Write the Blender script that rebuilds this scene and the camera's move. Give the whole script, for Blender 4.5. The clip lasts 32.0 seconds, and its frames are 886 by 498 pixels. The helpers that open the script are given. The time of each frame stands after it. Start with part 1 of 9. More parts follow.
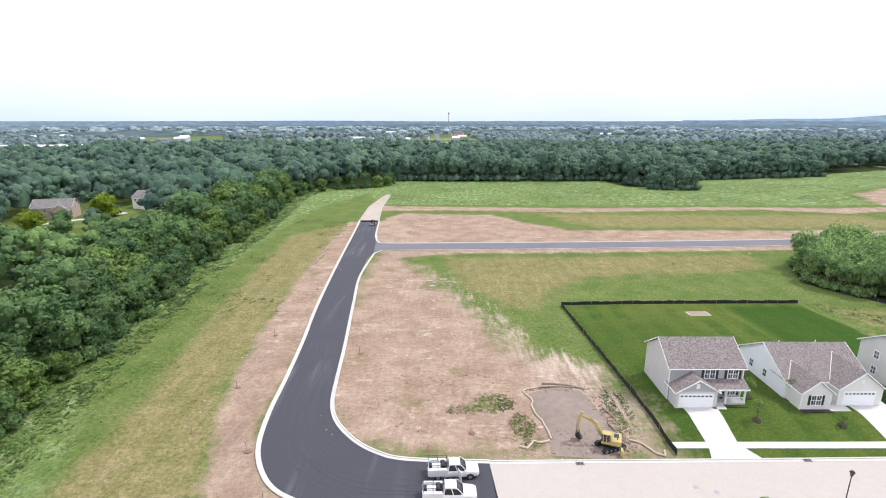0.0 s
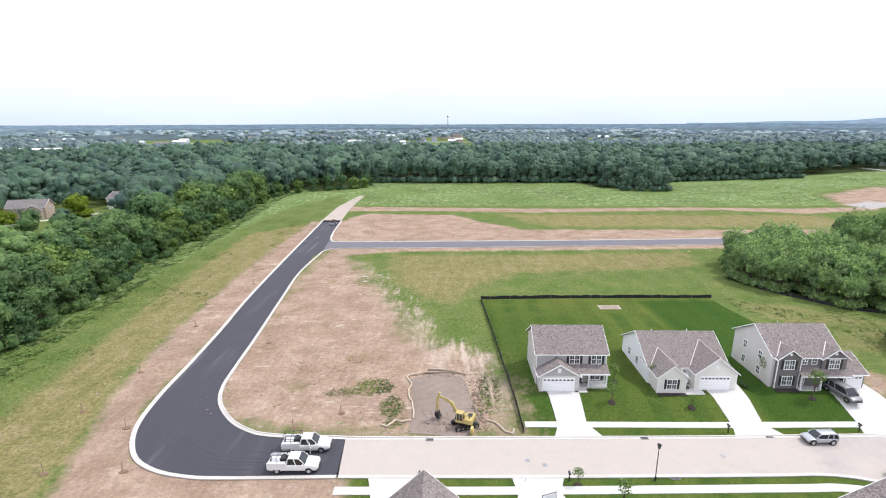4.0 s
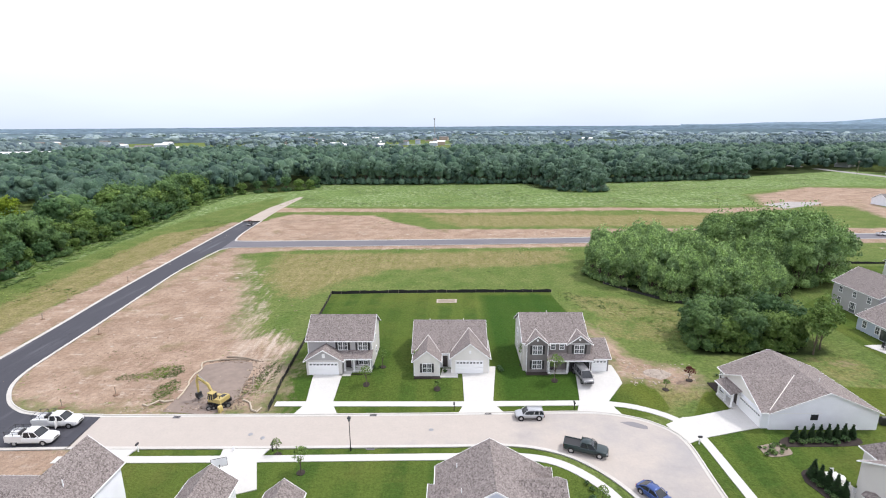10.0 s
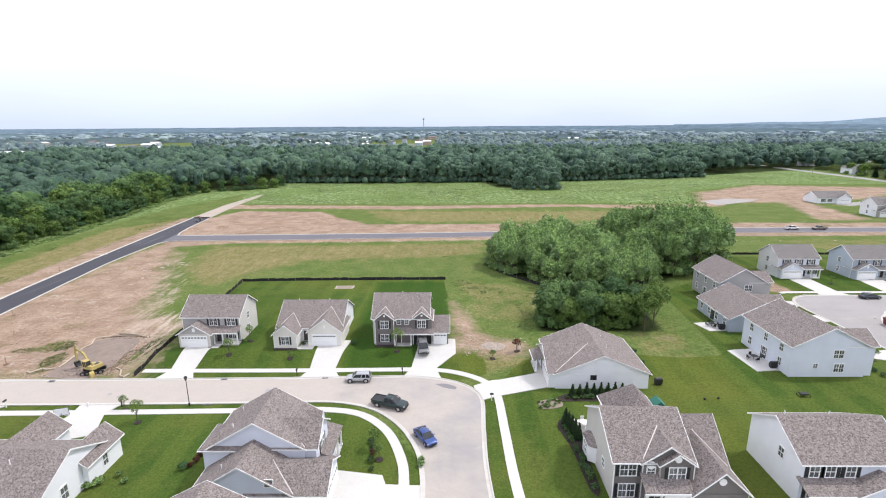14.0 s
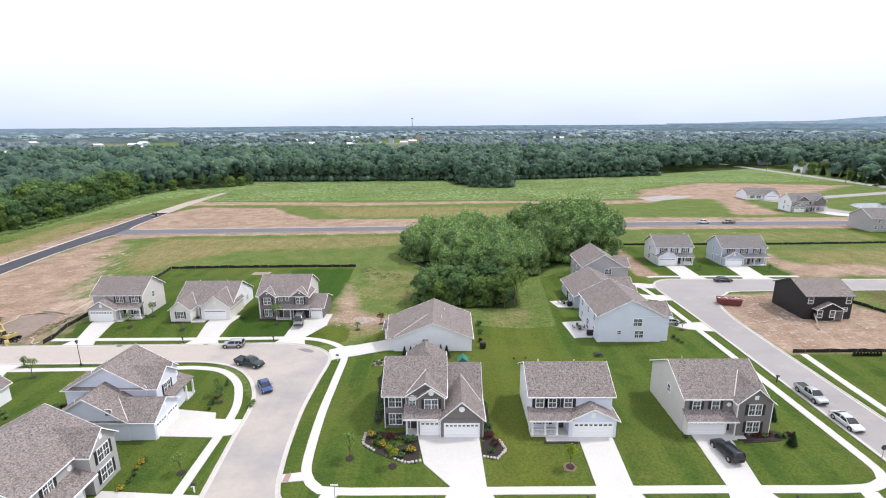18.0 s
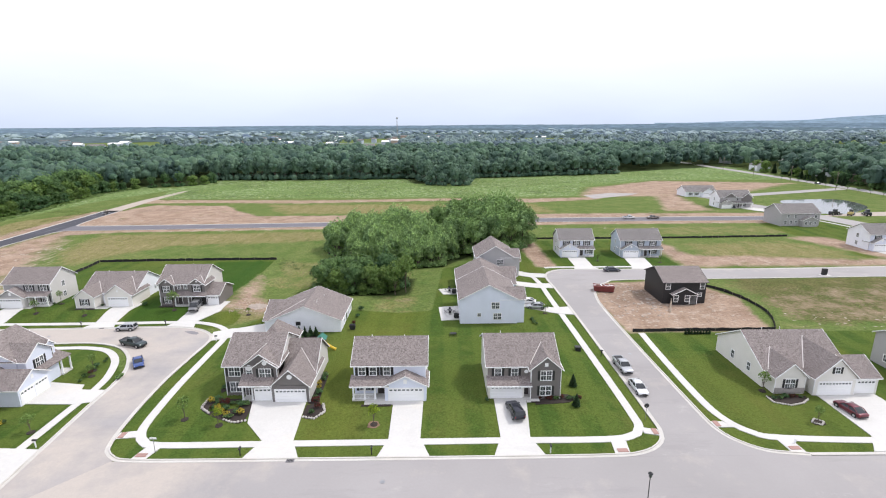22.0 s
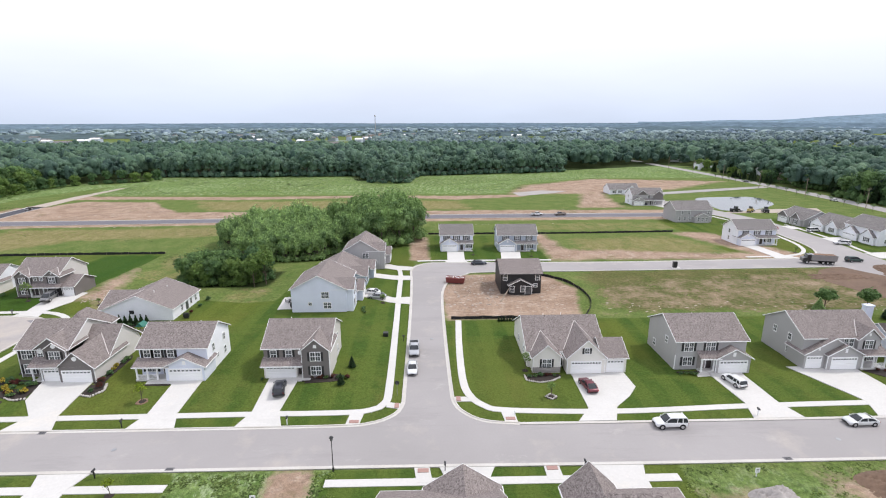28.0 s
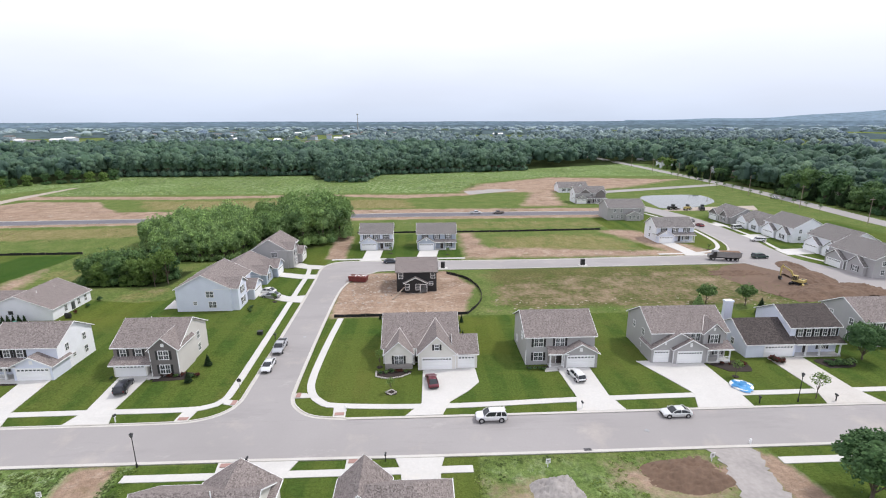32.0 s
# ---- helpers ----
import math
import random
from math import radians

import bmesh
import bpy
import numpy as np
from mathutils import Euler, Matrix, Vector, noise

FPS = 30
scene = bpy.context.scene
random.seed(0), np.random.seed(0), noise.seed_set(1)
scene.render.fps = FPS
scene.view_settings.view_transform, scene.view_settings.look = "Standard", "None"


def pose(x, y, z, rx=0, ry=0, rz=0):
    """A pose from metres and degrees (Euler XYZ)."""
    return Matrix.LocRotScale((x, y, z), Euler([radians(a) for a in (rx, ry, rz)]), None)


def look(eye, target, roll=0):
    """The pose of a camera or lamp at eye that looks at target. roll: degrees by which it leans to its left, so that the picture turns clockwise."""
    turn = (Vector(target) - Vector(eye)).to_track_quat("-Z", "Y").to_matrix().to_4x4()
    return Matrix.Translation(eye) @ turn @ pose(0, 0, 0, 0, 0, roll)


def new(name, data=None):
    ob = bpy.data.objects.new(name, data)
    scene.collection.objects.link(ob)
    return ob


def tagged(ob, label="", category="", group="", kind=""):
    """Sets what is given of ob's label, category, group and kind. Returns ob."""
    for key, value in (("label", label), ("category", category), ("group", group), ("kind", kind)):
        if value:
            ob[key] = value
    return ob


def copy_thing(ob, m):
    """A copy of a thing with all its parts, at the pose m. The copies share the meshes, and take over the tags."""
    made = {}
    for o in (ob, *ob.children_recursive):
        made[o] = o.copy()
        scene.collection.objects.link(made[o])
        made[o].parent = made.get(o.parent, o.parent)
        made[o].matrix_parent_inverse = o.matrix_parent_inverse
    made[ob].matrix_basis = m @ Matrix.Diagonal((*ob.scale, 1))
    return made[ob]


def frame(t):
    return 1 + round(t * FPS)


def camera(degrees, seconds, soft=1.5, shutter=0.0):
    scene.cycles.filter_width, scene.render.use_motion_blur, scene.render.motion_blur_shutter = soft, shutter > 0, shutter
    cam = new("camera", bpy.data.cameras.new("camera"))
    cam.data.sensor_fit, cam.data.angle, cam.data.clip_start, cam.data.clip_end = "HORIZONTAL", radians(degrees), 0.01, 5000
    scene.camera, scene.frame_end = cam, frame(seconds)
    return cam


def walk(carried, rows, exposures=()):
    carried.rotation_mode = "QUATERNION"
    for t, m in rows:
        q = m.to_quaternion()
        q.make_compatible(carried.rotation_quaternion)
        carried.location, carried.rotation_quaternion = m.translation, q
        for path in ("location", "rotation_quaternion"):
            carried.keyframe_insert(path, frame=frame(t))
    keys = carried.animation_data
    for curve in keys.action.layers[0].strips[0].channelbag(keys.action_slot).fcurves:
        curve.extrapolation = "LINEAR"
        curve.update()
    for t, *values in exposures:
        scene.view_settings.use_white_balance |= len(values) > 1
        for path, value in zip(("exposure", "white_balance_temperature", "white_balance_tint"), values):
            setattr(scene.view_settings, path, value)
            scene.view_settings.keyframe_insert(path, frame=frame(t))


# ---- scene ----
cam = camera(84.0, 32.0, 1.1)
# seconds, eye x, y, z in metres, yaw to the left, pitch up, roll in degrees
ROWS = [
    (0, 0.21, 0.02, 42.26, 0.10, -14.74, 0.02),
    (0.5, 2.15, -0.44, 42.23, 0.27, -14.70, 0.04),
    (1, 4.30, -0.98, 42.18, 0.43, -14.66, 0.04),
    (1.5, 6.67, -1.55, 42.12, 0.56, -14.63, 0.04),
    (2, 9.22, -2.16, 42.04, 0.66, -14.57, 0.02),
    (2.5, 11.88, -2.77, 41.95, 0.72, -14.52, -0.00),
    (3, 14.62, -3.40, 41.85, 0.78, -14.47, -0.03),
    (3.5, 17.39, -4.08, 41.79, 0.80, -14.42, -0.08),
    (5.5, 29.11, -7.23, 42.07, 0.89, -14.29, -0.25),
    (6, 32.24, -7.76, 42.14, 0.91, -14.25, -0.28),
    (6.5, 35.42, -8.17, 42.18, 0.92, -14.23, -0.30),
    (7, 38.64, -8.49, 42.21, 0.92, -14.21, -0.32),
    (7.5, 41.89, -8.76, 42.24, 0.92, -14.20, -0.34),
    (8, 45.19, -9.03, 42.24, 0.92, -14.19, -0.35),
    (8.5, 48.48, -9.40, 42.20, 0.90, -14.17, -0.36),
    (9, 51.76, -9.86, 42.16, 0.88, -14.15, -0.36),
    (9.5, 55.04, -10.39, 42.11, 0.85, -14.13, -0.33),
    (10, 58.32, -11.03, 42.11, 0.84, -14.14, -0.32),
    (10.5, 61.63, -11.86, 42.13, 0.82, -14.15, -0.31),
    (11, 64.98, -12.89, 42.12, 0.81, -14.16, -0.33),
    (11.5, 68.37, -14.09, 42.10, 0.79, -14.17, -0.33),
    (12, 71.73, -15.44, 42.08, 0.76, -14.16, -0.33),
    (12.5, 75.05, -16.90, 42.05, 0.71, -14.16, -0.34),
    (13, 78.40, -18.46, 42.03, 0.67, -14.16, -0.33),
    (13.5, 81.80, -20.09, 42.05, 0.65, -14.15, -0.33),
    (14, 85.25, -21.79, 42.11, 0.62, -14.15, -0.34),
    (14.5, 88.72, -23.49, 42.18, 0.60, -14.15, -0.35),
    (16.5, 102.33, -30.91, 42.56, 0.45, -14.17, -0.31),
    (17, 105.69, -32.75, 42.64, 0.43, -14.19, -0.33),
    (17.5, 109.03, -34.65, 42.73, 0.39, -14.21, -0.34),
    (18, 112.36, -36.45, 42.77, 0.33, -14.23, -0.36),
    (18.5, 115.71, -38.09, 42.79, 0.27, -14.24, -0.36),
    (19, 119.07, -39.53, 42.83, 0.20, -14.25, -0.36),
    (19.5, 122.36, -40.80, 42.90, 0.12, -14.27, -0.37),
    (20, 125.56, -41.92, 42.95, 0.01, -14.28, -0.37),
    (20.5, 128.70, -42.99, 42.95, -0.11, -14.29, -0.36),
    (21, 131.78, -44.04, 42.94, -0.23, -14.30, -0.37),
    (21.5, 134.85, -45.04, 42.93, -0.34, -14.31, -0.38),
    (22, 137.89, -45.97, 42.95, -0.44, -14.30, -0.37),
    (22.5, 140.91, -46.83, 42.95, -0.55, -14.30, -0.36),
    (23, 143.89, -47.62, 42.94, -0.68, -14.30, -0.36),
    (23.5, 146.85, -48.34, 42.90, -0.82, -14.31, -0.37),
    (24, 149.81, -49.01, 42.90, -0.97, -14.31, -0.35),
    (24.5, 152.79, -49.66, 42.91, -1.09, -14.32, -0.32),
    (25, 155.78, -50.29, 42.93, -1.18, -14.34, -0.26),
    (25.5, 158.74, -50.91, 42.92, -1.26, -14.37, -0.20),
    (27.5, 170.79, -52.99, 43.19, -1.52, -14.51, -0.09),
    (28, 173.85, -53.31, 43.29, -1.63, -14.54, -0.10),
    (28.5, 176.91, -53.56, 43.33, -1.74, -14.57, -0.11),
    (29, 179.99, -53.76, 43.36, -1.85, -14.60, -0.13),
    (29.5, 183.08, -53.98, 43.38, -1.96, -14.61, -0.13),
    (30, 186.18, -54.24, 43.42, -2.08, -14.61, -0.14),
    (30.5, 189.31, -54.54, 43.46, -2.22, -14.63, -0.15),
    (31, 192.43, -54.85, 43.51, -2.36, -14.66, -0.18),
    (31.5, 195.54, -55.20, 43.57, -2.51, -14.69, -0.18),
    (32, 198.66, -55.67, 43.67, -2.64, -14.72, -0.15),
]
walk(cam, [(t, pose(x, y, z, 0, 0, yaw) @ pose(0, 0, 0, 90 + pitch, 0, 0) @ pose(0, 0, 0, 0, 0, roll)) for t, x, y, z, yaw, pitch, roll in ROWS], [(0, 0.22, 6380, 11), (9, 0.12, 6420, 11), (16, 0.06, 6450, 11), (23, 0.0, 6450, 11), (28, -0.07, 6460, 11), (32, -0.13, 6470, 11)])

# ---- light: a bright hazy sky and a weak soft sun from the north-east ----
SUN_AZ, SUN_EL = 72.0, 57.0          # degrees clockwise from +y, and up
world = bpy.data.worlds.new("hazy_sky")
scene.world = world
world.use_nodes = True
wn, wl = world.node_tree.nodes, world.node_tree.links
wn.clear()
w_out = wn.new("ShaderNodeOutputWorld")
sky = wn.new("ShaderNodeTexSky")
sky.sky_type = "NISHITA"
sky.sun_disc = False
sky.sun_elevation, sky.sun_rotation = radians(SUN_EL), radians(SUN_AZ)
sky.air_density, sky.dust_density = 1.0, 3.0
bg_sky = wn.new("ShaderNodeBackground")
bg_sky.inputs[1].default_value = 0.12
wl.new(sky.outputs[0], bg_sky.inputs[0])
w_tc = wn.new("ShaderNodeTexCoord")
w_sep = wn.new("ShaderNodeSeparateXYZ")
wl.new(w_tc.outputs["Generated"], w_sep.inputs[0])
w_ramp = wn.new("ShaderNodeValToRGB")       # thin cloud: bluish low down, white above
w_ramp.color_ramp.elements[0].position, w_ramp.color_ramp.elements[0].color = 0.0, (0.60, 0.68, 0.83, 1)
w_ramp.color_ramp.elements[1].position, w_ramp.color_ramp.elements[1].color = 0.16, (0.95, 0.98, 1.10, 1)
wl.new(w_sep.outputs[2], w_ramp.inputs[0])
w_map = wn.new("ShaderNodeMapping")
w_map.inputs["Scale"].default_value = (1.2, 1.2, 5.0)
wl.new(w_tc.outputs["Generated"], w_map.inputs[0])
w_noise = wn.new("ShaderNodeTexNoise")
w_noise.inputs["Scale"].default_value, w_noise.inputs["Detail"].default_value = 2.2, 5.0
wl.new(w_map.outputs[0], w_noise.inputs["Vector"])
w_nr = wn.new("ShaderNodeMapRange")
w_nr.inputs[1].default_value, w_nr.inputs[2].default_value, w_nr.inputs[3].default_value, w_nr.inputs[4].default_value = 0.35, 0.65, 0.9, 0.99
wl.new(w_noise.outputs[0], w_nr.inputs[0])
bg_cloud = wn.new("ShaderNodeBackground")
bg_cloud.inputs[1].default_value = 1.25
wl.new(w_ramp.outputs[0], bg_cloud.inputs[0])
w_mix = wn.new("ShaderNodeMixShader")
wl.new(w_nr.outputs[0], w_mix.inputs[0])
wl.new(bg_sky.outputs[0], w_mix.inputs[1])
wl.new(bg_cloud.outputs[0], w_mix.inputs[2])
wl.new(w_mix.outputs[0], w_out.inputs[0])

sun_data = bpy.data.lights.new("sun", "SUN")
sun_data.energy, sun_data.angle, sun_data.color = 2.4, radians(6.0), (1.0, 0.96, 0.9)
sun = new("sun", sun_data)
sun.matrix_world = look((math.sin(radians(SUN_AZ)) * math.cos(radians(SUN_EL)) * 500, math.cos(radians(SUN_AZ)) * math.cos(radians(SUN_EL)) * 500, math.sin(radians(SUN_EL)) * 500), (0, 0, 0))

# ---- materials ----
class Nodes:
    """A node material with a few short ways to add nodes."""

    def __init__(self, name, rough=0.8, metal=0.0):
        self.m = bpy.data.materials.new(name)
        self.m.use_nodes = True
        self.n, self.l = self.m.node_tree.nodes, self.m.node_tree.links
        self.b = self.n["Principled BSDF"]
        self.b.inputs["Roughness"].default_value = rough
        self.b.inputs["Metallic"].default_value = metal
        self.coord = self.n.new("ShaderNodeTexCoord").outputs["Object"]

    def put(self, value, socket):
        if hasattr(value, "links"):
            self.l.new(value, socket)
        else:
            socket.default_value = value

    def scaled(self, sx, sy, sz, rot=0.0):
        m = self.n.new("ShaderNodeMapping")
        m.inputs["Scale"].default_value = (sx, sy, sz)
        m.inputs["Rotation"].default_value = (0, 0, radians(rot))
        self.l.new(self.coord, m.inputs[0])
        return m.outputs[0]

    def noise(self, scale, detail=4.0, vec=None, rough=0.55):
        t = self.n.new("ShaderNodeTexNoise")
        t.inputs["Scale"].default_value, t.inputs["Detail"].default_value, t.inputs["Roughness"].default_value = scale, detail, rough
        self.l.new(vec or self.coord, t.inputs["Vector"])
        return t.outputs[0]

    def voronoi(self, scale, vec=None, feature="F1", out=1):
        t = self.n.new("ShaderNodeTexVoronoi")
        t.feature = feature
        t.inputs["Scale"].default_value = scale
        self.l.new(vec or self.coord, t.inputs["Vector"])
        return t.outputs[out]

    def wave(self, scale, axis="Z", distortion=0.0, vec=None, profile="SAW"):
        t = self.n.new("ShaderNodeTexWave")
        t.bands_direction, t.wave_profile = axis, profile
        t.inputs["Scale"].default_value, t.inputs["Distortion"].default_value = scale, distortion
        self.l.new(vec or self.coord, t.inputs["Vector"])
        return t.outputs[1]

    def remap(self, v, a, b, c=0.0, d=1.0):
        t = self.n.new("ShaderNodeMapRange")
        self.put(v, t.inputs[0])
        for k, x in enumerate((a, b, c, d)):
            t.inputs[k + 1].default_value = x
        return t.outputs[0]

    def math(self, op, a, b=0.0):
        t = self.n.new("ShaderNodeMath")
        t.operation = op
        self.put(a, t.inputs[0])
        self.put(b, t.inputs[1])
        return t.outputs[0]

    def mix(self, f, a, b, blend="MIX"):
        t = self.n.new("ShaderNodeMixRGB")
        t.blend_type = blend
        self.put(f, t.inputs[0])
        for v, s in ((a, t.inputs[1]), (b, t.inputs[2])):
            self.put((*v, 1) if isinstance(v, tuple) and len(v) == 3 else v, s)
        return t.outputs[0]

    def attr(self, name):
        t = self.n.new("ShaderNodeVertexColor")
        t.layer_name = name
        s = self.n.new("ShaderNodeSeparateColor")
        self.l.new(t.outputs[0], s.inputs[0])
        return s.outputs[0], s.outputs[1], s.outputs[2]

    def random(self):
        return self.n.new("ShaderNodeObjectInfo").outputs["Random"]

    def island(self):
        return self.n.new("ShaderNodeNewGeometry").outputs["Random Per Island"]

    def bump(self, h, strength=0.3, dist=0.05):
        t = self.n.new("ShaderNodeBump")
        t.inputs["Strength"].default_value, t.inputs["Distance"].default_value = strength, dist
        self.l.new(h, t.inputs["Height"])
        self.l.new(t.outputs[0], self.b.inputs["Normal"])

    def done(self, colour):
        self.put((*colour, 1) if isinstance(colour, tuple) and len(colour) == 3 else colour, self.b.inputs["Base Color"])
        return self.m


def shade(c, k):
    return tuple(min(1.0, x * k) for x in c)


def plain(name, c, rough=0.6, metal=0.0, grain=14.0, vary=0.18, coat=0.0):
    k = Nodes(name, rough, metal)
    f = k.mix(0.5, k.noise(grain), k.noise(grain * 0.13, 2))
    k.b.inputs["Coat Weight"].default_value = coat
    return k.done(k.mix(f, shade(c, 1 - vary), shade(c, 1 + vary)))


def siding(name, c):
    k = Nodes(name, 0.55)
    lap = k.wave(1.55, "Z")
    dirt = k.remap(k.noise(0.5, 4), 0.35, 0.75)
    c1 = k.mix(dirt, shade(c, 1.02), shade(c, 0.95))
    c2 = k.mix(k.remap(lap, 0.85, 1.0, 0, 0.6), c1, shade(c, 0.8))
    k.bump(lap, 0.12, 0.012)
    return k.done(c2)


def shingles(name, dark, light):
    k = Nodes(name, 0.92)
    v = k.scaled(1, 1, 1)
    cell = k.n.new("ShaderNodeSeparateColor")
    k.l.new(k.voronoi(8.0, v), cell.inputs[0])
    fine = k.noise(9.0, 4, rough=0.75)
    patch = k.noise(0.28, 4)
    f = k.math("ADD", k.math("MULTIPLY", cell.outputs[0], 0.75), k.math("MULTIPLY", k.remap(fine, 0.3, 0.7), 0.35))
    c = k.mix(k.remap(f, 0.15, 0.95), dark, light)
    c = k.mix(k.remap(cell.outputs[1], 0.84, 0.88, 0, 0.75), c, shade(dark, 0.6))
    c = k.mix(k.remap(cell.outputs[2], 0.86, 0.9, 0, 0.5), c, shade(light, 1.25))
    c = k.mix(k.remap(patch, 0.3, 0.7, 0.0, 0.15), c, shade(dark, 1.0))
    c = k.mix(k.remap(k.wave(1.05, "Z"), 0.86, 1.0, 0.0, 0.3), c, shade(dark, 0.5))
    k.bump(f, 0.5, 0.03)
    k.b.inputs["Specular IOR Level"].default_value = 0.2
    return k.done(c)


def paving(name, c, stain, rough=0.9, patch=0.08, joints=0.0):
    k = Nodes(name, rough)
    a = k.mix(k.remap(k.noise(patch, 6, rough=0.65), 0.35, 0.68), c, stain)
    a = k.mix(k.remap(k.noise(0.11, 7, rough=0.75), 0.56, 0.7, 0.0, 0.55), a, tuple(x * y for x, y in zip(c, (1.12, 1.04, 0.93))))
    a = k.mix(k.remap(k.noise(0.19, 6, k.scaled(0.25, 1.0, 1), 0.7), 0.58, 0.66, 0.0, 0.4), a, shade(stain, 0.86))
    b = k.mix(k.remap(k.noise(2.6, 6, rough=0.75), 0.35, 0.7, 0.0, 0.5), a, shade(stain, 0.82))
    g = k.mix(k.remap(k.noise(38.0, 2), 0.3, 0.7, 0.0, 0.25), b, shade(c, 1.12))
    if joints:
        jx = k.remap(k.wave(0.31416 / joints, "X", profile="SAW"), 0.985, 1.0)
        g = k.mix(k.math("MULTIPLY", jx, 0.4), g, shade(stain, 0.5))
    k.bump(k.noise(25.0, 3), 0.15, 0.01)
    return k.done(g)


def foliage(name, dark, light, thin=0.15, crown=0.11):
    k = Nodes(name, 0.6)
    isl = k.island()
    c = k.mix(k.remap(isl, 0, 1), dark, light)
    c = k.mix(k.remap(k.random(), 0, 1, 0.0, 0.6), c, shade(tuple(0.5 * (x + y) for x, y in zip(dark, light)), 0.72))
    c = k.mix(k.remap(k.noise(0.35, 2), 0.3, 0.7, 0.0, 0.4), c, shade(light, 0.9))
    c = k.mix(k.remap(k.noise(0.07, 3, rough=0.7), 0.4, 0.62, 0.0, 0.5), c, shade(dark, 1.1))
    cell = k.n.new("ShaderNodeSeparateColor")
    k.l.new(k.voronoi(crown, k.scaled(1, 1, 0.12)), cell.inputs[0])
    c = k.mix(0.85, c, k.mix(cell.outputs[0], (0.52, 0.56, 0.66), (1.42, 1.36, 1.15)), "MULTIPLY")
    c = k.mix(0.8, c, k.mix(k.remap(k.noise(1.7, 4, rough=0.7), 0.34, 0.66), (0.5, 0.52, 0.55), (1.42, 1.4, 1.3)), "MULTIPLY")
    k.bump(k.noise(1.3, 4, rough=0.7), 1.0, 0.6)
    k.b.inputs["Specular IOR Level"].default_value = 0.12
    m = k.done(c)
    tr = k.n.new("ShaderNodeBsdfTranslucent")
    k.l.new(c, tr.inputs[0])
    ms = k.n.new("ShaderNodeMixShader")
    ms.inputs[0].default_value = thin
    k.l.new(k.b.outputs[0], ms.inputs[1])
    k.l.new(tr.outputs[0], ms.inputs[2])
    k.l.new(ms.outputs[0], k.n["Material Output"].inputs[0])
    return m


M = {}
M["shingle"] = shingles("roof_shingles", (0.145, 0.122, 0.114), (0.315, 0.275, 0.262))
M["shingle_dark"] = shingles("dark_brown_shingles", (0.046, 0.039, 0.037), (0.118, 0.100, 0.094))
M["shingle_grey"] = shingles("grey_shingles", (0.105, 0.097, 0.094), (0.30, 0.28, 0.27))
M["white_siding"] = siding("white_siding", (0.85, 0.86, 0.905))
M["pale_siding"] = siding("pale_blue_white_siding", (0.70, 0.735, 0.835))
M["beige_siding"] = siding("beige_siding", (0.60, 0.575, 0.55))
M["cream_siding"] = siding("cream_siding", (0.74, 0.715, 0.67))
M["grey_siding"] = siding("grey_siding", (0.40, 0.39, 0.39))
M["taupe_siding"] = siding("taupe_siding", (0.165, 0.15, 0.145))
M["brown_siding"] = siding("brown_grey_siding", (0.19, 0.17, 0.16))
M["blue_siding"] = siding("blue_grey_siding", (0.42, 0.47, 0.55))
M["wrap"] = plain("black_house_wrap", (0.018, 0.018, 0.02), 0.55, grain=2.0, vary=0.5)
M["trim"] = plain("white_trim", (0.84, 0.84, 0.84), 0.45, vary=0.05)
M["flashing"] = plain("pale_metal_flashing", (0.62, 0.58, 0.56), 0.5, vary=0.08)
M["garage"] = plain("white_garage_door", (0.86, 0.86, 0.86), 0.45, vary=0.04)
M["shutter"] = plain("black_shutter", (0.02, 0.02, 0.022), 0.5)
M["dark"] = plain("doorway_shade_black", (0.02, 0.02, 0.02), 0.9)
M["door"] = plain("dark_front_door", (0.05, 0.04, 0.04), 0.4)
M["stone"] = plain("grey_stone", (0.30, 0.28, 0.26), 0.9, grain=3.5, vary=0.5)
M["brick"] = plain("reddish_landscape_brick", (0.42, 0.33, 0.28), 0.9, grain=5, vary=0.3)
gl = Nodes("window_glass", 0.06)
gl.b.inputs["Specular IOR Level"].default_value = 0.6
M["glass"] = gl.done(gl.mix(gl.remap(gl.noise(0.6, 2), 0.35, 0.65), (0.05, 0.055, 0.06), (0.16, 0.17, 0.175)))
cg = Nodes("dark_car_glass", 0.05)
M["car_glass"] = cg.done(cg.mix(cg.noise(0.8, 2), (0.015, 0.017, 0.02), (0.05, 0.055, 0.06)))
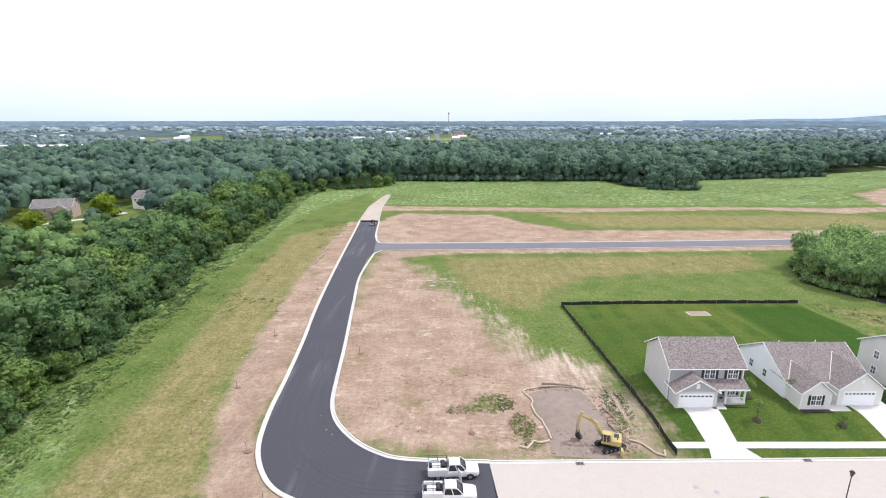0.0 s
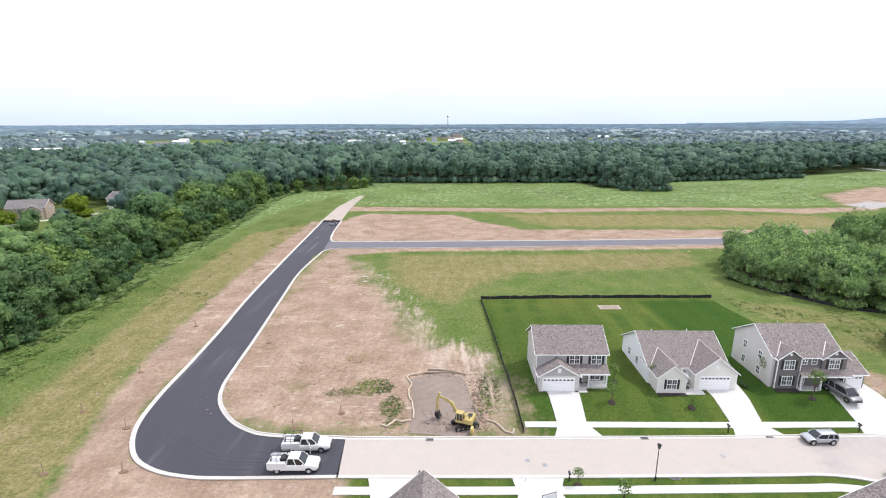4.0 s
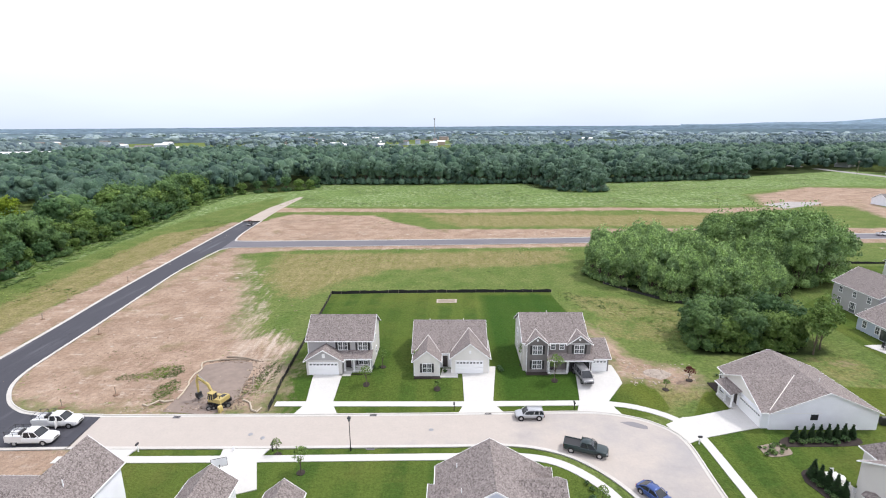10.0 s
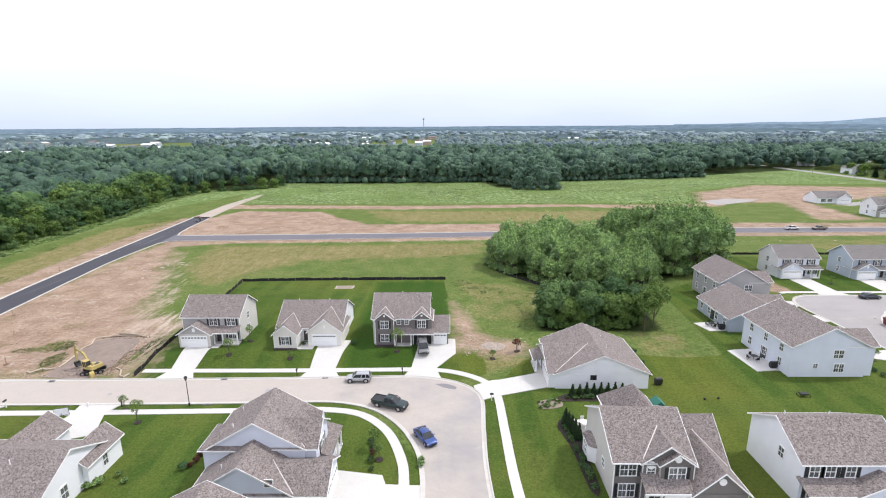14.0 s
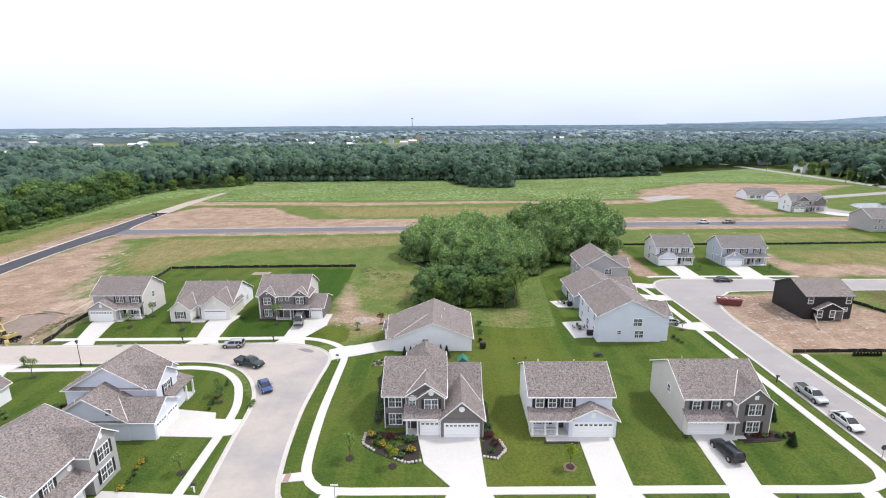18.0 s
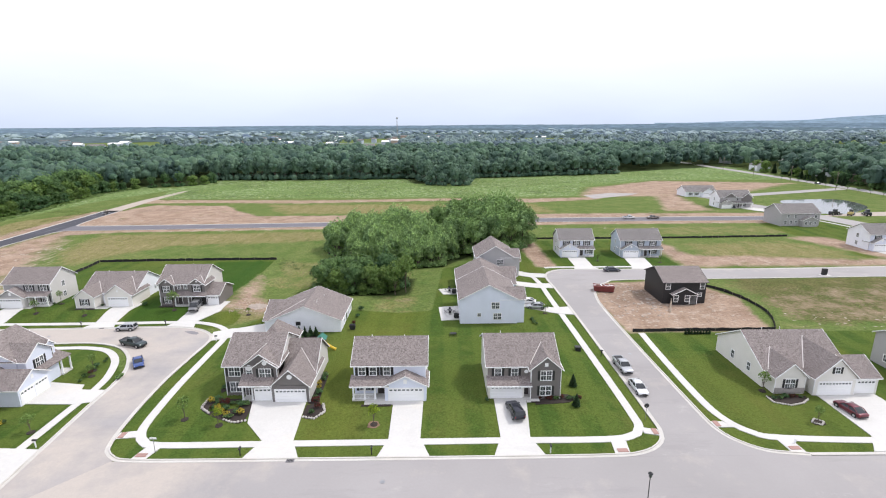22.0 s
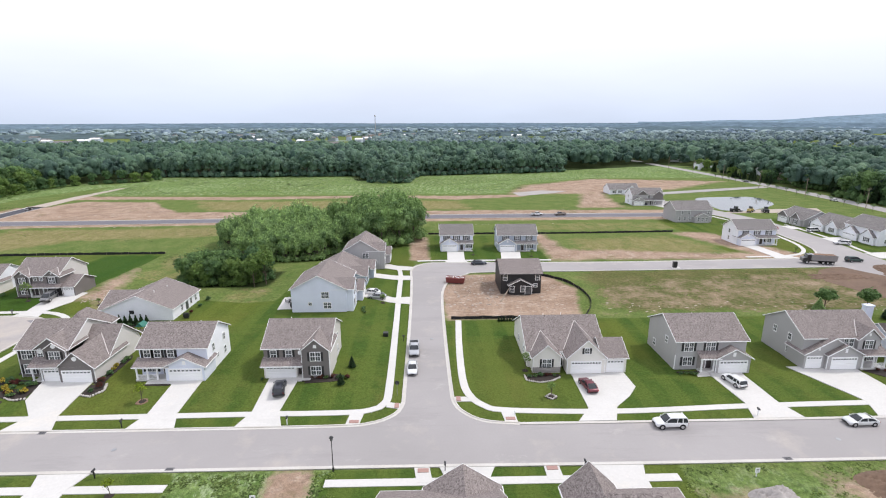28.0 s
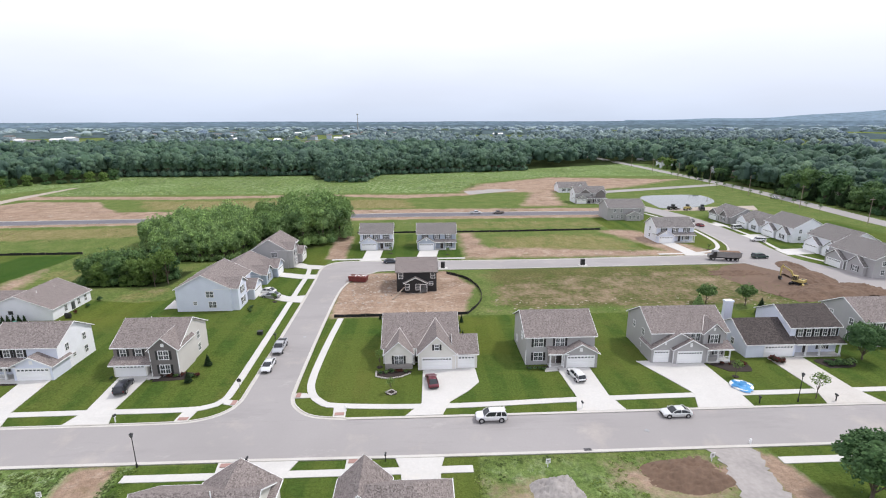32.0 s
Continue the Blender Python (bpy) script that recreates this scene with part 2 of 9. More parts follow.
def dusty_road(name, x_full, x_none, base=0.0):
    """Pale worn asphalt with tan dust that thins out along x, stains and paler wheel paths."""
    k = Nodes(name, 0.9)
    sep = k.n.new("ShaderNodeSeparateXYZ")
    k.l.new(k.coord, sep.inputs[0])
    near = k.remap(sep.outputs[0], x_full, x_none, 1.0, base)
    dust = k.remap(k.math("ADD", near, k.math("MULTIPLY", k.math("SUBTRACT", k.noise(0.12, 6, rough=0.65), 0.5), 1.7)), 0.28, 0.78)
    c = k.mix(k.remap(k.noise(0.05, 6), 0.35, 0.68), (0.345, 0.325, 0.320), (0.300, 0.283, 0.278))
    c = k.mix(k.remap(k.noise(0.19, 6, k.scaled(0.22, 1.0, 1), 0.72), 0.55, 0.66, 0.0, 0.5), c, (0.264, 0.249, 0.246))
    c = k.mix(k.remap(k.noise(0.16, 7, k.scaled(0.6, 1.0, 1, 20), 0.75), 0.60, 0.68, 0.0, 0.6), c, (0.42, 0.39, 0.375))
    c = k.mix(dust, c, k.mix(k.noise(0.5, 5, rough=0.7), (0.50, 0.44, 0.39), (0.41, 0.365, 0.325)))
    c = k.mix(k.remap(k.noise(3.0, 7, rough=0.78), 0.36, 0.66, 0.0, 0.25), c, (0.275, 0.258, 0.252))
    k.bump(k.noise(25.0, 3), 0.15, 0.01)
    return k.done(c)


M["road"] = dusty_road("pale_road_surface", 84.0, 122.0, 0.2)
M["road_upper"] = dusty_road("pale_road_surface_with_dust", 45.0, 105.0, 0.35)
# new asphalt, paler than the bend: glancing sheen put into the colour
M["cross_asphalt"] = paving("sheen_grey_asphalt", (0.125, 0.122, 0.14), (0.16, 0.152, 0.165))
nr = Nodes("fresh_asphalt", 0.8)
nr_tr = nr.math("MULTIPLY", nr.remap(nr.noise(0.5, 5, nr.scaled(1, 0.07, 1, -4)), 0.54, 0.68, 0.0, 0.6), nr.remap(nr.noise(0.05, 2), 0.4, 0.6))
M["asphalt"] = nr.done(nr.mix(nr_tr, nr.mix(nr.noise(9.0, 4), (0.034, 0.034, 0.044), (0.054, 0.054, 0.067)), (0.12, 0.12, 0.137)))
M["concrete"] = paving("pale_concrete", (0.60, 0.585, 0.56), (0.54, 0.525, 0.50), patch=0.2)
M["kerb"] = paving("kerb_concrete", (0.58, 0.56, 0.53), (0.47, 0.44, 0.40), patch=0.15)
M["mulch"] = plain("dark_mulch", (0.035, 0.026, 0.022), 1.0, grain=9, vary=0.5)
M["soil"] = plain("red_brown_soil", (0.20, 0.125, 0.085), 1.0, grain=0.8, vary=0.35)
M["tan_gravel"] = plain("tan_gravel", (0.40, 0.34, 0.29), 1.0, grain=1.2, vary=0.25)
M["grey_gravel"] = plain("grey_gravel", (0.34, 0.315, 0.30), 1.0, grain=1.6, vary=0.5)
M["bark"] = plain("bark", (0.11, 0.085, 0.065), 0.95, grain=6, vary=0.4)
M["silt"] = plain("black_silt_fabric", (0.014, 0.014, 0.015), 0.8, grain=3, vary=0.4)
M["wood"] = plain("grey_weathered_wood", (0.27, 0.22, 0.17), 0.9, grain=5, vary=0.35)
M["black_metal"] = plain("black_painted_metal", (0.018, 0.018, 0.02), 0.4, vary=0.2)
M["steel"] = plain("grey_steel", (0.35, 0.35, 0.36), 0.4, 0.7)
M["tyre"] = plain("black_tyre", (0.018, 0.018, 0.019), 0.85)
M["rim"] = plain("silver_wheel_rim", (0.5, 0.5, 0.51), 0.3, 0.8)
M["yellow"] = plain("yellow_machine_paint", (0.46, 0.36, 0.13), 0.6, grain=2, vary=0.35)
M["red"] = plain("rust_red_paint", (0.15, 0.030, 0.026), 0.7, grain=2, vary=0.3)
M["lamp_red"] = plain("red_tail_lamp", (0.35, 0.02, 0.02), 0.25)
M["lamp_clear"] = plain("clear_headlamp", (0.7, 0.7, 0.72), 0.15)
M["oak"] = foliage("woodland_leaves", (0.046, 0.102, 0.042), (0.186, 0.300, 0.112))
M["deep"] = foliage("dark_leaves", (0.032, 0.082, 0.040), (0.136, 0.240, 0.102))
M["sage"] = foliage("grey_green_leaves", (0.098, 0.190, 0.072), (0.35, 0.51, 0.205))
M["lime"] = foliage("bright_yellow_green_leaves", (0.12, 0.19, 0.02), (0.24, 0.32, 0.035))
M["spring"] = foliage("fresh_green_leaves", (0.066, 0.132, 0.036), (0.222, 0.330, 0.100))
M["conifer"] = foliage("dark_conifer_needles", (0.013, 0.032, 0.014), (0.03, 0.06, 0.022), 0.1)
M["grove_leaf"] = foliage("silvery_green_leaves", (0.150, 0.275, 0.090), (0.56, 0.76, 0.33), 0.3, crown=0.35)
M["pale_weed"] = foliage("pale_leafy_weeds", (0.18, 0.24, 0.085), (0.34, 0.405, 0.18))
M["weed"] = foliage("coarse_weed_leaves", (0.10, 0.155, 0.036), (0.215, 0.28, 0.085))
M["maroon"] = foliage("maroon_leaves", (0.07, 0.02, 0.02), (0.14, 0.04, 0.035))
M["flower"] = foliage("yellow_flowers", (0.35, 0.27, 0.03), (0.5, 0.42, 0.08))
# leaves of the farther woods, with distance haze tinted into the green
M["far_leaf"] = foliage("haze_tinted_green_leaves", (0.047, 0.102, 0.076), (0.162, 0.254, 0.188))
# dark fill for plant insides; the shade between leaves is in its colour
M["core"] = plain("shaded_inner_leaves", (0.026, 0.040, 0.018), 1.0, grain=2, vary=0.4)
# backdrop material: haze painted into the colour, plus a faint emission
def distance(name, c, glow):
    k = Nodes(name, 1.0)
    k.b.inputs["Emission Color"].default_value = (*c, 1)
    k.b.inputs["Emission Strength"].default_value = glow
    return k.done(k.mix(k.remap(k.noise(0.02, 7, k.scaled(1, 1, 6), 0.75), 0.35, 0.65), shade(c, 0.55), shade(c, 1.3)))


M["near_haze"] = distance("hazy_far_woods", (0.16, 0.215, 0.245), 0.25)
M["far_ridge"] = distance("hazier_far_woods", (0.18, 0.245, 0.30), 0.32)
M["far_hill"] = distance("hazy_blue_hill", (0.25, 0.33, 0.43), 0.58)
M["horizon"] = distance("haze_blue_horizon", (0.20, 0.27, 0.36), 0.42)
# still farther leaves: more haze painted into the colour, greyer then bluer
M["distant_leaf"] = foliage("haze_grey_far_leaves", (0.155, 0.222, 0.245), (0.240, 0.318, 0.340), crown=0.05)
M["haze_leaf"] = foliage("haze_blue_far_leaves", (0.250, 0.335, 0.405), (0.35, 0.44, 0.52), crown=0.02)
wt = Nodes("still_pond_water", 0.05)
M["water"] = wt.done((0.10, 0.11, 0.10))

# ---- building helpers ----
class Shape:
    """Collects points and faces for one mesh."""

    def __init__(self):
        self.v, self.f = [], []

    def add(self, pts, faces):
        n = len(self.v)
        self.v += [tuple(p) for p in pts]
        self.f += [tuple(i + n for i in q) for q in faces]
        return self

    def box(self, x0, y0, z0, x1, y1, z1, m=None):
        p = [(x, y, z) for z in (z0, z1) for x, y in ((x0, y0), (x1, y0), (x1, y1), (x0, y1))]
        if m:
            p = [m @ Vector(q) for q in p]
        return self.add(p, [(3, 2, 1, 0), (4, 5, 6, 7), (0, 1, 5, 4), (1, 2, 6, 5), (2, 3, 7, 6), (3, 0, 4, 7)])

    def slab(self, poly, z0, z1):
        """A flat plate over a plan outline."""
        a = sum(p[0] * q[1] - q[0] * p[1] for p, q in zip(poly, poly[1:] + poly[:1]))
        poly = poly if a > 0 else poly[::-1]
        n = len(poly)
        return self.add([(x, y, z0) for x, y in poly] + [(x, y, z1) for x, y in poly],
                        [tuple(range(n))[::-1], tuple(range(n, 2 * n))] + [(i, (i + 1) % n, (i + 1) % n + n, i + n) for i in range(n)])

    def prism(self, prof, axis, a, b):
        """A profile of (u, z) drawn from a to b along x or y."""
        n = len(prof)
        put = (lambda u, z, t: (t, u, z)) if axis == "x" else (lambda u, z, t: (u, t, z))
        pts = [put(u, z, t) for t in (a, b) for u, z in prof]
        f = [tuple(range(n)), tuple(range(2 * n - 1, n - 1, -1))] + [(i, i + n, (i + 1) % n + n, (i + 1) % n) for i in range(n)]
        return self.add(pts, f)

    def tube(self, pts, radii, n=7, caps=True):
        rings = []
        pts = [Vector(p) for p in pts]
        for i, p in enumerate(pts):
            d = (pts[min(i + 1, len(pts) - 1)] - pts[max(i - 1, 0)]).normalized()
            s = d.cross(Vector((0, 0, 1)) if abs(d.z) < 0.9 else Vector((1, 0, 0))).normalized()
            u = s.cross(d)
            r = radii[i] if isinstance(radii, (list, tuple)) else radii
            rings.append([p + (s * math.cos(6.28319 * k / n) + u * math.sin(6.28319 * k / n)) * r for k in range(n)])
        base = [q for ring in rings for q in ring]
        f = [(i * n + k, i * n + (k + 1) % n, (i + 1) * n + (k + 1) % n, (i + 1) * n + k) for i in range(len(pts) - 1) for k in range(n)]
        if caps:
            f += [tuple(range(n))[::-1], tuple(range(len(base) - n, len(base)))]
        return self.add(base, f)

    def rod(self, x, y, z0, z1, r, n=8):
        return self.tube([(x, y, z0), (x, y, z1)], r, n)

    def blob(self, c, r, sub=2, rough=0.2, seed=0, flat=1.0):
        b = bmesh.new()
        bmesh.ops.create_icosphere(b, subdivisions=sub, radius=1)
        pts = []
        for v in b.verts:
            k = 1 + rough * noise.noise(v.co * 1.7 + Vector((seed * 3.1, seed * 1.3, 0)))
            rr = r if isinstance(r, (tuple, list)) else (r, r, r)
            pts.append((c[0] + v.co.x * rr[0] * k, c[1] + v.co.y * rr[1] * k, c[2] + v.co.z * rr[2] * k * flat))
        f = [tuple(v.index for v in q.verts) for q in b.faces]
        b.free()
        return self.add(pts, f)

    def mesh(self, name, material, smooth=False):
        me = bpy.data.meshes.new(name)
        me.from_pydata(self.v, [], self.f)
        me.materials.append(material)
        if smooth:
            me.polygons.foreach_set("use_smooth", [True] * len(me.polygons))
        me.update()
        return me


def part(name, shape, material, parent=None, label="", smooth=False):
    me = shape if isinstance(shape, bpy.types.Mesh) else shape.mesh(name, M[material] if isinstance(material, str) else material, smooth)
    ob = new(name, me)
    if parent:
        ob.parent = parent
    if label:
        ob["label"] = label
    return ob


def empty(name, label, category, m=None, group="", kind=""):
    ob = tagged(new(name), label, category, group, kind)
    ob.empty_display_size = 0.5
    if m:
        ob.matrix_basis = m
    return ob


def curve(pts, step=1.5):
    """A smooth line through the given plan points."""
    p = [np.array(q, float) for q in pts]
    p = [2 * p[0] - p[1]] + p + [2 * p[-1] - p[-2]]
    out = []
    for a, b, c, d in zip(p, p[1:], p[2:], p[3:]):
        n = max(1, int(np.linalg.norm(c - b) / step))
        for k in range(n):
            t = k / n
            out.append(0.5 * (2 * b + (c - a) * t + (2 * a - 5 * b + 4 * c - d) * t**2 + (3 * b - a - 3 * c + d) * t**3))
    return [tuple(q) for q in out + [p[-2]]]


def evened(line, n):
    line = np.array(line)
    s = np.r_[0, np.cumsum(np.linalg.norm(np.diff(line, axis=0), axis=1))]
    t = np.linspace(0, s[-1], n)
    return [(float(np.interp(u, s, line[:, 0])), float(np.interp(u, s, line[:, 1]))) for u in t]


def ribbon(left, right, z0, z1):
    """A strip with thickness between two lines of as many points."""
    s = Shape()
    n = len(left)
    pts = [(*p, z) for z in (z1, z0) for line in (left, right) for p in line]
    f = []
    for i in range(n - 1):
        f += [(i, i + n, i + n + 1, i + 1), (2 * n + i + 1, 3 * n + i + 1, 3 * n + i, 2 * n + i),
              (i, i + 1, 2 * n + i + 1, 2 * n + i), (n + i + 1, n + i, 3 * n + i, 3 * n + i + 1)]
    f += [(0, 2 * n, 3 * n, n), (n - 1, 2 * n - 1, 4 * n - 1, 3 * n - 1)]
    return s.add(pts, f)


def offset(line, d):
    line = [Vector(p) for p in line]
    out = []
    for i, p in enumerate(line):
        t = (line[min(i + 1, len(line) - 1)] - line[max(i - 1, 0)]).normalized()
        out.append((p.x - t.y * d, p.y + t.x * d))
    return out


def band(line, width, z0, z1):
    return ribbon(offset(line, width / 2), offset(line, -width / 2), z0, z1)

# ---- ground: one sheet to the horizon, with its kinds of cover laid out in plan ----
def spread(a, b, step, far):
    core = list(np.arange(a, b + step / 2, step))
    lo, hi, d = [], [], step
    while True:
        d *= 1.35
        lo.append((lo[-1] if lo else a) - d)
        hi.append((hi[-1] if hi else b) + d)
        if d > far * 0.2:
            break
    return np.array(lo[::-1] + core + hi)


PADS = [   # graded house pads: plateau x0, x1, y0, y1, height, and the runs over which they fall off west, east, south, north
    (34, 47, 62.6, 80, 1.35, 7, 8, 4.8, 24), (50, 66, 62.6, 80, 1.2, 7, 8, 4.8, 24), (70, 86, 64.0, 80, 1.1, 7, 9, 6.0, 24),
    (101, 118, 48, 64, 0.9, 7, 12, 12, 12), (102, 159, 22.8, 48, 0.75, 7, 6.4, 8.4, 14), (139, 157, 50, 92, 0.8, 12, 7, 12, 8),
]


def lift(x, y):
    """Height of the graded ground over the streets."""
    z = np.zeros(np.broadcast(x, y).shape)
    for x0, x1, y0, y1, h_, w, e, s_, n in PADS:
        fx = np.clip(np.minimum((x - x0) / w + 1, (x1 - x) / e + 1), 0, 1)
        fy = np.clip(np.minimum((y - y0) / s_ + 1, (y1 - y) / n + 1), 0, 1)
        z = np.maximum(z, h_ * fx * fy)
    return z


GX, GY = spread(-110, 345, 1.25, 5200), spread(-40, 385, 1.25, 5200)
XX, YY = np.meshgrid(GX, GY)


def zone(poly, soft=2.0):
    """How far each ground point lies inside an outline: 0 outside to 1 inside, over soft metres."""
    inside = np.zeros(XX.shape, bool)
    near = np.full(XX.shape, 1e9)
    for (x0, y0), (x1, y1) in zip(poly, poly[1:] + poly[:1]):
        cross = (y0 > YY) != (y1 > YY)
        with np.errstate(divide="ignore", invalid="ignore"):
            inside ^= cross & (XX < (x1 - x0) * (YY - y0) / (y1 - y0 if y1 != y0 else 1e-9) + x0)
        t = np.clip(((XX - x0) * (x1 - x0) + (YY - y0) * (y1 - y0)) / ((x1 - x0) ** 2 + (y1 - y0) ** 2), 0, 1)
        near = np.minimum(near, np.hypot(XX - x0 - t * (x1 - x0), YY - y0 - t * (y1 - y0)))
    return np.clip(0.5 + np.where(inside, near, -near) / soft, 0, 1)


def either(*zones):
    out = zones[0]
    for z in zones[1:]:
        out = np.maximum(out, z)
    return out


dirt = either(
    zone([(-22, 152), (-14, 152), (0, 120), (9, 100), (13, 86), (27, 76), (30, 55), (4, 54), (-16, 58), (-22, 75)], 15) * 1.0,
    zone([(-40, 206), (-40.5, 150), (-39.4, 122), (-37, 89), (-35, 75), (-32.4, 62), (-29, 51.5), (-26.5, 43.5), (-24, 20), (8, 20), (8, 46), (-20, 49), (-26, 60), (-28, 100), (-33, 206)], 4),
    zone([(-24, 167), (60, 170), (200, 178), (300, 178), (300, 189), (200, 190), (50, 190), (34, 206), (22, 222), (-20, 226), (-30, 200)], 5),
    zone([(-22, 162), (100, 166), (190, 172), (300, 172), (300, 164), (190, 164), (100, 159), (0, 154), (-20, 147)], 4) * 0.9,
    zone([(-36, 232), (0, 234), (60, 229), (150, 236), (190, 226), (230, 236), (238, 246), (190, 240), (140, 244), (60, 240), (-30, 246)], 6) * 0.95,
    zone([(224, 249), (240, 286), (300, 325), (392, 306), (330, 262), (280, 245)], 14),
    zone([(250, 195), (275, 195), (282, 250), (268, 250)], 8) * 0.8,
    zone([(176.5, 70), (183, 83), (206, 85), (213, 70), (208, 50), (178, 50)], 3),
    zone([(213, 98), (213, 136), (219, 136), (222, 112), (282, 104), (270, 137), (285, 137), (298, 104), (300, 97)], 6) * 0.85,
    zone([(86, 63), (101, 61), (101, 67), (92, 74), (87, 92), (85, 92)], 6) * 0.72,
    zone([(166, 133), (173, 131), (174, 98), (168, 99)], 3),
    zone([(222, -1), (242, -1), (243, -8), (230, -9), (222, -6)], 6) * 0.75,
    zone([(243.6, 0.2), (245.4, -1.0), (246.6, -4), (247.4, -9), (247.6, -14), (242, -14), (242.4, -6)], 2),
    zone([(206, -3), (214, -3), (214, -9), (206, -9)], 5) * 0.6,
    zone([(124, 73), (132, 73), (132, 69), (124, 69)], 4) * 0.35,
    zone([(215, 52), (292, 52), (300, 86), (250, 82), (215, 74)], 12) * 0.4,
    zone([(153.2, 1), (158.8, 1), (159.2, -5), (158, -16), (152, -16), (153.4, -4)], 2.5),
)
lawn = either(
    zone([(30.5, 54), (28, 108.5), (84, 110), (86, 84), (84.5, 70), (92, 66), (92, 56), (88, 54)], 1.6),
    zone([(5, 47), (70, 47), (82, 33), (83, 0), (40, -14), (8, 20)], 1.6),
    zone([(90, 48), (90, 10), (170, 10), (169, 98), (166, 118), (139, 98), (136, 62), (119, 62), (100, 62)], 2),
    zone([(177, 10), (177, 50), (210, 50), (296, 50), (300, 10)], 2),
    zone([(173, 96), (213, 96), (213, 134), (174, 134)], 3),
    zone([(276, 97), (310, 97), (314, 150), (318, 180), (300, 200), (276, 160)], 4),
    zone([(320, 60), (380, 60), (380, 150), (326, 165), (324, 120)], 5),
    zone([(84, 1), (141.4, 1), (141.6, -40), (84, -40)], 1.6),
    zone([(160, 1), (206, 1), (206, -40), (160, -40)], 1.6),
    zone([(245.2, 0.6), (290, 1), (290, -20), (247.8, -20), (247.4, -8), (246.4, -3)], 1.6),
)
weeds = either(
    zone([(-33, 250), (190, 248), (222, 250), (236, 292), (300, 330), (410, 330), (420, 470), (-80, 420)], 10),
    zone([(84, 112), (100, 112), (128, 90), (104, 74), (88, 92)], 6) * 0.3,
    zone([(-76, 60), (-60, 60), (-62, 110), (-64, 190), (-60, 240), (-40, 300), (-90, 320), (-90, 120)], 8) * 0.7,
    zone([(-90, -20), (-44, -20), (-44, 50), (-60, 80), (-90, 80)], 8) * 0.6,
    zone([(10, 60), (13, 76), (4, 76), (-2, 66)], 6) * 0.75,
    zone([(22, 56), (29, 56), (29, 72), (22, 70)], 4) * 0.9,
    zone([(140, 1), (161, 1), (161, -16), (140, -16)], 4),
    zone([(205, 1), (250, 1), (248, -24), (205, -24)], 6) * 0.55,
)
lawn *= 1 - np.clip(dirt * 1.2, 0, 1)
dry = either(
    zone([(-48, 20), (-22, 20), (-29, 50), (-36, 72), (-39, 122), (-39, 205), (-58, 180), (-52, 110), (-46, 62)], 9),
    zone([(0, 150), (100, 154), (92, 136), (40, 130), (18, 104), (6, 120)], 14) * 0.9,
    zone([(40, 226), (190, 224), (200, 192), (60, 194)], 14) * 0.75,
    zone([(216, 56), (296, 56), (296, 86), (216, 86)], 10) * 0.56,
    zone([(86, 110), (98, 110), (122, 92), (100, 76), (90, 80)], 8) * 0.5,
    zone([(222, 100), (280, 104), (268, 134), (224, 130)], 10) * 0.6,
    zone([(215, 140), (280, 140), (280, 160), (200, 160)], 10) * 0.5,
    zone([(88, 56), (100, 56), (100, 66), (86, 66)], 5) * 0.55,
    zone([(119, 46), (133, 46), (134, 76), (122, 74)], 4) * 0.45,
    zone([(205, 30), (216, 30), (216, 49), (205, 49)], 3) * 0.5,
    zone([(118, 14), (126, 14), (126, 40), (118, 46)], 3) * 0.4,
)
sod = either(zone([(66, 56), (84.5, 56), (85.5, 108), (66, 108)], 1.6), zone([(28, 56), (50, 56), (50, 100), (28, 100)], 9) * 0.5, zone([(175, 96), (213, 96), (213, 116), (175, 116)], 5) * 0.5)
wood = either(
    zone([(-71, 80), (-75, 150), (-79, 190), (-89, 272), (-82, 306), (-40, 318), (-44, 352), (110, 356), (120, 318), (156, 318), (164, 356), (280, 386), (410, 440), (900, 900), (-900, 900), (-900, -100), (-67, 20), (-66, 60)], 8),
    zone([(96, 125), (101, 116), (112, 103), (122, 99), (138, 99), (148, 112), (166, 124), (166, 146), (128, 152), (104, 142)], 4),
    zone([(104, 74), (130, 74), (131, 88), (108, 88)], 4),
    zone([(410, 60), (410, 300), (420, 440), (900, 800), (900, 0)], 10) * 0.6,
)
glade = np.degrees(np.arctan2(-XX, YY))
glade = (glade > 31) & (glade < 43) & (np.hypot(XX, YY) > 222) & (np.hypot(XX, YY) < 330)
wood = np.where(glade, wood * 0.2, wood)

ground_mesh = bpy.data.meshes.new("ground")
ny, nx = XX.shape
lumps = np.array([[noise.noise(Vector((x * 0.02, y * 0.02, 0))) for x in GX] for y in GY]) * 0.25
ZZ = -0.02 + np.where(wood > 0.5, lumps, 0.0) + lift(XX, YY)
idx = np.arange(nx * ny).reshape(ny, nx)
quads = np.stack([idx[:-1, :-1], idx[:-1, 1:], idx[1:, 1:], idx[1:, :-1]], -1).reshape(-1, 4)
ground_mesh.vertices.add(nx * ny)
ground_mesh.vertices.foreach_set("co", np.stack([XX, YY, ZZ], -1).ravel())
ground_mesh.loops.add(quads.size)
ground_mesh.loops.foreach_set("vertex_index", quads.ravel())
ground_mesh.polygons.add(len(quads))
ground_mesh.polygons.foreach_set("loop_start", np.arange(0, quads.size, 4))
ground_mesh.update()
for layer, cover in (("cover_a", (dirt, lawn, weeds)), ("cover_b", (dry, sod, wood))):
    at = ground_mesh.color_attributes.new(layer, "FLOAT_COLOR", "POINT")
    at.data.foreach_set("color", np.stack([*cover, np.ones_like(dirt)], -1).ravel())
k = Nodes("ground_cover", 1.0)
k.b.inputs["Specular IOR Level"].default_value = 0.06
a_dirt, a_lawn, a_weed = k.attr("cover_a")
b_dry, b_sod, b_wood = k.attr("cover_b")
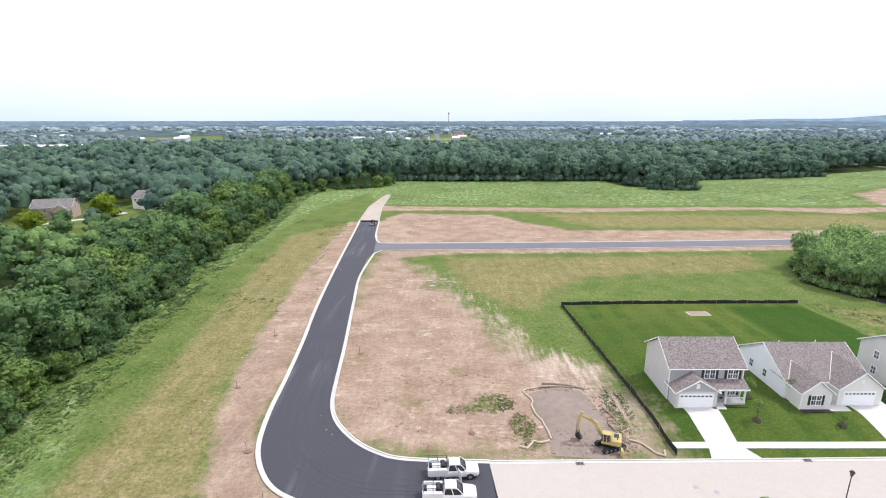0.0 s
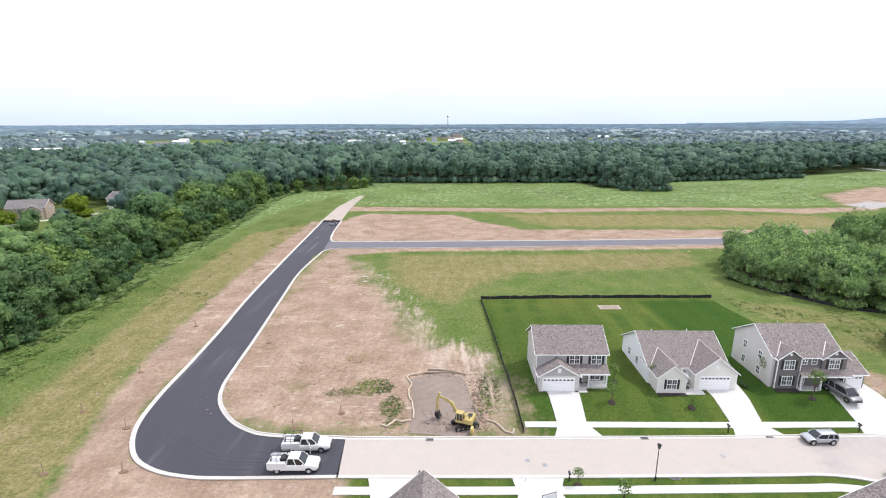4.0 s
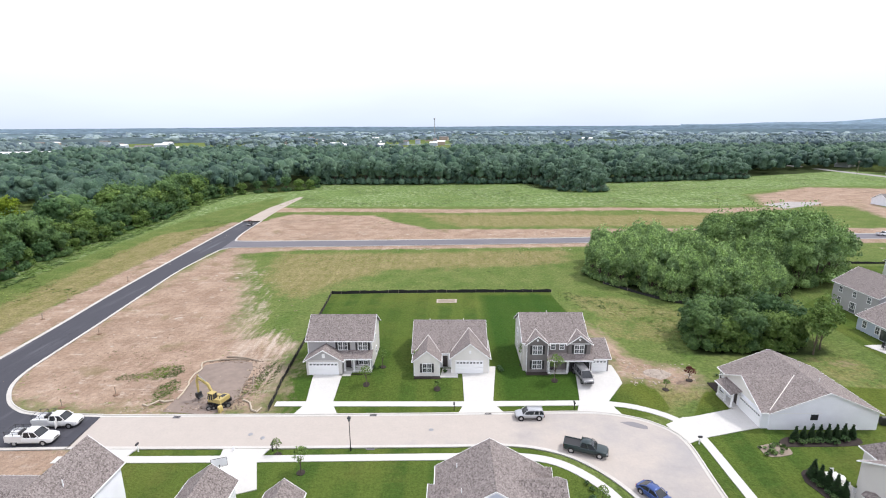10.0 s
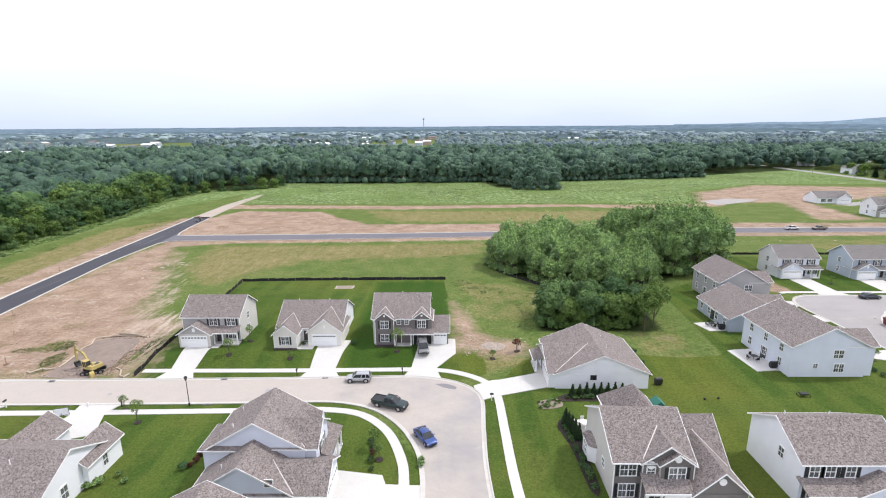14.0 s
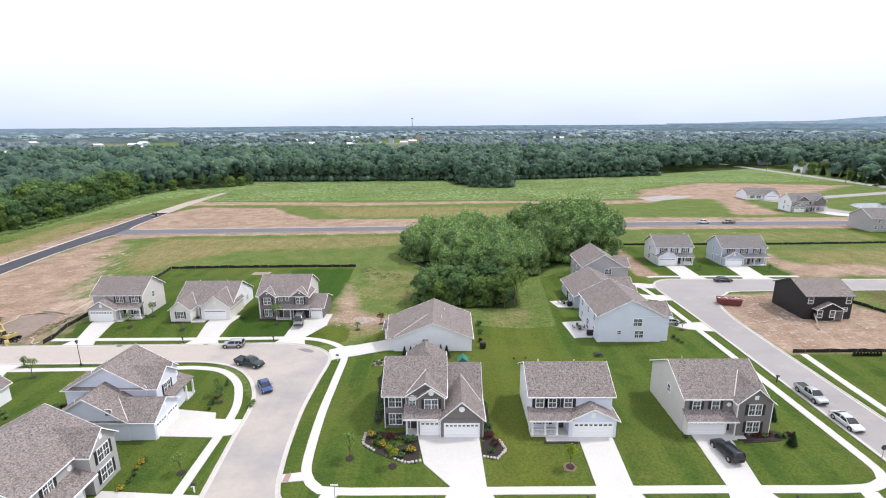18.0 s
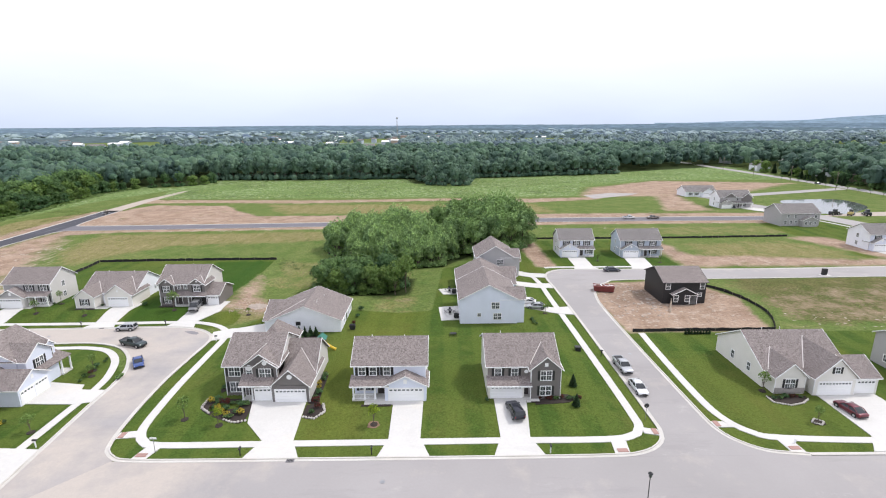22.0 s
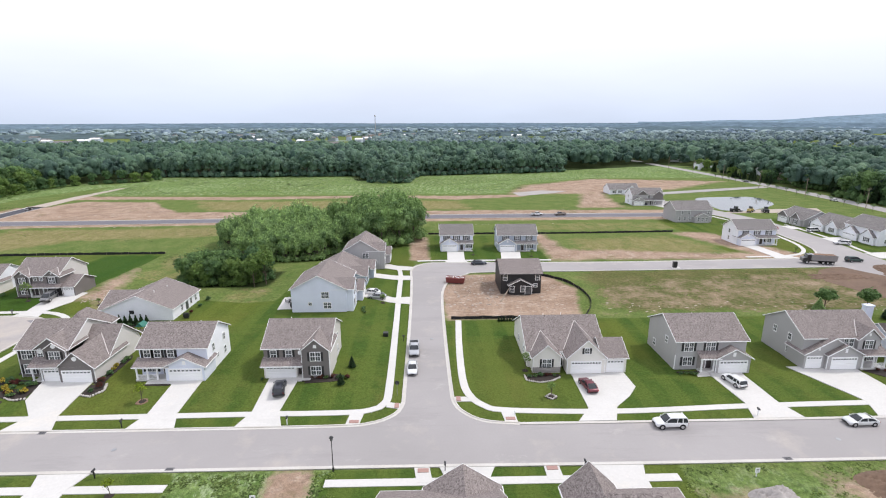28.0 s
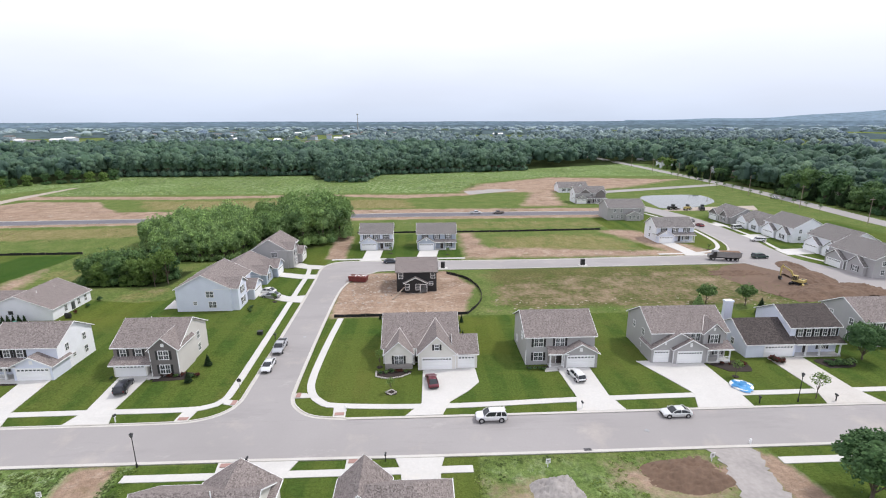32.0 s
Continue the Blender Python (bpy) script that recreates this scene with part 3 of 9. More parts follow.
n_big, n_mid, n_fine, n_tiny = k.noise(0.028, 5), k.noise(0.16, 5), k.noise(0.9, 5), k.noise(4.5, 3)
streak = k.noise(0.5, 4, k.scaled(1.0, 0.14, 1.0, 6))


def soft_edge(w, spread_, centre=0.5, width=0.16):
    """Breaks up the edge between two covers."""
    v = k.math("ADD", w, k.math("MULTIPLY", k.math("SUBTRACT", k.mix(0.5, n_mid, n_fine), 0.5), spread_))
    return k.remap(v, centre - width, centre + width)


meadow = k.mix(k.remap(n_mid, 0.3, 0.7), (0.092, 0.146, 0.040), (0.174, 0.200, 0.074))
meadow = k.mix(k.remap(n_fine, 0.35, 0.7, 0.0, 0.5), meadow, (0.075, 0.118, 0.020))
straw = k.mix(k.remap(k.mix(0.35, k.noise(0.3, 7, rough=0.75), streak), 0.36, 0.64), (0.150, 0.150, 0.055), (0.300, 0.245, 0.140))
straw = k.mix(k.remap(n_fine, 0.35, 0.7, 0, 0.4), straw, (0.14, 0.155, 0.036))
cover = k.mix(soft_edge(b_dry, 1.3), meadow, straw)
weed_c = k.mix(k.remap(k.noise(0.55, 5), 0.38, 0.62), (0.100, 0.162, 0.046), (0.172, 0.238, 0.084))
flecks = k.math("MULTIPLY", k.remap(k.noise(0.42, 7, k.scaled(1.0, 0.5, 1, 4), 0.78), 0.51, 0.58), k.remap(n_big, 0.40, 0.52, 0.2, 1.0))
weed_c = k.mix(k.math("MULTIPLY", flecks, 0.8), weed_c, (0.320, 0.385, 0.225))
weed_c = k.mix(k.remap(k.noise(0.5, 6, k.scaled(0.8, 0.35, 1, 2), 0.75), 0.56, 0.62, 0.0, 0.55), weed_c, (0.05, 0.10, 0.035))
cover = k.mix(soft_edge(a_weed, 0.9), cover, weed_c)
p_sep = k.n.new("ShaderNodeSeparateXYZ")
k.l.new(k.coord, p_sep.inputs[0])
rank = k.math("MULTIPLY", k.remap(p_sep.outputs[0], 211.0, 222.0), k.math("MULTIPLY", k.remap(p_sep.outputs[1], 49.0, 56.0), k.remap(p_sep.outputs[1], 90.0, 84.0)))
cover = k.mix(soft_edge(k.math("MULTIPLY", rank, 0.72), 1.1), cover, k.mix(k.remap(n_mid, 0.35, 0.65), (0.088, 0.104, 0.034), (0.138, 0.128, 0.056)))
mown = k.mix(k.remap(n_mid, 0.3, 0.7), (0.050, 0.096, 0.020), (0.088, 0.130, 0.027))
mown = k.mix(k.remap(n_fine, 0.35, 0.75, 0, 0.4), mown, (0.034, 0.064, 0.012))
mown = k.mix(k.remap(n_big, 0.48, 0.66, 0, 0.75), mown, (0.114, 0.132, 0.030))
mown = k.mix(k.remap(k.noise(0.075, 7, rough=0.72), 0.5, 0.66, 0, 0.6), mown, (0.128, 0.138, 0.036))
mown = k.mix(k.remap(k.noise(0.3, 6, k.scaled(0.15, 1.0, 1, 3), 0.7), 0.55, 0.66, 0, 0.35), mown, (0.11, 0.14, 0.03))
mown = k.mix(k.remap(k.wave(0.055, "X", 0.6, profile="SIN"), 0.35, 0.65, 0, 0.5), mown, (0.104, 0.140, 0.030))
mown = k.mix(k.math("MULTIPLY", b_sod, 0.75), mown, (0.030, 0.078, 0.012))
mown = k.mix(k.math("MULTIPLY", b_dry, 0.8), mown, (0.13, 0.14, 0.025))
mown = k.mix(0.55, mown, k.mix(k.remap(k.noise(2.8, 7, rough=0.8), 0.36, 0.64), (0.45, 0.45, 0.45), (1.5, 1.5, 1.45)), "MULTIPLY")
cover = k.mix(0.85, cover, k.mix(k.remap(k.noise(1.6, 8, rough=0.8), 0.36, 0.64), (0.5, 0.5, 0.5), (1.5, 1.48, 1.4)), "MULTIPLY")
cover = k.mix(k.remap(a_lawn, 0.4, 0.6), cover, mown)
earth = k.mix(k.remap(n_mid, 0.34, 0.66), (0.276, 0.192, 0.138), (0.405, 0.300, 0.226))
earth = k.mix(k.remap(n_fine, 0.4, 0.75, 0, 0.6), earth, (0.245, 0.172, 0.126))
pale = k.math("MULTIPLY", k.remap(k.noise(0.42, 7, k.scaled(0.75, 1.1, 1, 10), 0.75), 0.54, 0.66), k.remap(n_big, 0.44, 0.56, 0.12, 1.0))
earth = k.mix(k.math("MULTIPLY", pale, 0.62), earth, (0.56, 0.49, 0.42))
ruts = k.math("MULTIPLY", k.remap(k.wave(0.16, "X", 3.0, k.scaled(1.0, 0.3, 1, 24), "SIN"), 0.86, 0.98), k.remap(k.noise(0.06, 3), 0.5, 0.62))
earth = k.mix(k.math("MULTIPLY", ruts, 0.16), earth, (0.48, 0.40, 0.33))
scrapes = k.math("MULTIPLY", k.remap(k.noise(0.34, 8, k.scaled(0.30, 1.3, 1, -8), 0.72), 0.585, 0.64), k.remap(k.noise(0.05, 3, k.scaled(1, 1, 1, 40)), 0.42, 0.56))
earth = k.mix(k.math("MULTIPLY", scrapes, 0.5), earth, (0.60, 0.53, 0.455))
g_sep = k.n.new("ShaderNodeSeparateXYZ")
k.l.new(k.coord, g_sep.inputs[0])
g_d = k.math("ABSOLUTE", k.math("SUBTRACT", k.math("ADD", g_sep.outputs[0], k.math("MULTIPLY", g_sep.outputs[1], 0.36)), 51.0))
g_y = k.math("MULTIPLY", k.remap(g_sep.outputs[1], 58.0, 74.0), k.remap(g_sep.outputs[1], 118.0, 150.0, 1.0, 0.2))
haul = k.math("MULTIPLY", k.math("MULTIPLY", k.remap(g_d, 2.0, 10.0, 1.0, 0.0), g_y), k.remap(k.noise(0.55, 7, k.scaled(1.0, 0.16, 1, 20), 0.72), 0.42, 0.62))
earth = k.mix(k.math("MULTIPLY", haul, 0.8), earth, (0.53, 0.455, 0.38))
earth = k.mix(k.remap(k.noise(0.045, 4), 0.54, 0.68, 0, 0.5), earth, (0.225, 0.165, 0.125))
earth = k.mix(0.75, earth, k.mix(k.remap(k.noise(1.3, 9, rough=0.82), 0.36, 0.64), (0.68, 0.68, 0.68), (1.34, 1.34, 1.34)), "MULTIPLY")
earth = k.mix(k.remap(k.noise(0.10, 5), 0.60, 0.72, 0, 0.55), earth, (0.12, 0.12, 0.035))
earth = k.mix(k.remap(n_tiny, 0.66, 0.74, 0, 0.5), earth, (0.12, 0.09, 0.07))
cover = k.mix(soft_edge(k.math("ADD", a_dirt, k.math("MULTIPLY", haul, 0.35)), 1.5, 0.5, 0.22), cover, earth)
litter = k.mix(n_fine, (0.018, 0.03, 0.010), (0.045, 0.06, 0.02))
cover = k.mix(soft_edge(b_wood, 0.6), cover, litter)
k.bump(k.mix(0.5, n_fine, n_tiny), 0.9, 0.4)
ground_mesh.materials.append(k.done(cover))
tagged(new("ground", ground_mesh), "flat ground of mown lawns, bare building plots, weedy fields and woodland floor", "ground", kind="structure")

# ---- roads, kerbs, walks and drives ----
def road(name, left, right, mat, label, z=0.03, n=60):
    l, r = evened(curve(left), n), evened(curve(right), n)
    tagged(part(name, ribbon(l, r, -0.15, z), mat), label, "road", kind="structure")


def kerb(line, label="pale concrete kerb and gutter along the road"):
    l = curve(line, 1.0)
    s = ribbon(offset(l, 0.34), offset(l, -0.30), -0.1, 0.055)
    s2 = ribbon(offset(l, 0.34), offset(l, 0.14), -0.1, 0.15)
    s.add(s2.v, s2.f)
    tagged(part("kerb", s, "kerb"), label, "kerb", kind="structure")


def walkway(line, width=1.3, z=0.07, label="pale concrete pavement beside the lawns"):
    tagged(part("pavement", band(curve(line, 1.2), width, -0.1, z), "concrete"), label, "pavement", kind="structure")


def drive(poly, label="pale concrete driveway", mat="concrete", z=0.085):
    tagged(part("driveway", Shape().slab(poly, -0.1, z), mat), label, "driveway", kind="structure")


# new black road, its bend and the cross road
G_W = [(-36.3, 209), (-35.4, 200), (-32.4, 150), (-30.7, 124), (-29.2, 105), (-27.6, 90), (-26.4, 75), (-25.7, 64), (-24.2, 55.8), (-20.9, 50), (-16.8, 47.2), (-12, 46), (-7, 45.8), (6.6, 46.2)]
G_E = [(-27.8, 209), (-27.0, 200), (-25.3, 172), (-24.0, 150), (-23.2, 131), (-21.3, 110), (-19.0, 88), (-17.8, 74.5), (-17.0, 67.4), (-15.3, 62.5), (-12, 58.2), (-8.5, 55.6), (-4.5, 54.3), (6.0, 53.8)]
road("road_new", G_W[::-1], G_E[::-1], "asphalt", "freshly laid black asphalt road with a sweeping bend", n=110)
kerb(G_W[::-1])
H_S = [(-22.6, 154.5), (-21, 157.4), (-17, 158.8), (13, 159.8), (73, 162.8), (113, 165.2), (188, 170.0), (300, 170.3)]
H_N = [(-24.4, 174.5), (-23.0, 170.6), (-19, 168.6), (13, 169.2), (75, 171.6), (119, 174.4), (188, 179.0), (300, 179.3)]
road("road_cross", H_S, H_N, "cross_asphalt", "new asphalt cross road between bare shoulders", z=0.036, n=90)
drive([(-24.3, 148), (-22.8, 154.3), (-21.2, 157.2), (-17, 158.9), (-17, 168.5), (-23.0, 170.4), (-24.5, 174.4), (-25.3, 178), (-27, 178), (-27, 148)], "fresh black asphalt where two roads join", "asphalt", 0.033)
kerb(H_S[::-1])
kerb(H_N)
kerb(G_E[:2] + [(-25.9, 185), (-24.4, 174.5)])
kerb([(-22.6, 154.5)] + G_E[4:])
# upper street and its bend down to the main street
A_S = [(6.4, 46.2), (33, 46.5), (58, 47.0), (66, 47.2), (71, 46.3), (75, 44.2), (78.6, 40.2), (81.1, 35), (82.0, 30), (82.3, 24), (83.2, 13), (84, 3), (84.2, -1)]
A_N = [(6.0, 53.7), (31, 54.0), (55, 54.4), (72, 54.9), (79, 55.0), (84, 54.1), (88, 52.0), (90.4, 48.3), (90.2, 40), (90.0, 32), (90.5, 23), (91.4, 16), (92.2, 13), (94.5, 10.6)]
road("road_upper", A_S, A_N, "road_upper", "pale grey residential street curving between lawns", n=120)
kerb(A_S[::-1])
kerb(A_N[:-1] + [(92.4, 12.6), (94.4, 10.9), (98, 10.4), (112, 10.3), (145, 10.3), (160, 10.4), (164.4, 10.8), (167.6, 12.4), (169.3, 15.3), (169.5, 22), (169.3, 55), (168.8, 78), (168.4, 88), (170, 93), (174, 95.7), (181, 96), (231, 95), (270, 96.2), (296, 97.6), (302, 101), (306, 106), (309.4, 116), (311.5, 135), (313, 152), (310, 170), (302, 196), (296, 214)])
# main street and the side street
road("road_main", [(84, 1.6), (103, 1.6), (165, 1.5), (212, 1.1), (300, 1.0)], [(88, 10.45), (103, 10.4), (165, 10.4), (212, 10.2), (300, 10.3)], "road", "pale grey main residential street", z=0.026, n=80)
kerb([(300, 1.0), (212, 1.1), (165, 1.5), (103, 1.6), (84, 1.6)])
D_W = [(161, 10.2), (165, 10.8), (167.6, 12.4), (169.3, 15.3), (169.5, 22), (169.3, 55), (168.8, 78), (168.4, 88), (170, 93), (174, 95.7), (181, 96), (231, 95), (270, 96.2), (300, 98.0)]
D_E = [(187, 10.2), (182, 11.0), (179.2, 13.0), (177.6, 16), (177.2, 22), (176.9, 42), (176.9, 62), (177.5, 71), (179.6, 78.5), (184, 83.3), (190, 85.6), (223, 86), (258, 86.6), (300, 87.6)]
road("road_side", D_W, D_E, "road", "pale grey side street bending east past the plots", z=0.033, n=140)
kerb(D_E[::-1])
kerb([(300, 10.3), (212, 10.2), (187, 10.3)])
F_W = [(318, 60), (300, 87), (303, 101), (309.4, 116), (313, 150), (310, 170), (302, 196), (292, 222)]
F_E = [(336, 62), (321, 87), (320, 101), (323, 122), (324, 155), (320, 176), (312, 200), (303, 224)]
road("road_far", F_W, F_E, "road", "pale grey far street winding past the pond", z=0.04, n=60)
road("highway", [(392, 60), (393, 142), (402, 231), (404, 302), (402, 436), (398, 560)], [(402, 60), (403, 142), (411, 231), (413, 302), (411, 436), (407, 560)], "road", "straight grey country road beside a row of trees", z=0.04, n=60)
drive([(294, 234), (380, 262), (402, 270), (402, 277), (376, 269), (290, 241)], "pale spur road to the highway", "road", 0.035)
drive([(-36.5, 206), (-27.5, 206), (-30, 240), (-30.5, 285), (-33.5, 285), (-37.5, 245)], "tan gravel track beyond the new road", "tan_gravel", 0.03)
drive([(228, 238), (252, 250), (262, 258), (246, 262), (226, 252)], "pale gravel spread on the bare plot", "grey_gravel", 0.03)

walkway([(31, 57.2), (60, 57.3), (78, 57.6), (84, 57.3), (88, 55.9), (91.3, 53.4), (93.0, 49.6), (93.2, 40), (93.3, 30), (94.0, 20), (94.8, 16.4), (96.4, 14.4), (99, 13.7), (112, 13.7), (145, 13.9), (160, 13.9), (164.5, 14.5), (166.6, 16.5), (166.9, 22), (166.4, 47), (165.8, 70), (165.4, 84), (163.5, 92), (158, 95)])
walkway([(6.6, 43.8), (30, 44.1), (60, 44.8), (67, 44.9), (72.2, 43.6), (76.4, 39.6), (78.9, 34), (79.8, 29), (80.0, 20), (80.2, 11.0), (80.8, -1)])
walkway([(180.2, 49.5), (179.6, 37), (179.4, 24), (180.1, 18.5), (182.2, 15.2), (186, 13.8), (203, 13.0), (224, 13.8), (247, 14.2), (262, 14.3), (300, 14.5)])
walkway([(85, -1.5), (110, -1.5), (141.4, -1.7)])
walkway([(160.6, -1.4), (180, -1.5), (205, -1.6)])
walkway([(245.8, -2.0), (262, -2.0), (280, -1.8)])
walkway([(170, 98.2), (176, 98.6), (213, 98.3)])
walkway([(278, 99.5), (292, 100.6), (300, 104), (305.4, 112), (308.4, 125), (310, 150), (306, 172)], 1.3)
walkway([(330, 80), (322.5, 100), (326, 122), (327, 150)], 1.3)
# corner ramps
drive([(166.9, 15.2), (169.0, 14.6), (169.3, 16.0), (166.9, 16.6)], "kerb ramp with a brick-red pad")
drive([(161.5, 13.6), (163.6, 13.4), (163.2, 10.6), (161.2, 10.5)], "kerb ramp with a brick-red pad")
drive([(179.5, 17.8), (177.7, 17.8), (177.8, 16.4), (180.6, 16.4)], "kerb ramp with a brick-red pad")
drive([(184.6, 14.0), (186.6, 13.8), (186.8, 10.5), (184.9, 10.6)], "kerb ramp with a brick-red pad")
drive([(94.6, 17.2), (91.5, 16.6), (91.9, 15.2), (95.2, 15.6)], "kerb ramp with a brick-red pad")
drive([(97.5, 13.8), (99.5, 13.6), (98.6, 10.5), (96.6, 10.6)], "kerb ramp with a brick-red pad")
drive([(171.6, 1.4), (173.6, 1.4), (174.0, -1.6), (172, -1.6)], "kerb ramp with a brick-red pad")
drive([(188.4, 1.4), (190.4, 1.4), (190.4, -1.6), (188.4, -1.6)], "kerb ramp with a brick-red pad")
# driveways
drive([(35.2, 66.2), (40.3, 66.2), (39.9, 57.4), (41.4, 54.2), (34.6, 54.1), (35.7, 57.2)])
drive([(39.6, 63.6), (41.6, 63.6), (41.6, 66.2), (39.6, 66.2)], "short concrete path to the front door")
drive([(60.3, 67.2), (66.2, 67.2), (65.0, 57.6), (66.6, 54.6), (59.4, 54.5), (60.5, 57.4)])
drive([(56.6, 63.4), (59.6, 63.4), (59.6, 66.4), (57.0, 66.4)], "short concrete path to the front door")
drive([(79.8, 68.3), (86.6, 68.1), (86.6, 62.4), (83.0, 58.0), (84.0, 54.5), (77.4, 55.0), (78.6, 58.2), (79.4, 64)])
drive([(103.4, 55.2), (103.2, 50.2), (93.6, 49.0), (90.6, 47.6), (89.4, 52.0), (92.6, 53.8)])
drive([(108.2, 24), (116.8, 24), (117.2, 14.4), (118.9, 10.6), (111.4, 10.6), (112.8, 14.4), (109.4, 18.2)])
drive([(130.5, 24.1), (135.2, 24.1), (135.0, 14.6), (136.4, 10.6), (129.3, 10.6), (130.5, 14.6)])
drive([(126, 22.2), (130.6, 22.2), (130.6, 23.4), (126, 23.4)], "short concrete path to the porch")
drive([(146.3, 24.6), (151.5, 24.5), (150.5, 14.6), (151.9, 10.6), (145.0, 10.6), (146.3, 14.6)])
drive([(151.4, 22.4), (153.4, 22.4), (153.4, 25.0), (151.4, 25.0)], "short concrete path to the front door")
drive([(198.7, 24.9), (208.1, 25.0), (208.3, 20), (206.2, 17.2), (203.0, 14.2), (201.6, 10.6), (195.9, 10.6), (198.4, 14.0)])
drive([(222.9, 24.6), (228.9, 24.6), (229.0, 14.8), (230.2, 10.5), (222.4, 10.5), (223.6, 14.6)])
drive([(220.5, 22.9), (223.2, 23.2), (223.2, 25.0), (220.9, 24.8)], "short concrete path to the front door")
drive([(238.4, 26.0), (250.4, 26.0), (250.8, 15.2), (250.6, 10.5), (241.6, 10.5), (243.2, 14.6), (241.4, 19.0)])
drive([(263.6, 26.0), (270.4, 26.0), (270.6, 15.0), (272, 10.5), (262.6, 10.5), (264.0, 15.0)], "weathered concrete driveway", "kerb")
drive([(10.3, 46.0), (16.2, 46.0), (15.4, 43.6), (20, 34), (12, 34), (11.0, 43.6)])
drive([(27.8, 46.2), (34.2, 46.4), (33.2, 43.8), (35.2, 38.6), (31, 37), (29.6, 30), (25.6, 30), (28.2, 43.6)])
drive([(82.2, 25.0), (79.4, 24.3), (70, 24.6), (70.6, 31.4), (77.0, 30.4), (77.6, 28.8), (82.0, 28.6)])
drive([(83.2, 13.0), (70.6, 13.8), (70.0, 4.6), (83.6, 4.0)])
drive([(157, 68.4), (165, 64.6), (168.9, 65.2), (168.9, 60.0), (165, 61.0), (157, 63.6)])
drive([(157, 83.4), (168.6, 82.8), (168.6, 79.0), (157, 79.6)])
drive([(160, 93.8), (168.8, 91.8), (168.4, 88.2), (160, 89.4)])
drive([(179.9, 109.6), (185.6, 109.4), (185.2, 98.6), (186.3, 95.9), (178.4, 95.9), (179.6, 98.6)])
drive([(198.2, 108.9), (204.8, 108.7), (203.4, 98.4), (204.6, 95.6), (195.8, 95.8), (197, 98.4)])
drive([(285.6, 115.4), (290.9, 115.4), (291.8, 101.6), (294.6, 97.8), (286.2, 97.2), (287.0, 101.2)])
drive([(284, 202), (292, 202), (296, 193), (309, 184), (304, 198), (298, 206), (292, 208)])
drive([(328, 141), (323.2, 141), (323.2, 147), (328, 147)])
drive([(331, 120), (322.8, 119), (322.8, 125), (331, 126)])
drive([(330, 97), (320, 96), (320.6, 103), (332, 104)])
drive([(194.7, 1.3), (201.5, 1.2), (200.8, -1.4), (200.6, -11), (196.6, -11), (195.6, -1.4)])
drive([(124.0, 1.4), (130.6, 1.4), (129.6, -1.4), (129.4, -14), (125.0, -14), (125.0, -1.4)])
drive([(174.8, 1.4), (182.2, 1.4), (181.0, -1.5), (180.6, -5.6), (175.2, -5.6), (175.8, -1.5)])
drive([(x + (0.5 if y < 0.5 else 0.0) * noise.noise(Vector((x * 1.7, y * 1.7, 3))) * 2, y + (0.4 if y < 0.5 else 0.0) * noise.noise(Vector((x * 1.5, y * 1.5, 8)))) for x, y in curve([(237.2, 0.9), (240.6, 0.85), (243.7, 0.8), (243.6, -1.6), (242.9, -4.4), (242.5, -8.4), (242.6, -13), (236.2, -13), (236.6, -8.2), (237.4, -4.2), (238.0, -2.0), (237.2, 0.9)], 0.45)[:-1]], "rough grey gravel track over the bare plot", "grey_gravel", 0.05)
# patios and lawn pads
drive([(137.6, 63.6), (142.6, 64.2), (143.0, 55.8), (138.2, 55.4)], "concrete patio behind a house")
drive([(137.6, 76.8), (142.8, 77.0), (142.8, 72.6), (138.8, 72.4)], "concrete patio behind a house")
drive([(55.0, 104.8), (60.0, 104.9), (59.9, 102.2), (55.0, 102.1)], "pale timber frame of a garden bed in the lawn", "tan_gravel", 0.02)
drive([(55.4, 104.5), (59.6, 104.6), (59.5, 102.5), (55.4, 102.4)], "grey bare soil inside a garden bed", "wood", 0.03)
tagged(part("pond", Shape().slab(curve([(320, 186), (326, 222), (345, 229), (364, 227), (360, 205), (346, 192), (330, 183), (320, 186)], 4)[:-1], -0.1, 0.03), "water"), "still retention pond reflecting the sky", "pond", kind="structure")
drive([(314, 178), (366, 178), (372, 190), (330, 186)], "bare dirt bank of the pond", "tan_gravel", 0.02)

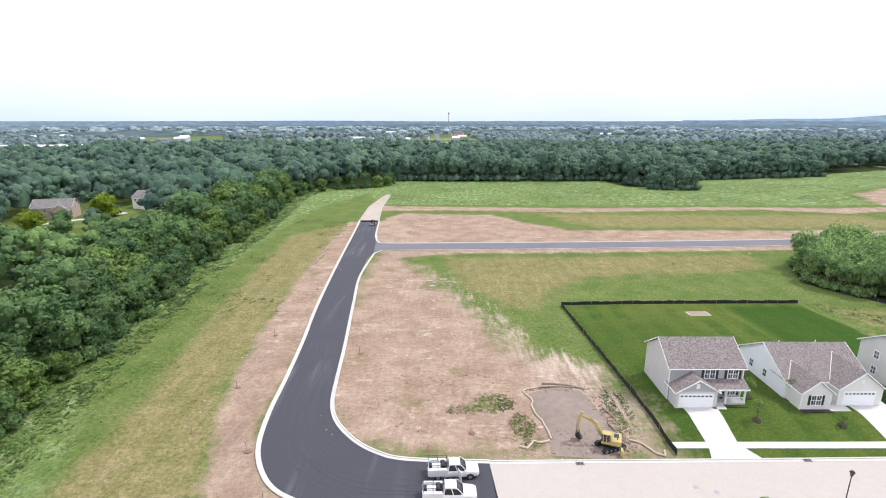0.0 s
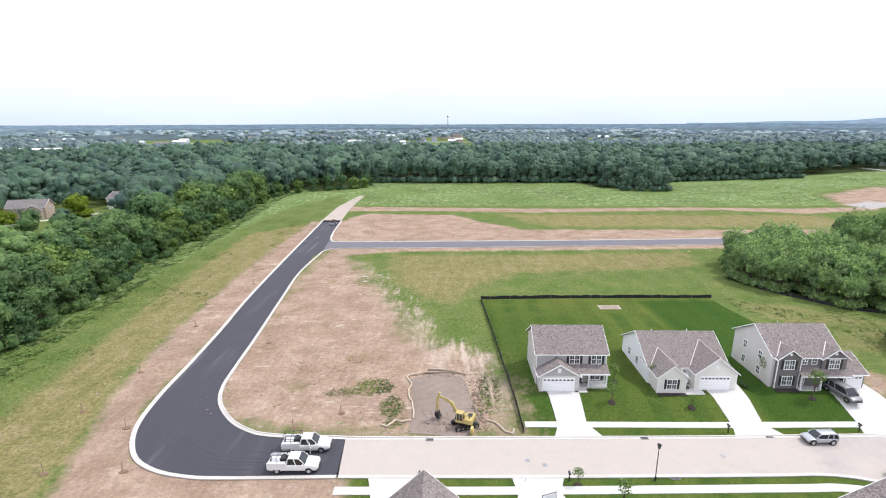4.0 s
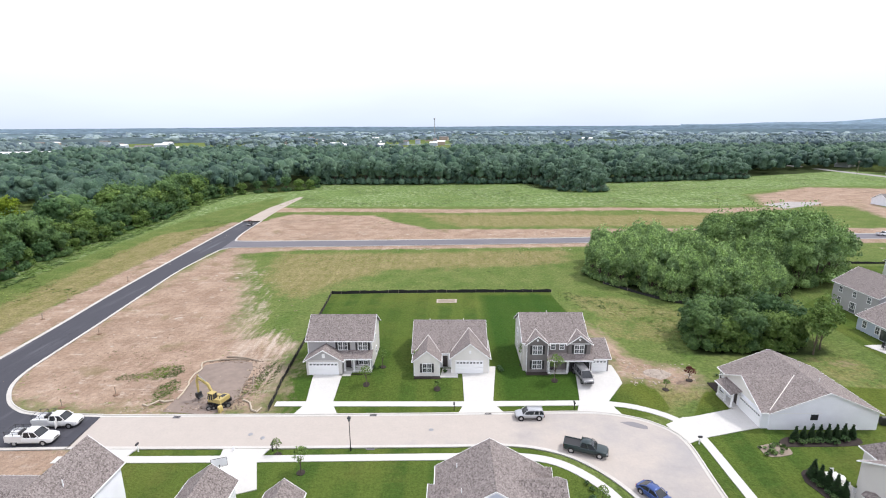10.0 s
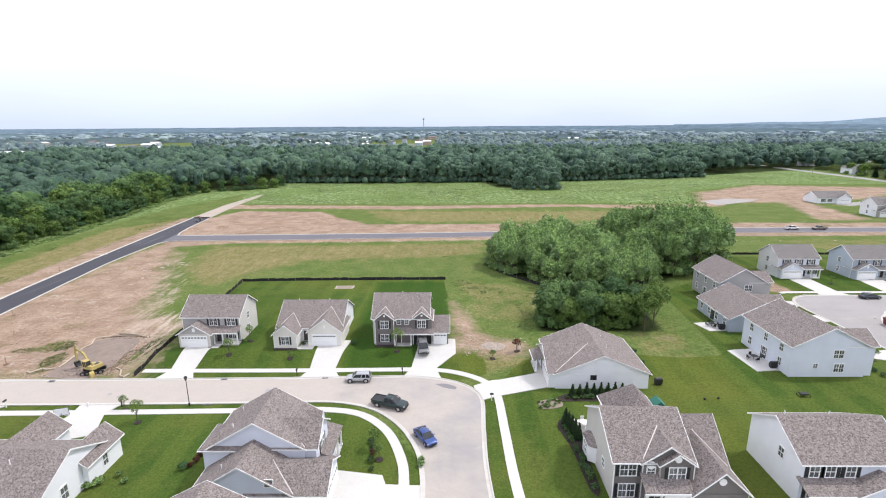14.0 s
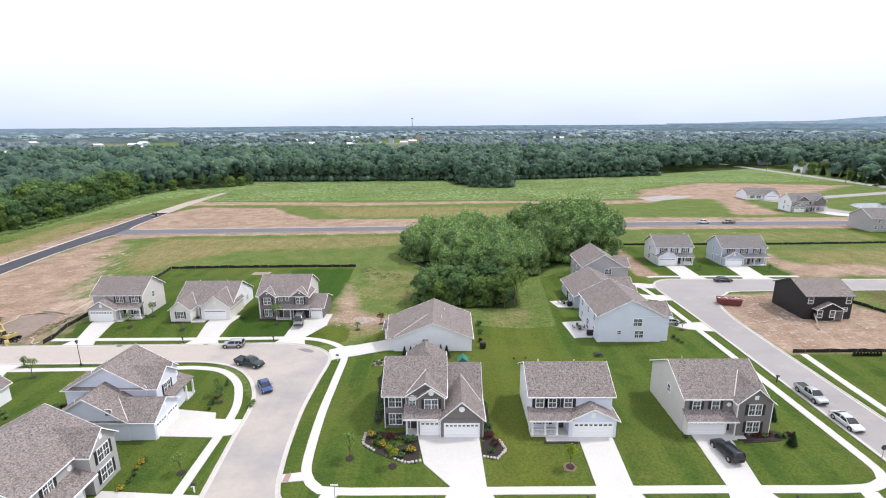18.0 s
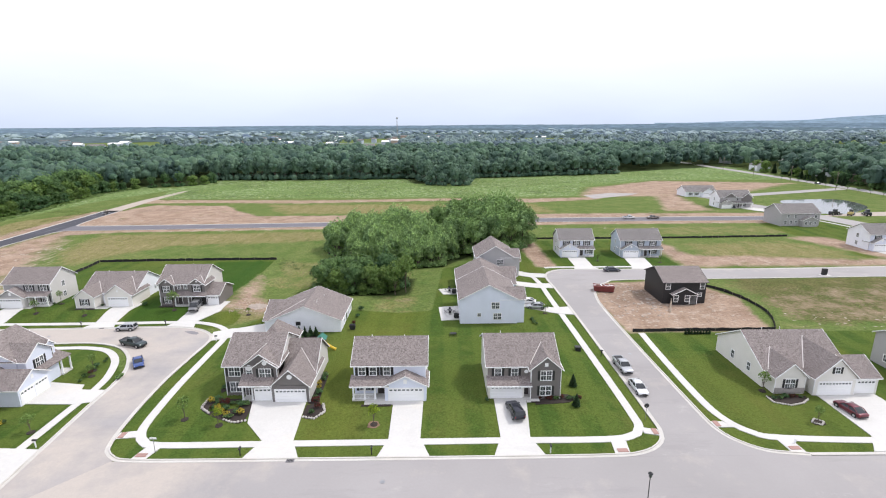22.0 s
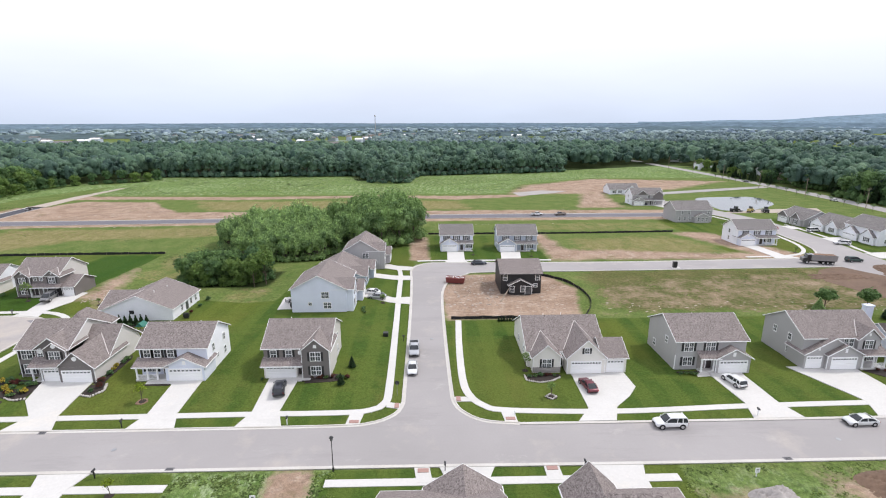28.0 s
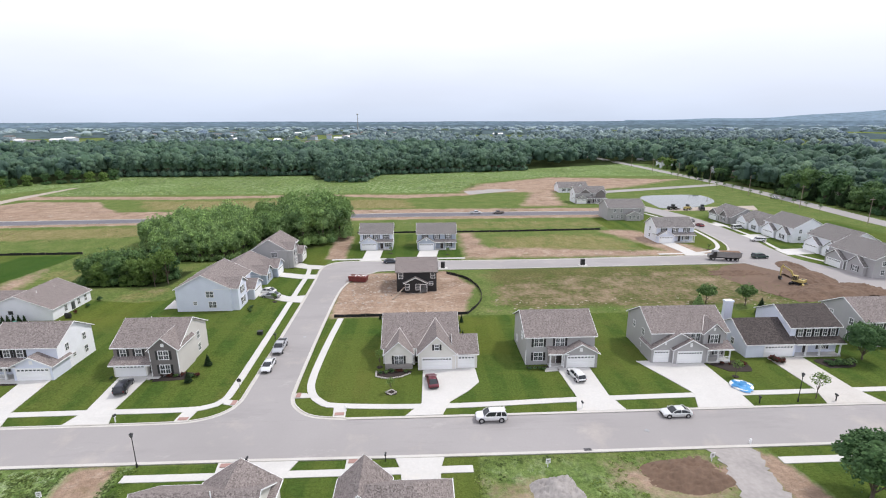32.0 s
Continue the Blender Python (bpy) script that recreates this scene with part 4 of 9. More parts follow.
# ---- houses: local x along the front, y into the depth, front faces -y ----
class House:
    def __init__(self, x, y, label, turn=0.0, roof="shingle", name="house", category="house", pad=0.0, size=(1, 1, 1)):
        self.root = empty(name, label, category, pose(x, y, pad, 0, 0, turn) @ Matrix.Diagonal((*size, 1)))
        self.roof_mat = roof

    def add(self, name, shape, mat, label="", parent=None):
        return part(name, shape, mat, parent or self.root, label)

    def block(self, x0, x1, y0, y1, h, kind, rise, wall, gable=None, over=0.35, z0=0.0, roof=None, trim="trim"):
        """A wing: walls to height h, and a roof that rises so far above them. kind: gx or gy (ridge along x or y), hip, lean (low at the front), none."""
        roof = roof or self.roof_mat
        s = Shape().box(x0, y0, z0 - (0.1 if z0 == 0 else 0), x1, y1, h)
        t = 0.16
        if kind in ("gx", "gy"):
            a, b, c, d = (y0, y1, x0, x1) if kind == "gx" else (x0, x1, y0, y1)
            ax, mid = ("x" if kind == "gx" else "y"), (a + b) / 2
            k = rise / (mid - a)
            self.add("wall", s, wall)
            tri = [(a, h - 0.02), (b, h - 0.02), (mid, h + rise - 0.06)]
            for e in (c, d):
                g = Shape().prism(tri, ax, e + (0.0 if e == c else -0.12), e + (0.12 if e == c else 0.0))
                self.add("gable", g, gable or wall)
            lo = h - over * k
            prof = [(a - over, lo), (mid, h + rise), (b + over, lo), (b + over, lo + t), (mid, h + rise + t), (a - over, lo + t)]
            self.add("roof", Shape().prism(prof, ax, c - over, d + over), roof)
            for e in (c - over, d + over):
                o = -0.05 if e < c else 0.05
                rp = [(a - over, lo), (mid, h + rise - 0.02), (b + over, lo), (b + over, lo + t + 0.015), (mid, h + rise + t + 0.015), (a - over, lo + t + 0.015)]
                self.add("rake_board", Shape().prism(rp, ax, min(e, e + o), max(e, e + o)), trim)
            for q, w in ((a - over, -0.1), (b + over, 0.1)):
                u0, u1 = min(q, q + w), max(q, q + w)
                g = Shape().box(*((c - over, u0) if ax == "x" else (u0, c - over)), lo, *((d + over, u1) if ax == "x" else (u1, d + over)), lo + t * 0.7)
                self.add("gutter", g, trim)
        elif kind == "hip":
            self.add("wall", s, wall)
            o, w = over, min(x1 - x0, y1 - y0) / 2
            k = rise / w
            lo = h - o * k
            if x1 - x0 >= y1 - y0:
                r0, r1 = (x0 + w, (y0 + y1) / 2), (x1 - w, (y0 + y1) / 2)
            else:
                r0, r1 = ((x0 + x1) / 2, y0 + w), ((x0 + x1) / 2, y1 - w)
            q = [(x0 - o, y0 - o), (x1 + o, y0 - o), (x1 + o, y1 + o), (x0 - o, y1 + o)]
            pts = [(*p, lo) for p in q] + [(*p, lo + t) for p in q] + [(*r0, h + rise + t), (*r1, h + rise + t)]
            f = [(3, 2, 1, 0), (0, 1, 5, 4), (1, 2, 6, 5), (2, 3, 7, 6), (3, 0, 4, 7)]
            f += [(4, 5, 9, 8), (5, 6, 9), (6, 7, 8, 9), (7, 4, 8)] if x1 - x0 >= y1 - y0 else [(4, 5, 8), (5, 6, 9, 8), (6, 7, 9), (7, 4, 8, 9)]
            self.add("roof", Shape().add(pts, f), roof)
            for bx in ((x0 - o - 0.09, y0 - o - 0.09, x1 + o + 0.09, y0 - o), (x0 - o - 0.09, y1 + o, x1 + o + 0.09, y1 + o + 0.09), (x0 - o - 0.09, y0 - o, x0 - o, y1 + o), (x1 + o, y0 - o, x1 + o + 0.09, y1 + o)):
                self.add("gutter", Shape().box(bx[0], bx[1], lo - 0.02, bx[2], bx[3], lo + 0.11), trim)
        elif kind == "none":
            self.add("wall", s, wall)

    def canopy(self, x0, x1, y0, y1, zlow, zhigh, roof=None):
        """A lean-to roof, low at its front."""
        k = (zhigh - zlow) / (y1 - y0)
        s = Shape().prism([(y0 - 0.3, zlow - 0.3 * k), (y1, zhigh), (y1, zhigh + 0.14), (y0 - 0.3, zlow - 0.3 * k + 0.14)], "x", x0 - 0.2, x1 + 0.2)
        self.add("porch_roof", s, roof or self.roof_mat)
        self.add("gutter", Shape().box(x0 - 0.22, y0 - 0.4, zlow - 0.3 * k - 0.1, x1 + 0.22, y0 - 0.3, zlow - 0.3 * k + 0.1), "trim")

    def valley(self, p, q, r=0.07):
        """Pale metal flashing in the crease of two roofs."""
        self.add("valley_flashing", Shape().tube([p, q], r, 5), "flashing")

    def valleys(self, y0, y1, h, rise, x0, x1, hb, rb, sides=(-1, 1)):
        """Flashings where a front gable (x0 to x1, eave hb, rise rb) meets the front slope of a roof with its ridge along x."""
        k = rise / ((y1 - y0) / 2)
        xm, half = (x0 + x1) / 2, (x1 - x0) / 2
        ytop = y0 + (hb + rb - h) / k
        ylow = max(y0 - 0.35, y0 + (hb - h) / k)
        zlow = h + (ylow - y0) * k
        for sg in sides:
            u = min(half + 0.3, half * (hb + rb - zlow) / rb)
            self.valley((xm, ytop, hb + rb + 0.17), (xm + sg * u, ylow, zlow + 0.2))

    def at(self, face, plane, u, z):
        """Local to wall: a matrix whose x runs along the wall and -y out of it."""
        return {"S": pose(u, plane, z), "N": pose(u, plane, z, 0, 0, 180), "E": pose(plane, u, z, 0, 0, 90), "W": pose(plane, u, z, 0, 0, -90)}[face]

    def window(self, face, plane, u, z, w=0.95, h=1.5, shutters=False, bars=True, arch=False):
        m = self.at(face, plane, u, z)
        win = self.add("window", Shape().box(-w / 2, -0.03, -h / 2, w / 2, 0.02, h / 2, m), "glass")
        f = Shape()
        b = 0.1
        for q in ((-w / 2 - b, -h / 2 - b, w / 2 + b, -h / 2), (-w / 2 - b, h / 2, w / 2 + b, h / 2 + b), (-w / 2 - b, -h / 2, -w / 2, h / 2), (w / 2, -h / 2, w / 2 + b, h / 2), (-w / 2, -0.035, w / 2, 0.035)):
            f.box(q[0], -0.08, q[1], q[2], 0.0, q[3], m)
        if bars and w > 1.2:
            f.box(-0.06, -0.08, -h / 2, 0.06, 0.0, h / 2, m)
        if bars:
            for q in ((-w / 4,) if w <= 1.2 else (-w / 4, w / 4)):
                f.box(q + (w / 4 if w <= 1.2 else 0) - 0.016, -0.06, -h / 2, q + (w / 4 if w <= 1.2 else 0) + 0.016, -0.02, h / 2, m)
        self.add("window_frame", f, "trim", parent=win)
        if shutters:
            for sg in (-1, 1):
                c = sg * (w / 2 + b + 0.22)
                s = Shape().box(c - 0.19, -0.07, -h / 2 - 0.05, c + 0.19, -0.005, h / 2 + 0.05, m)
                for zz in (-h / 4, h / 4):
                    s.box(c - 0.13, -0.085, zz - h / 5, c + 0.13, -0.07, zz + h / 5, m)
                self.add("shutter", s, "shutter", parent=win)

    def garage(self, face, plane, u0, u1, h=2.25, is_open=False):
        m = self.at(face, plane, (u0 + u1) / 2, 0)
        w = u1 - u0
        if is_open:
            # near-black panel on the wall stands for the shade inside the garage
            hole = self.add("garage_door", Shape().box(-w / 2, -0.02, 0.0, w / 2, 0.02, h, m), "dark", "open garage doorway, its inner shade a flat black panel")
        else:
            s = Shape()
            for r in range(4):
                s.box(-w / 2, -0.05, r * h / 4 + 0.012, w / 2, 0.0, (r + 1) * h / 4 - 0.012, m)
                n = max(4, round(w / 0.6))
                for c in range(n):
                    if r < 3:
                        s.box(-w / 2 + (c + 0.14) * w / n, -0.065, r * h / 4 + 0.11, -w / 2 + (c + 0.86) * w / n, -0.05, (r + 1) * h / 4 - 0.11, m)
            hole = self.add("garage_door", s, "garage", "white panelled garage door")
            n = max(4, round(w / 0.6))
            for c in range(n):
                self.add("pane", Shape().box(-w / 2 + (c + 0.17) * w / n, -0.06, 0.75 * h + 0.16, -w / 2 + (c + 0.83) * w / n, -0.045, h - 0.14, m), "glass", parent=hole)
        f = Shape()
        for q in ((-w / 2 - 0.14, 0, -w / 2, h + 0.14), (w / 2, 0, w / 2 + 0.14, h + 0.14), (-w / 2, h, w / 2, h + 0.14)):
            f.box(q[0], -0.07, q[1], q[2], 0.0, q[3], m)
        self.add("door_frame", f, "trim", parent=hole)
        return hole

    def door(self, face, plane, u, w=0.95, h=2.1, mat="door", side=False):
        m = self.at(face, plane, u, 0.15)
        d = self.add("front_door", Shape().box(-w / 2, -0.05, 0, w / 2, 0.0, h, m).box(-w / 4, -0.06, h * 0.55, w / 4, -0.05, h * 0.9, m), mat)
        f = Shape()
        for q in ((-w / 2 - 0.12, 0, -w / 2, h + 0.12), (w / 2, 0, w / 2 + 0.12, h + 0.12), (-w / 2, h, w / 2, h + 0.12)):
            f.box(q[0], -0.07, q[1], q[2], 0.0, q[3], m)
        self.add("door_frame", f, "trim", parent=d)

    def corner(self, x, y, h, sx=1, sy=1):
        self.add("corner_trim", Shape().box(x - 0.06, y - 0.06, 0.05, x + 0.06, y + 0.06, h), "trim")

    def post(self, x, y, z0, z1, r=0.11):
        self.add("porch_post", Shape().box(x - r, y - r, z0, x + r, y + r, z1).box(x - r - 0.05, y - r - 0.05, z0, x + r + 0.05, y + r + 0.05, z0 + 0.2).box(x - r - 0.05, y - r - 0.05, z1 - 0.16, x + r + 0.05, y + r + 0.05, z1), "trim")

    def rail(self, x0, x1, y, z=0.2):
        s = Shape().box(x0, y - 0.04, z + 0.85, x1, y + 0.04, z + 0.93).box(x0, y - 0.03, z + 0.08, x1, y + 0.03, z + 0.14)
        n = int((x1 - x0) / 0.16)
        for i in range(1, n):
            x = x0 + (x1 - x0) * i / n
            s.box(x - 0.02, y - 0.02, z + 0.14, x + 0.02, y + 0.02, z + 0.85)
        self.add("porch_railing", s, "trim")

    def porch(self, x0, x1, y0, y1, z=0.2):
        self.add("porch_floor", Shape().box(x0, y0, -0.05, x1, y1, z), "concrete")

    def vent(self, x, y, z, h=0.45):
        self.add("vent_pipe", Shape().rod(x, y, z - 0.4, z + h, 0.06, 6), "trim")

    def louvre(self, face, plane, u, z, w=0.5, h=0.75):
        m = self.at(face, plane, u, z)
        self.add("gable_vent", Shape().box(-w / 2, -0.06, -h / 2, w / 2, 0.0, h / 2, m), "trim")

    def round_vent(self, plane, u, z, r=0.4):
        self.add("gable_vent", Shape().tube([(u, plane + 0.02, z), (u, plane - 0.07, z)], r, 14), "trim")


def foundation_beds(h, spans, y=-0.9):
    """Mulch strips along the foot of a house's front."""
    for x0, x1 in spans:
        h.add("mulch_bed", Shape().slab([(x0, y), (x1, y), (x1, 0.05), (x0, 0.05)], -0.05, 0.06), "mulch")

# grey two-storey with the garage at its left
h = House(33.95, 64.0, "grey two-storey house with shingled roof, white garage and small porch", pad=1.35, size=(0.98, 1, 0.97))
h.block(0, 11.2, 2.4, 11.0, 5.45, "gx", 2.9, "beige_siding")
h.add("wall_facing", Shape().box(0.02, 2.36, 0.1, 11.18, 2.41, 5.4), "grey_siding")
h.block(0.2, 6.3, 0, 3.0, 2.75, "gy", 1.9, "beige_siding", gable="grey_siding")
h.canopy(6.0, 11.2, 0.9, 2.5, 2.75, 3.5)
h.garage("S", 0, 0.7, 5.6)
h.louvre("S", 0, 3.25, 3.6)
h.window("S", 2.36, 6.1, 4.35, 1.5, 1.45, True)
h.window("S", 2.36, 9.6, 4.35, 1.5, 1.45, True)
h.window("S", 2.36, 9.6, 1.55, 1.5, 1.5, True)
h.door("S", 2.36, 7.0)
h.porch(6.4, 11.2, 0.9, 2.4)
for px_ in (6.6, 8.2, 11.05):
    h.post(px_, 1.05, 0.2, 2.75)
h.rail(8.3, 10.95, 1.05)
h.window("E", 11.2, 6.5, 4.2, 0.9, 1.3)
h.window("E", 11.2, 6.5, 1.5, 0.9, 1.3)
for cx in (0, 11.2):
    h.corner(cx, 2.4, 5.4)
h.vent(4.0, 8.0, 7.0), h.vent(8.0, 8.4, 6.9)
foundation_beds(h, [(6.4, 11.2)], 0.1)

# white ranch
h = House(52.0, 63.8, "white single-storey ranch house with grey shingled roof and two front gables", pad=1.2, size=(0.88, 0.89, 1))
h.block(0, 14.2, 3.6, 17.0, 2.9, "gx", 3.4, "white_siding")
h.block(0.3, 5.2, 0, 7.4, 2.85, "gy", 1.75, "cream_siding")
h.block(7.4, 14.6, 1.2, 9.4, 2.9, "gy", 2.5, "cream_siding")
h.garage("S", 1.2, 8.3, 13.4)
h.window("S", 0, 2.75, 1.55, 1.6, 1.5, True)
h.door("S", 3.6, 6.2)
h.valleys(3.6, 17.0, 2.9, 3.4, 7.4, 14.6, 2.9, 2.5)
h.valleys(3.6, 17.0, 2.9, 3.4, 0.3, 5.2, 2.85, 1.75)
h.louvre("S", 1.2, 11.0, 3.9, 0.35, 0.5)
h.window("W", 0, 9.0, 1.6, 0.9, 1.2), h.window("W", 0, 13.0, 1.6, 0.9, 1.2)
h.window("E", 14.2, 13.0, 1.6, 0.7, 1.0)
h.vent(3.0, 11.0, 6.0), h.vent(10.0, 11.4, 5.9)
for c in ((0.3, 0), (5.2, 0), (7.4, 1.2), (14.6, 1.2)):
    h.corner(*c, 2.8)
foundation_beds(h, [(0.3, 5.4)])
foundation_beds(h, [(13.4, 14.8)], 0.2)

# grey two-storey with three garage doors, one of them open
h = House(70.8, 65.5, "taupe and beige two-storey house with an open garage door", pad=1.1, size=(0.935, 1.04, 0.95))
h.block(0, 11.4, 0.6, 10.8, 5.6, "gx", 3.3, "beige_siding")
h.block(0.5, 4.3, 0, 5.0, 5.5, "gy", 1.45, "taupe_siding", gable="taupe_siding")
h.block(8.0, 12.0, 0.2, 5.0, 5.5, "gy", 1.45, "taupe_siding", gable="taupe_siding", z0=2.6)
h.valleys(0.6, 10.8, 5.6, 3.3, 0.5, 4.3, 5.5, 1.45), h.valleys(0.6, 10.8, 5.6, 3.3, 8.0, 12.0, 5.5, 1.45)
h.block(7.9, 12.2, 0.3, 3.0, 2.7, "none", 0, "taupe_siding")
h.block(12.0, 15.4, 0.2, 7.6, 2.75, "gx", 1.9, "taupe_siding")
h.add("wall_facing", Shape().box(4.3, 0.56, 0.1, 8.0, 0.62, 5.5), "taupe_siding")
h.canopy(4.3, 12.2, -0.6, 0.8, 2.85, 3.6)
h.garage("S", 0.25, 8.3, 12.0, is_open=True)
h.garage("S", 0.2, 12.5, 15.0)
h.window("S", 0, 2.4, 1.5, 1.6, 1.5, True), h.window("S", 0, 2.4, 4.35, 1.6, 1.5, True)
h.window("S", 0.56, 5.3, 4.7, 0.75, 0.9), h.window("S", 0.56, 6.9, 4.7, 0.75, 0.9)
h.window("S", 0.2, 9.95, 4.4, 1.6, 1.5, True)
h.round_vent(0.0, 2.4, 6.2, 0.22), h.round_vent(0.2, 10.0, 6.2, 0.22)
h.door("S", 0.56, 5.2)
h.porch(4.3, 7.9, -0.6, 0.6)
h.post(4.5, -0.45, 0.2, 2.85), h.post(7.8, -0.45, 0.2, 2.85)
for u in (3.5, 7.5):
    h.window("W", 0, u, 4.3, 0.85, 1.3), h.window("W", 0, u, 1.5, 0.85, 1.3)
for c in ((0.5, 0), (4.3, 0)):
    h.corner(*c, 5.4)
h.vent(5.5, 8.0, 8.0)
foundation_beds(h, [(0.4, 4.4)], -1.0)

# white ranch whose garage faces the bend of the street (front to the west)
h = House(102.0, 62.6, "white single-storey house with wide gable and garage facing the street bend", -90, pad=0.9, size=(0.8, 1, 0.87))
h.block(0, 16.2, 0.4, 15.2, 3.0, "gx", 3.5, "white_siding")
h.block(3.0, 15.8, -0.6, 7.0, 3.0, "gy", 3.0, "white_siding", gable="cream_siding")
h.valleys(0.4, 15.2, 3.0, 3.5, 3.0, 15.8, 3.0, 3.0, (1,))
h.garage("S", -0.6, 9.5, 15.5)
h.window("S", 0.4, 1.6, 1.6, 1.6, 1.5, True)
h.window("S", -0.6, 4.4, 1.6, 1.4, 1.5, True)
h.canopy(4.6, 9.6, -2.0, -0.6, 2.7, 3.2)
h.porch(4.6, 9.6, -2.0, -0.6)
h.post(4.9, -1.8, 0.2, 2.7), h.post(7.2, -1.8, 0.2, 2.7), h.post(9.4, -1.8, 0.2, 2.7)
h.rail(4.9, 7.2, -1.8)
h.door("S", -0.6, 8.2)
h.add("window", Shape().box(16.18, 5.9, 1.75, 16.26, 6.9, 2.7), "shutter", "small dark square window")
for u in (2.5, 5.5, 11.0):
    h.window("N", 15.2, u, 1.6, 1.0, 1.6)
h.door("N", 15.2, 8.0, 1.6, 2.1, "glass")
h.vent(5, 10, 5.5), h.vent(11, 9.5, 6.0)
foundation_beds(h, [(0.2, 4.8)], -1.6)

# corner house, brown with stone beds
h = House(103.2, 23.4, "brown-grey two-storey corner house with twin garage doors and gables", pad=0.7, size=(0.97, 1, 0.97))
h.block(0.4, 9.2, 2.0, 12.8, 5.5, "gx", 3.2, "beige_siding")
h.add("wall_facing", Shape().box(0.42, 1.94, 0.1, 3.7, 2.01, 5.45), "taupe_siding")
h.block(3.6, 9.2, 1.8, 6.5, 5.5, "gy", 2.0, "beige_siding", gable="taupe_siding")
h.add("wall_facing", Shape().box(3.62, 1.74, 0.1, 9.18, 1.81, 5.48), "taupe_siding")
h.block(5.4, 9.1, 1.3, 5.0, 5.5, "gy", 1.3, "beige_siding", gable="taupe_siding", z0=2.9, over=0.28)
h.add("wall_facing", Shape().box(5.42, 1.24, 2.9, 9.08, 1.31, 5.48), "taupe_siding")
h.valleys(2.0, 12.8, 5.5, 3.2, 3.6, 9.2, 5.5, 2.0, (-1,))
h.block(3.0, 9.1, 7.0, 15.6, 5.5, "hip", 3.4, "beige_siding")
h.block(9.0, 14.5, 4.0, 13.6, 3.0, "gx", 3.9, "beige_siding")
h.block(8.6, 14.6, -0.2, 9.0, 3.0, "gy", 2.7, "beige_siding", gable="taupe_siding")
h.valleys(4.0, 13.6, 3.0, 3.9, 8.6, 14.6, 3.0, 2.7, (1,))
h.add("wall_facing", Shape().box(8.62, -0.26, 0.1, 14.58, -0.19, 2.98), "taupe_siding")
h.block(5.4, 8.7, 0.2, 2.2, 2.9, "none", 0, "taupe_siding")
h.canopy(3.5, 8.5, 0.1, 1.9, 3.0, 4.0)
h.garage("S", 0.2, 5.75, 8.35), h.garage("S", -0.26, 9.2, 14.0)
h.round_vent(-0.2, 11.6, 4.5, 0.42), h.round_vent(1.28, 7.25, 6.15, 0.38)
h.window("S", 1.94, 2.0, 1.6, 1.8, 1.7, True), h.window("S", 1.94, 2.0, 4.4, 1.8, 1.6, True)
h.window("S", 1.24, 7.25, 4.35, 1.8, 1.6, True)
h.window("S", 1.74, 4.5, 4.35, 0.85, 1.5)
h.add("arch_window_head", Shape().tube([(4.5, 1.8, 5.1), (4.5, 1.66, 5.1)], 0.5, 14), "trim")
h.door("S", 1.74, 4.7)
h.porch(3.6, 5.4, 0.0, 1.8)
h.post(3.75, 0.25, 0.2, 3.0), h.post(5.3, 0.25, 0.2, 3.0)
h.add("bay_window", Shape().slab([(-0.5, 8.6), (0.4, 8.0), (0.4, 11.6), (-0.5, 11.0)], 0.3, 2.6), "trim")
h.add("bay_roof", Shape().add([(-0.6, 8.4, 2.6), (0.5, 7.8, 2.6), (0.5, 11.8, 2.6), (-0.6, 11.2, 2.6), (0.5, 9.0, 3.3), (0.5, 10.6, 3.3)], [(3, 2, 1, 0), (0, 1, 4), (0, 4, 5, 3), (3, 5, 2), (1, 2, 5, 4)]), "shingle")
h.window("W", -0.5, 9.8, 1.6, 1.3, 1.5)
h.window("W", 0.4, 5.4, 2.6, 0.8, 1.1)
h.window("E", 14.5, 3.0, 1.6, 0.9, 1.2), h.window("E", 14.5, 8.0, 1.6, 0.9, 1.2)
for c, e in (((0.42, 1.96), 5.4), ((3.6, 1.8), 5.4), ((9.15, 1.3), 5.4), ((8.6, -0.2), 2.9), ((14.6, -0.2), 2.9)):
    h.corner(*c, e)

# pale two-storey
h = House(124.1, 23.5, "pale blue-white two-storey house with front porch and white garage", pad=0.8, size=(1.1, 1, 0.95))
h.block(0, 10.4, 1.6, 11.0, 5.5, "gx", 2.8, "white_siding")
h.add("wall_facing", Shape().box(0.02, 1.55, 0.1, 10.38, 1.62, 5.45), "pale_siding")
h.block(4.6, 10.5, -0.4, 4.0, 2.8, "gy", 1.7, "pale_siding")
h.canopy(-0.2, 5.0, -0.2, 1.7, 2.75, 3.5)
h.garage("S", -0.4, 5.2, 10.0)
h.louvre("S", -0.4, 7.55, 3.5)
for u in (1.2, 2.8, 4.8):
    h.window("S", 1.55, u, 4.35, 0.9, 1.4, True)
h.window("S", 1.55, 1.6, 1.6, 1.5, 1.5, True)
h.door("S", 1.55, 3.9)
h.porch(-0.1, 4.6, -0.3, 1.6)
for u in (0.1, 1.7, 3.2):
    h.post(u, -0.1, 0.2, 2.75)
h.rail(0.1, 3.2, -0.1)
for u in (4.0, 8.6):
    h.window("E", 10.4, u, 4.3, 0.85, 1.3)
h.window("E", 10.4, 8.6, 1.6, 0.85, 1.3), h.window("E", 10.4, 5.4, 2.0, 0.7, 0.7)
h.window("W", 0, 5.0, 4.3, 0.85, 1.3)
h.vent(2, 8.5, 7.2), h.vent(7, 8.6, 7.1)

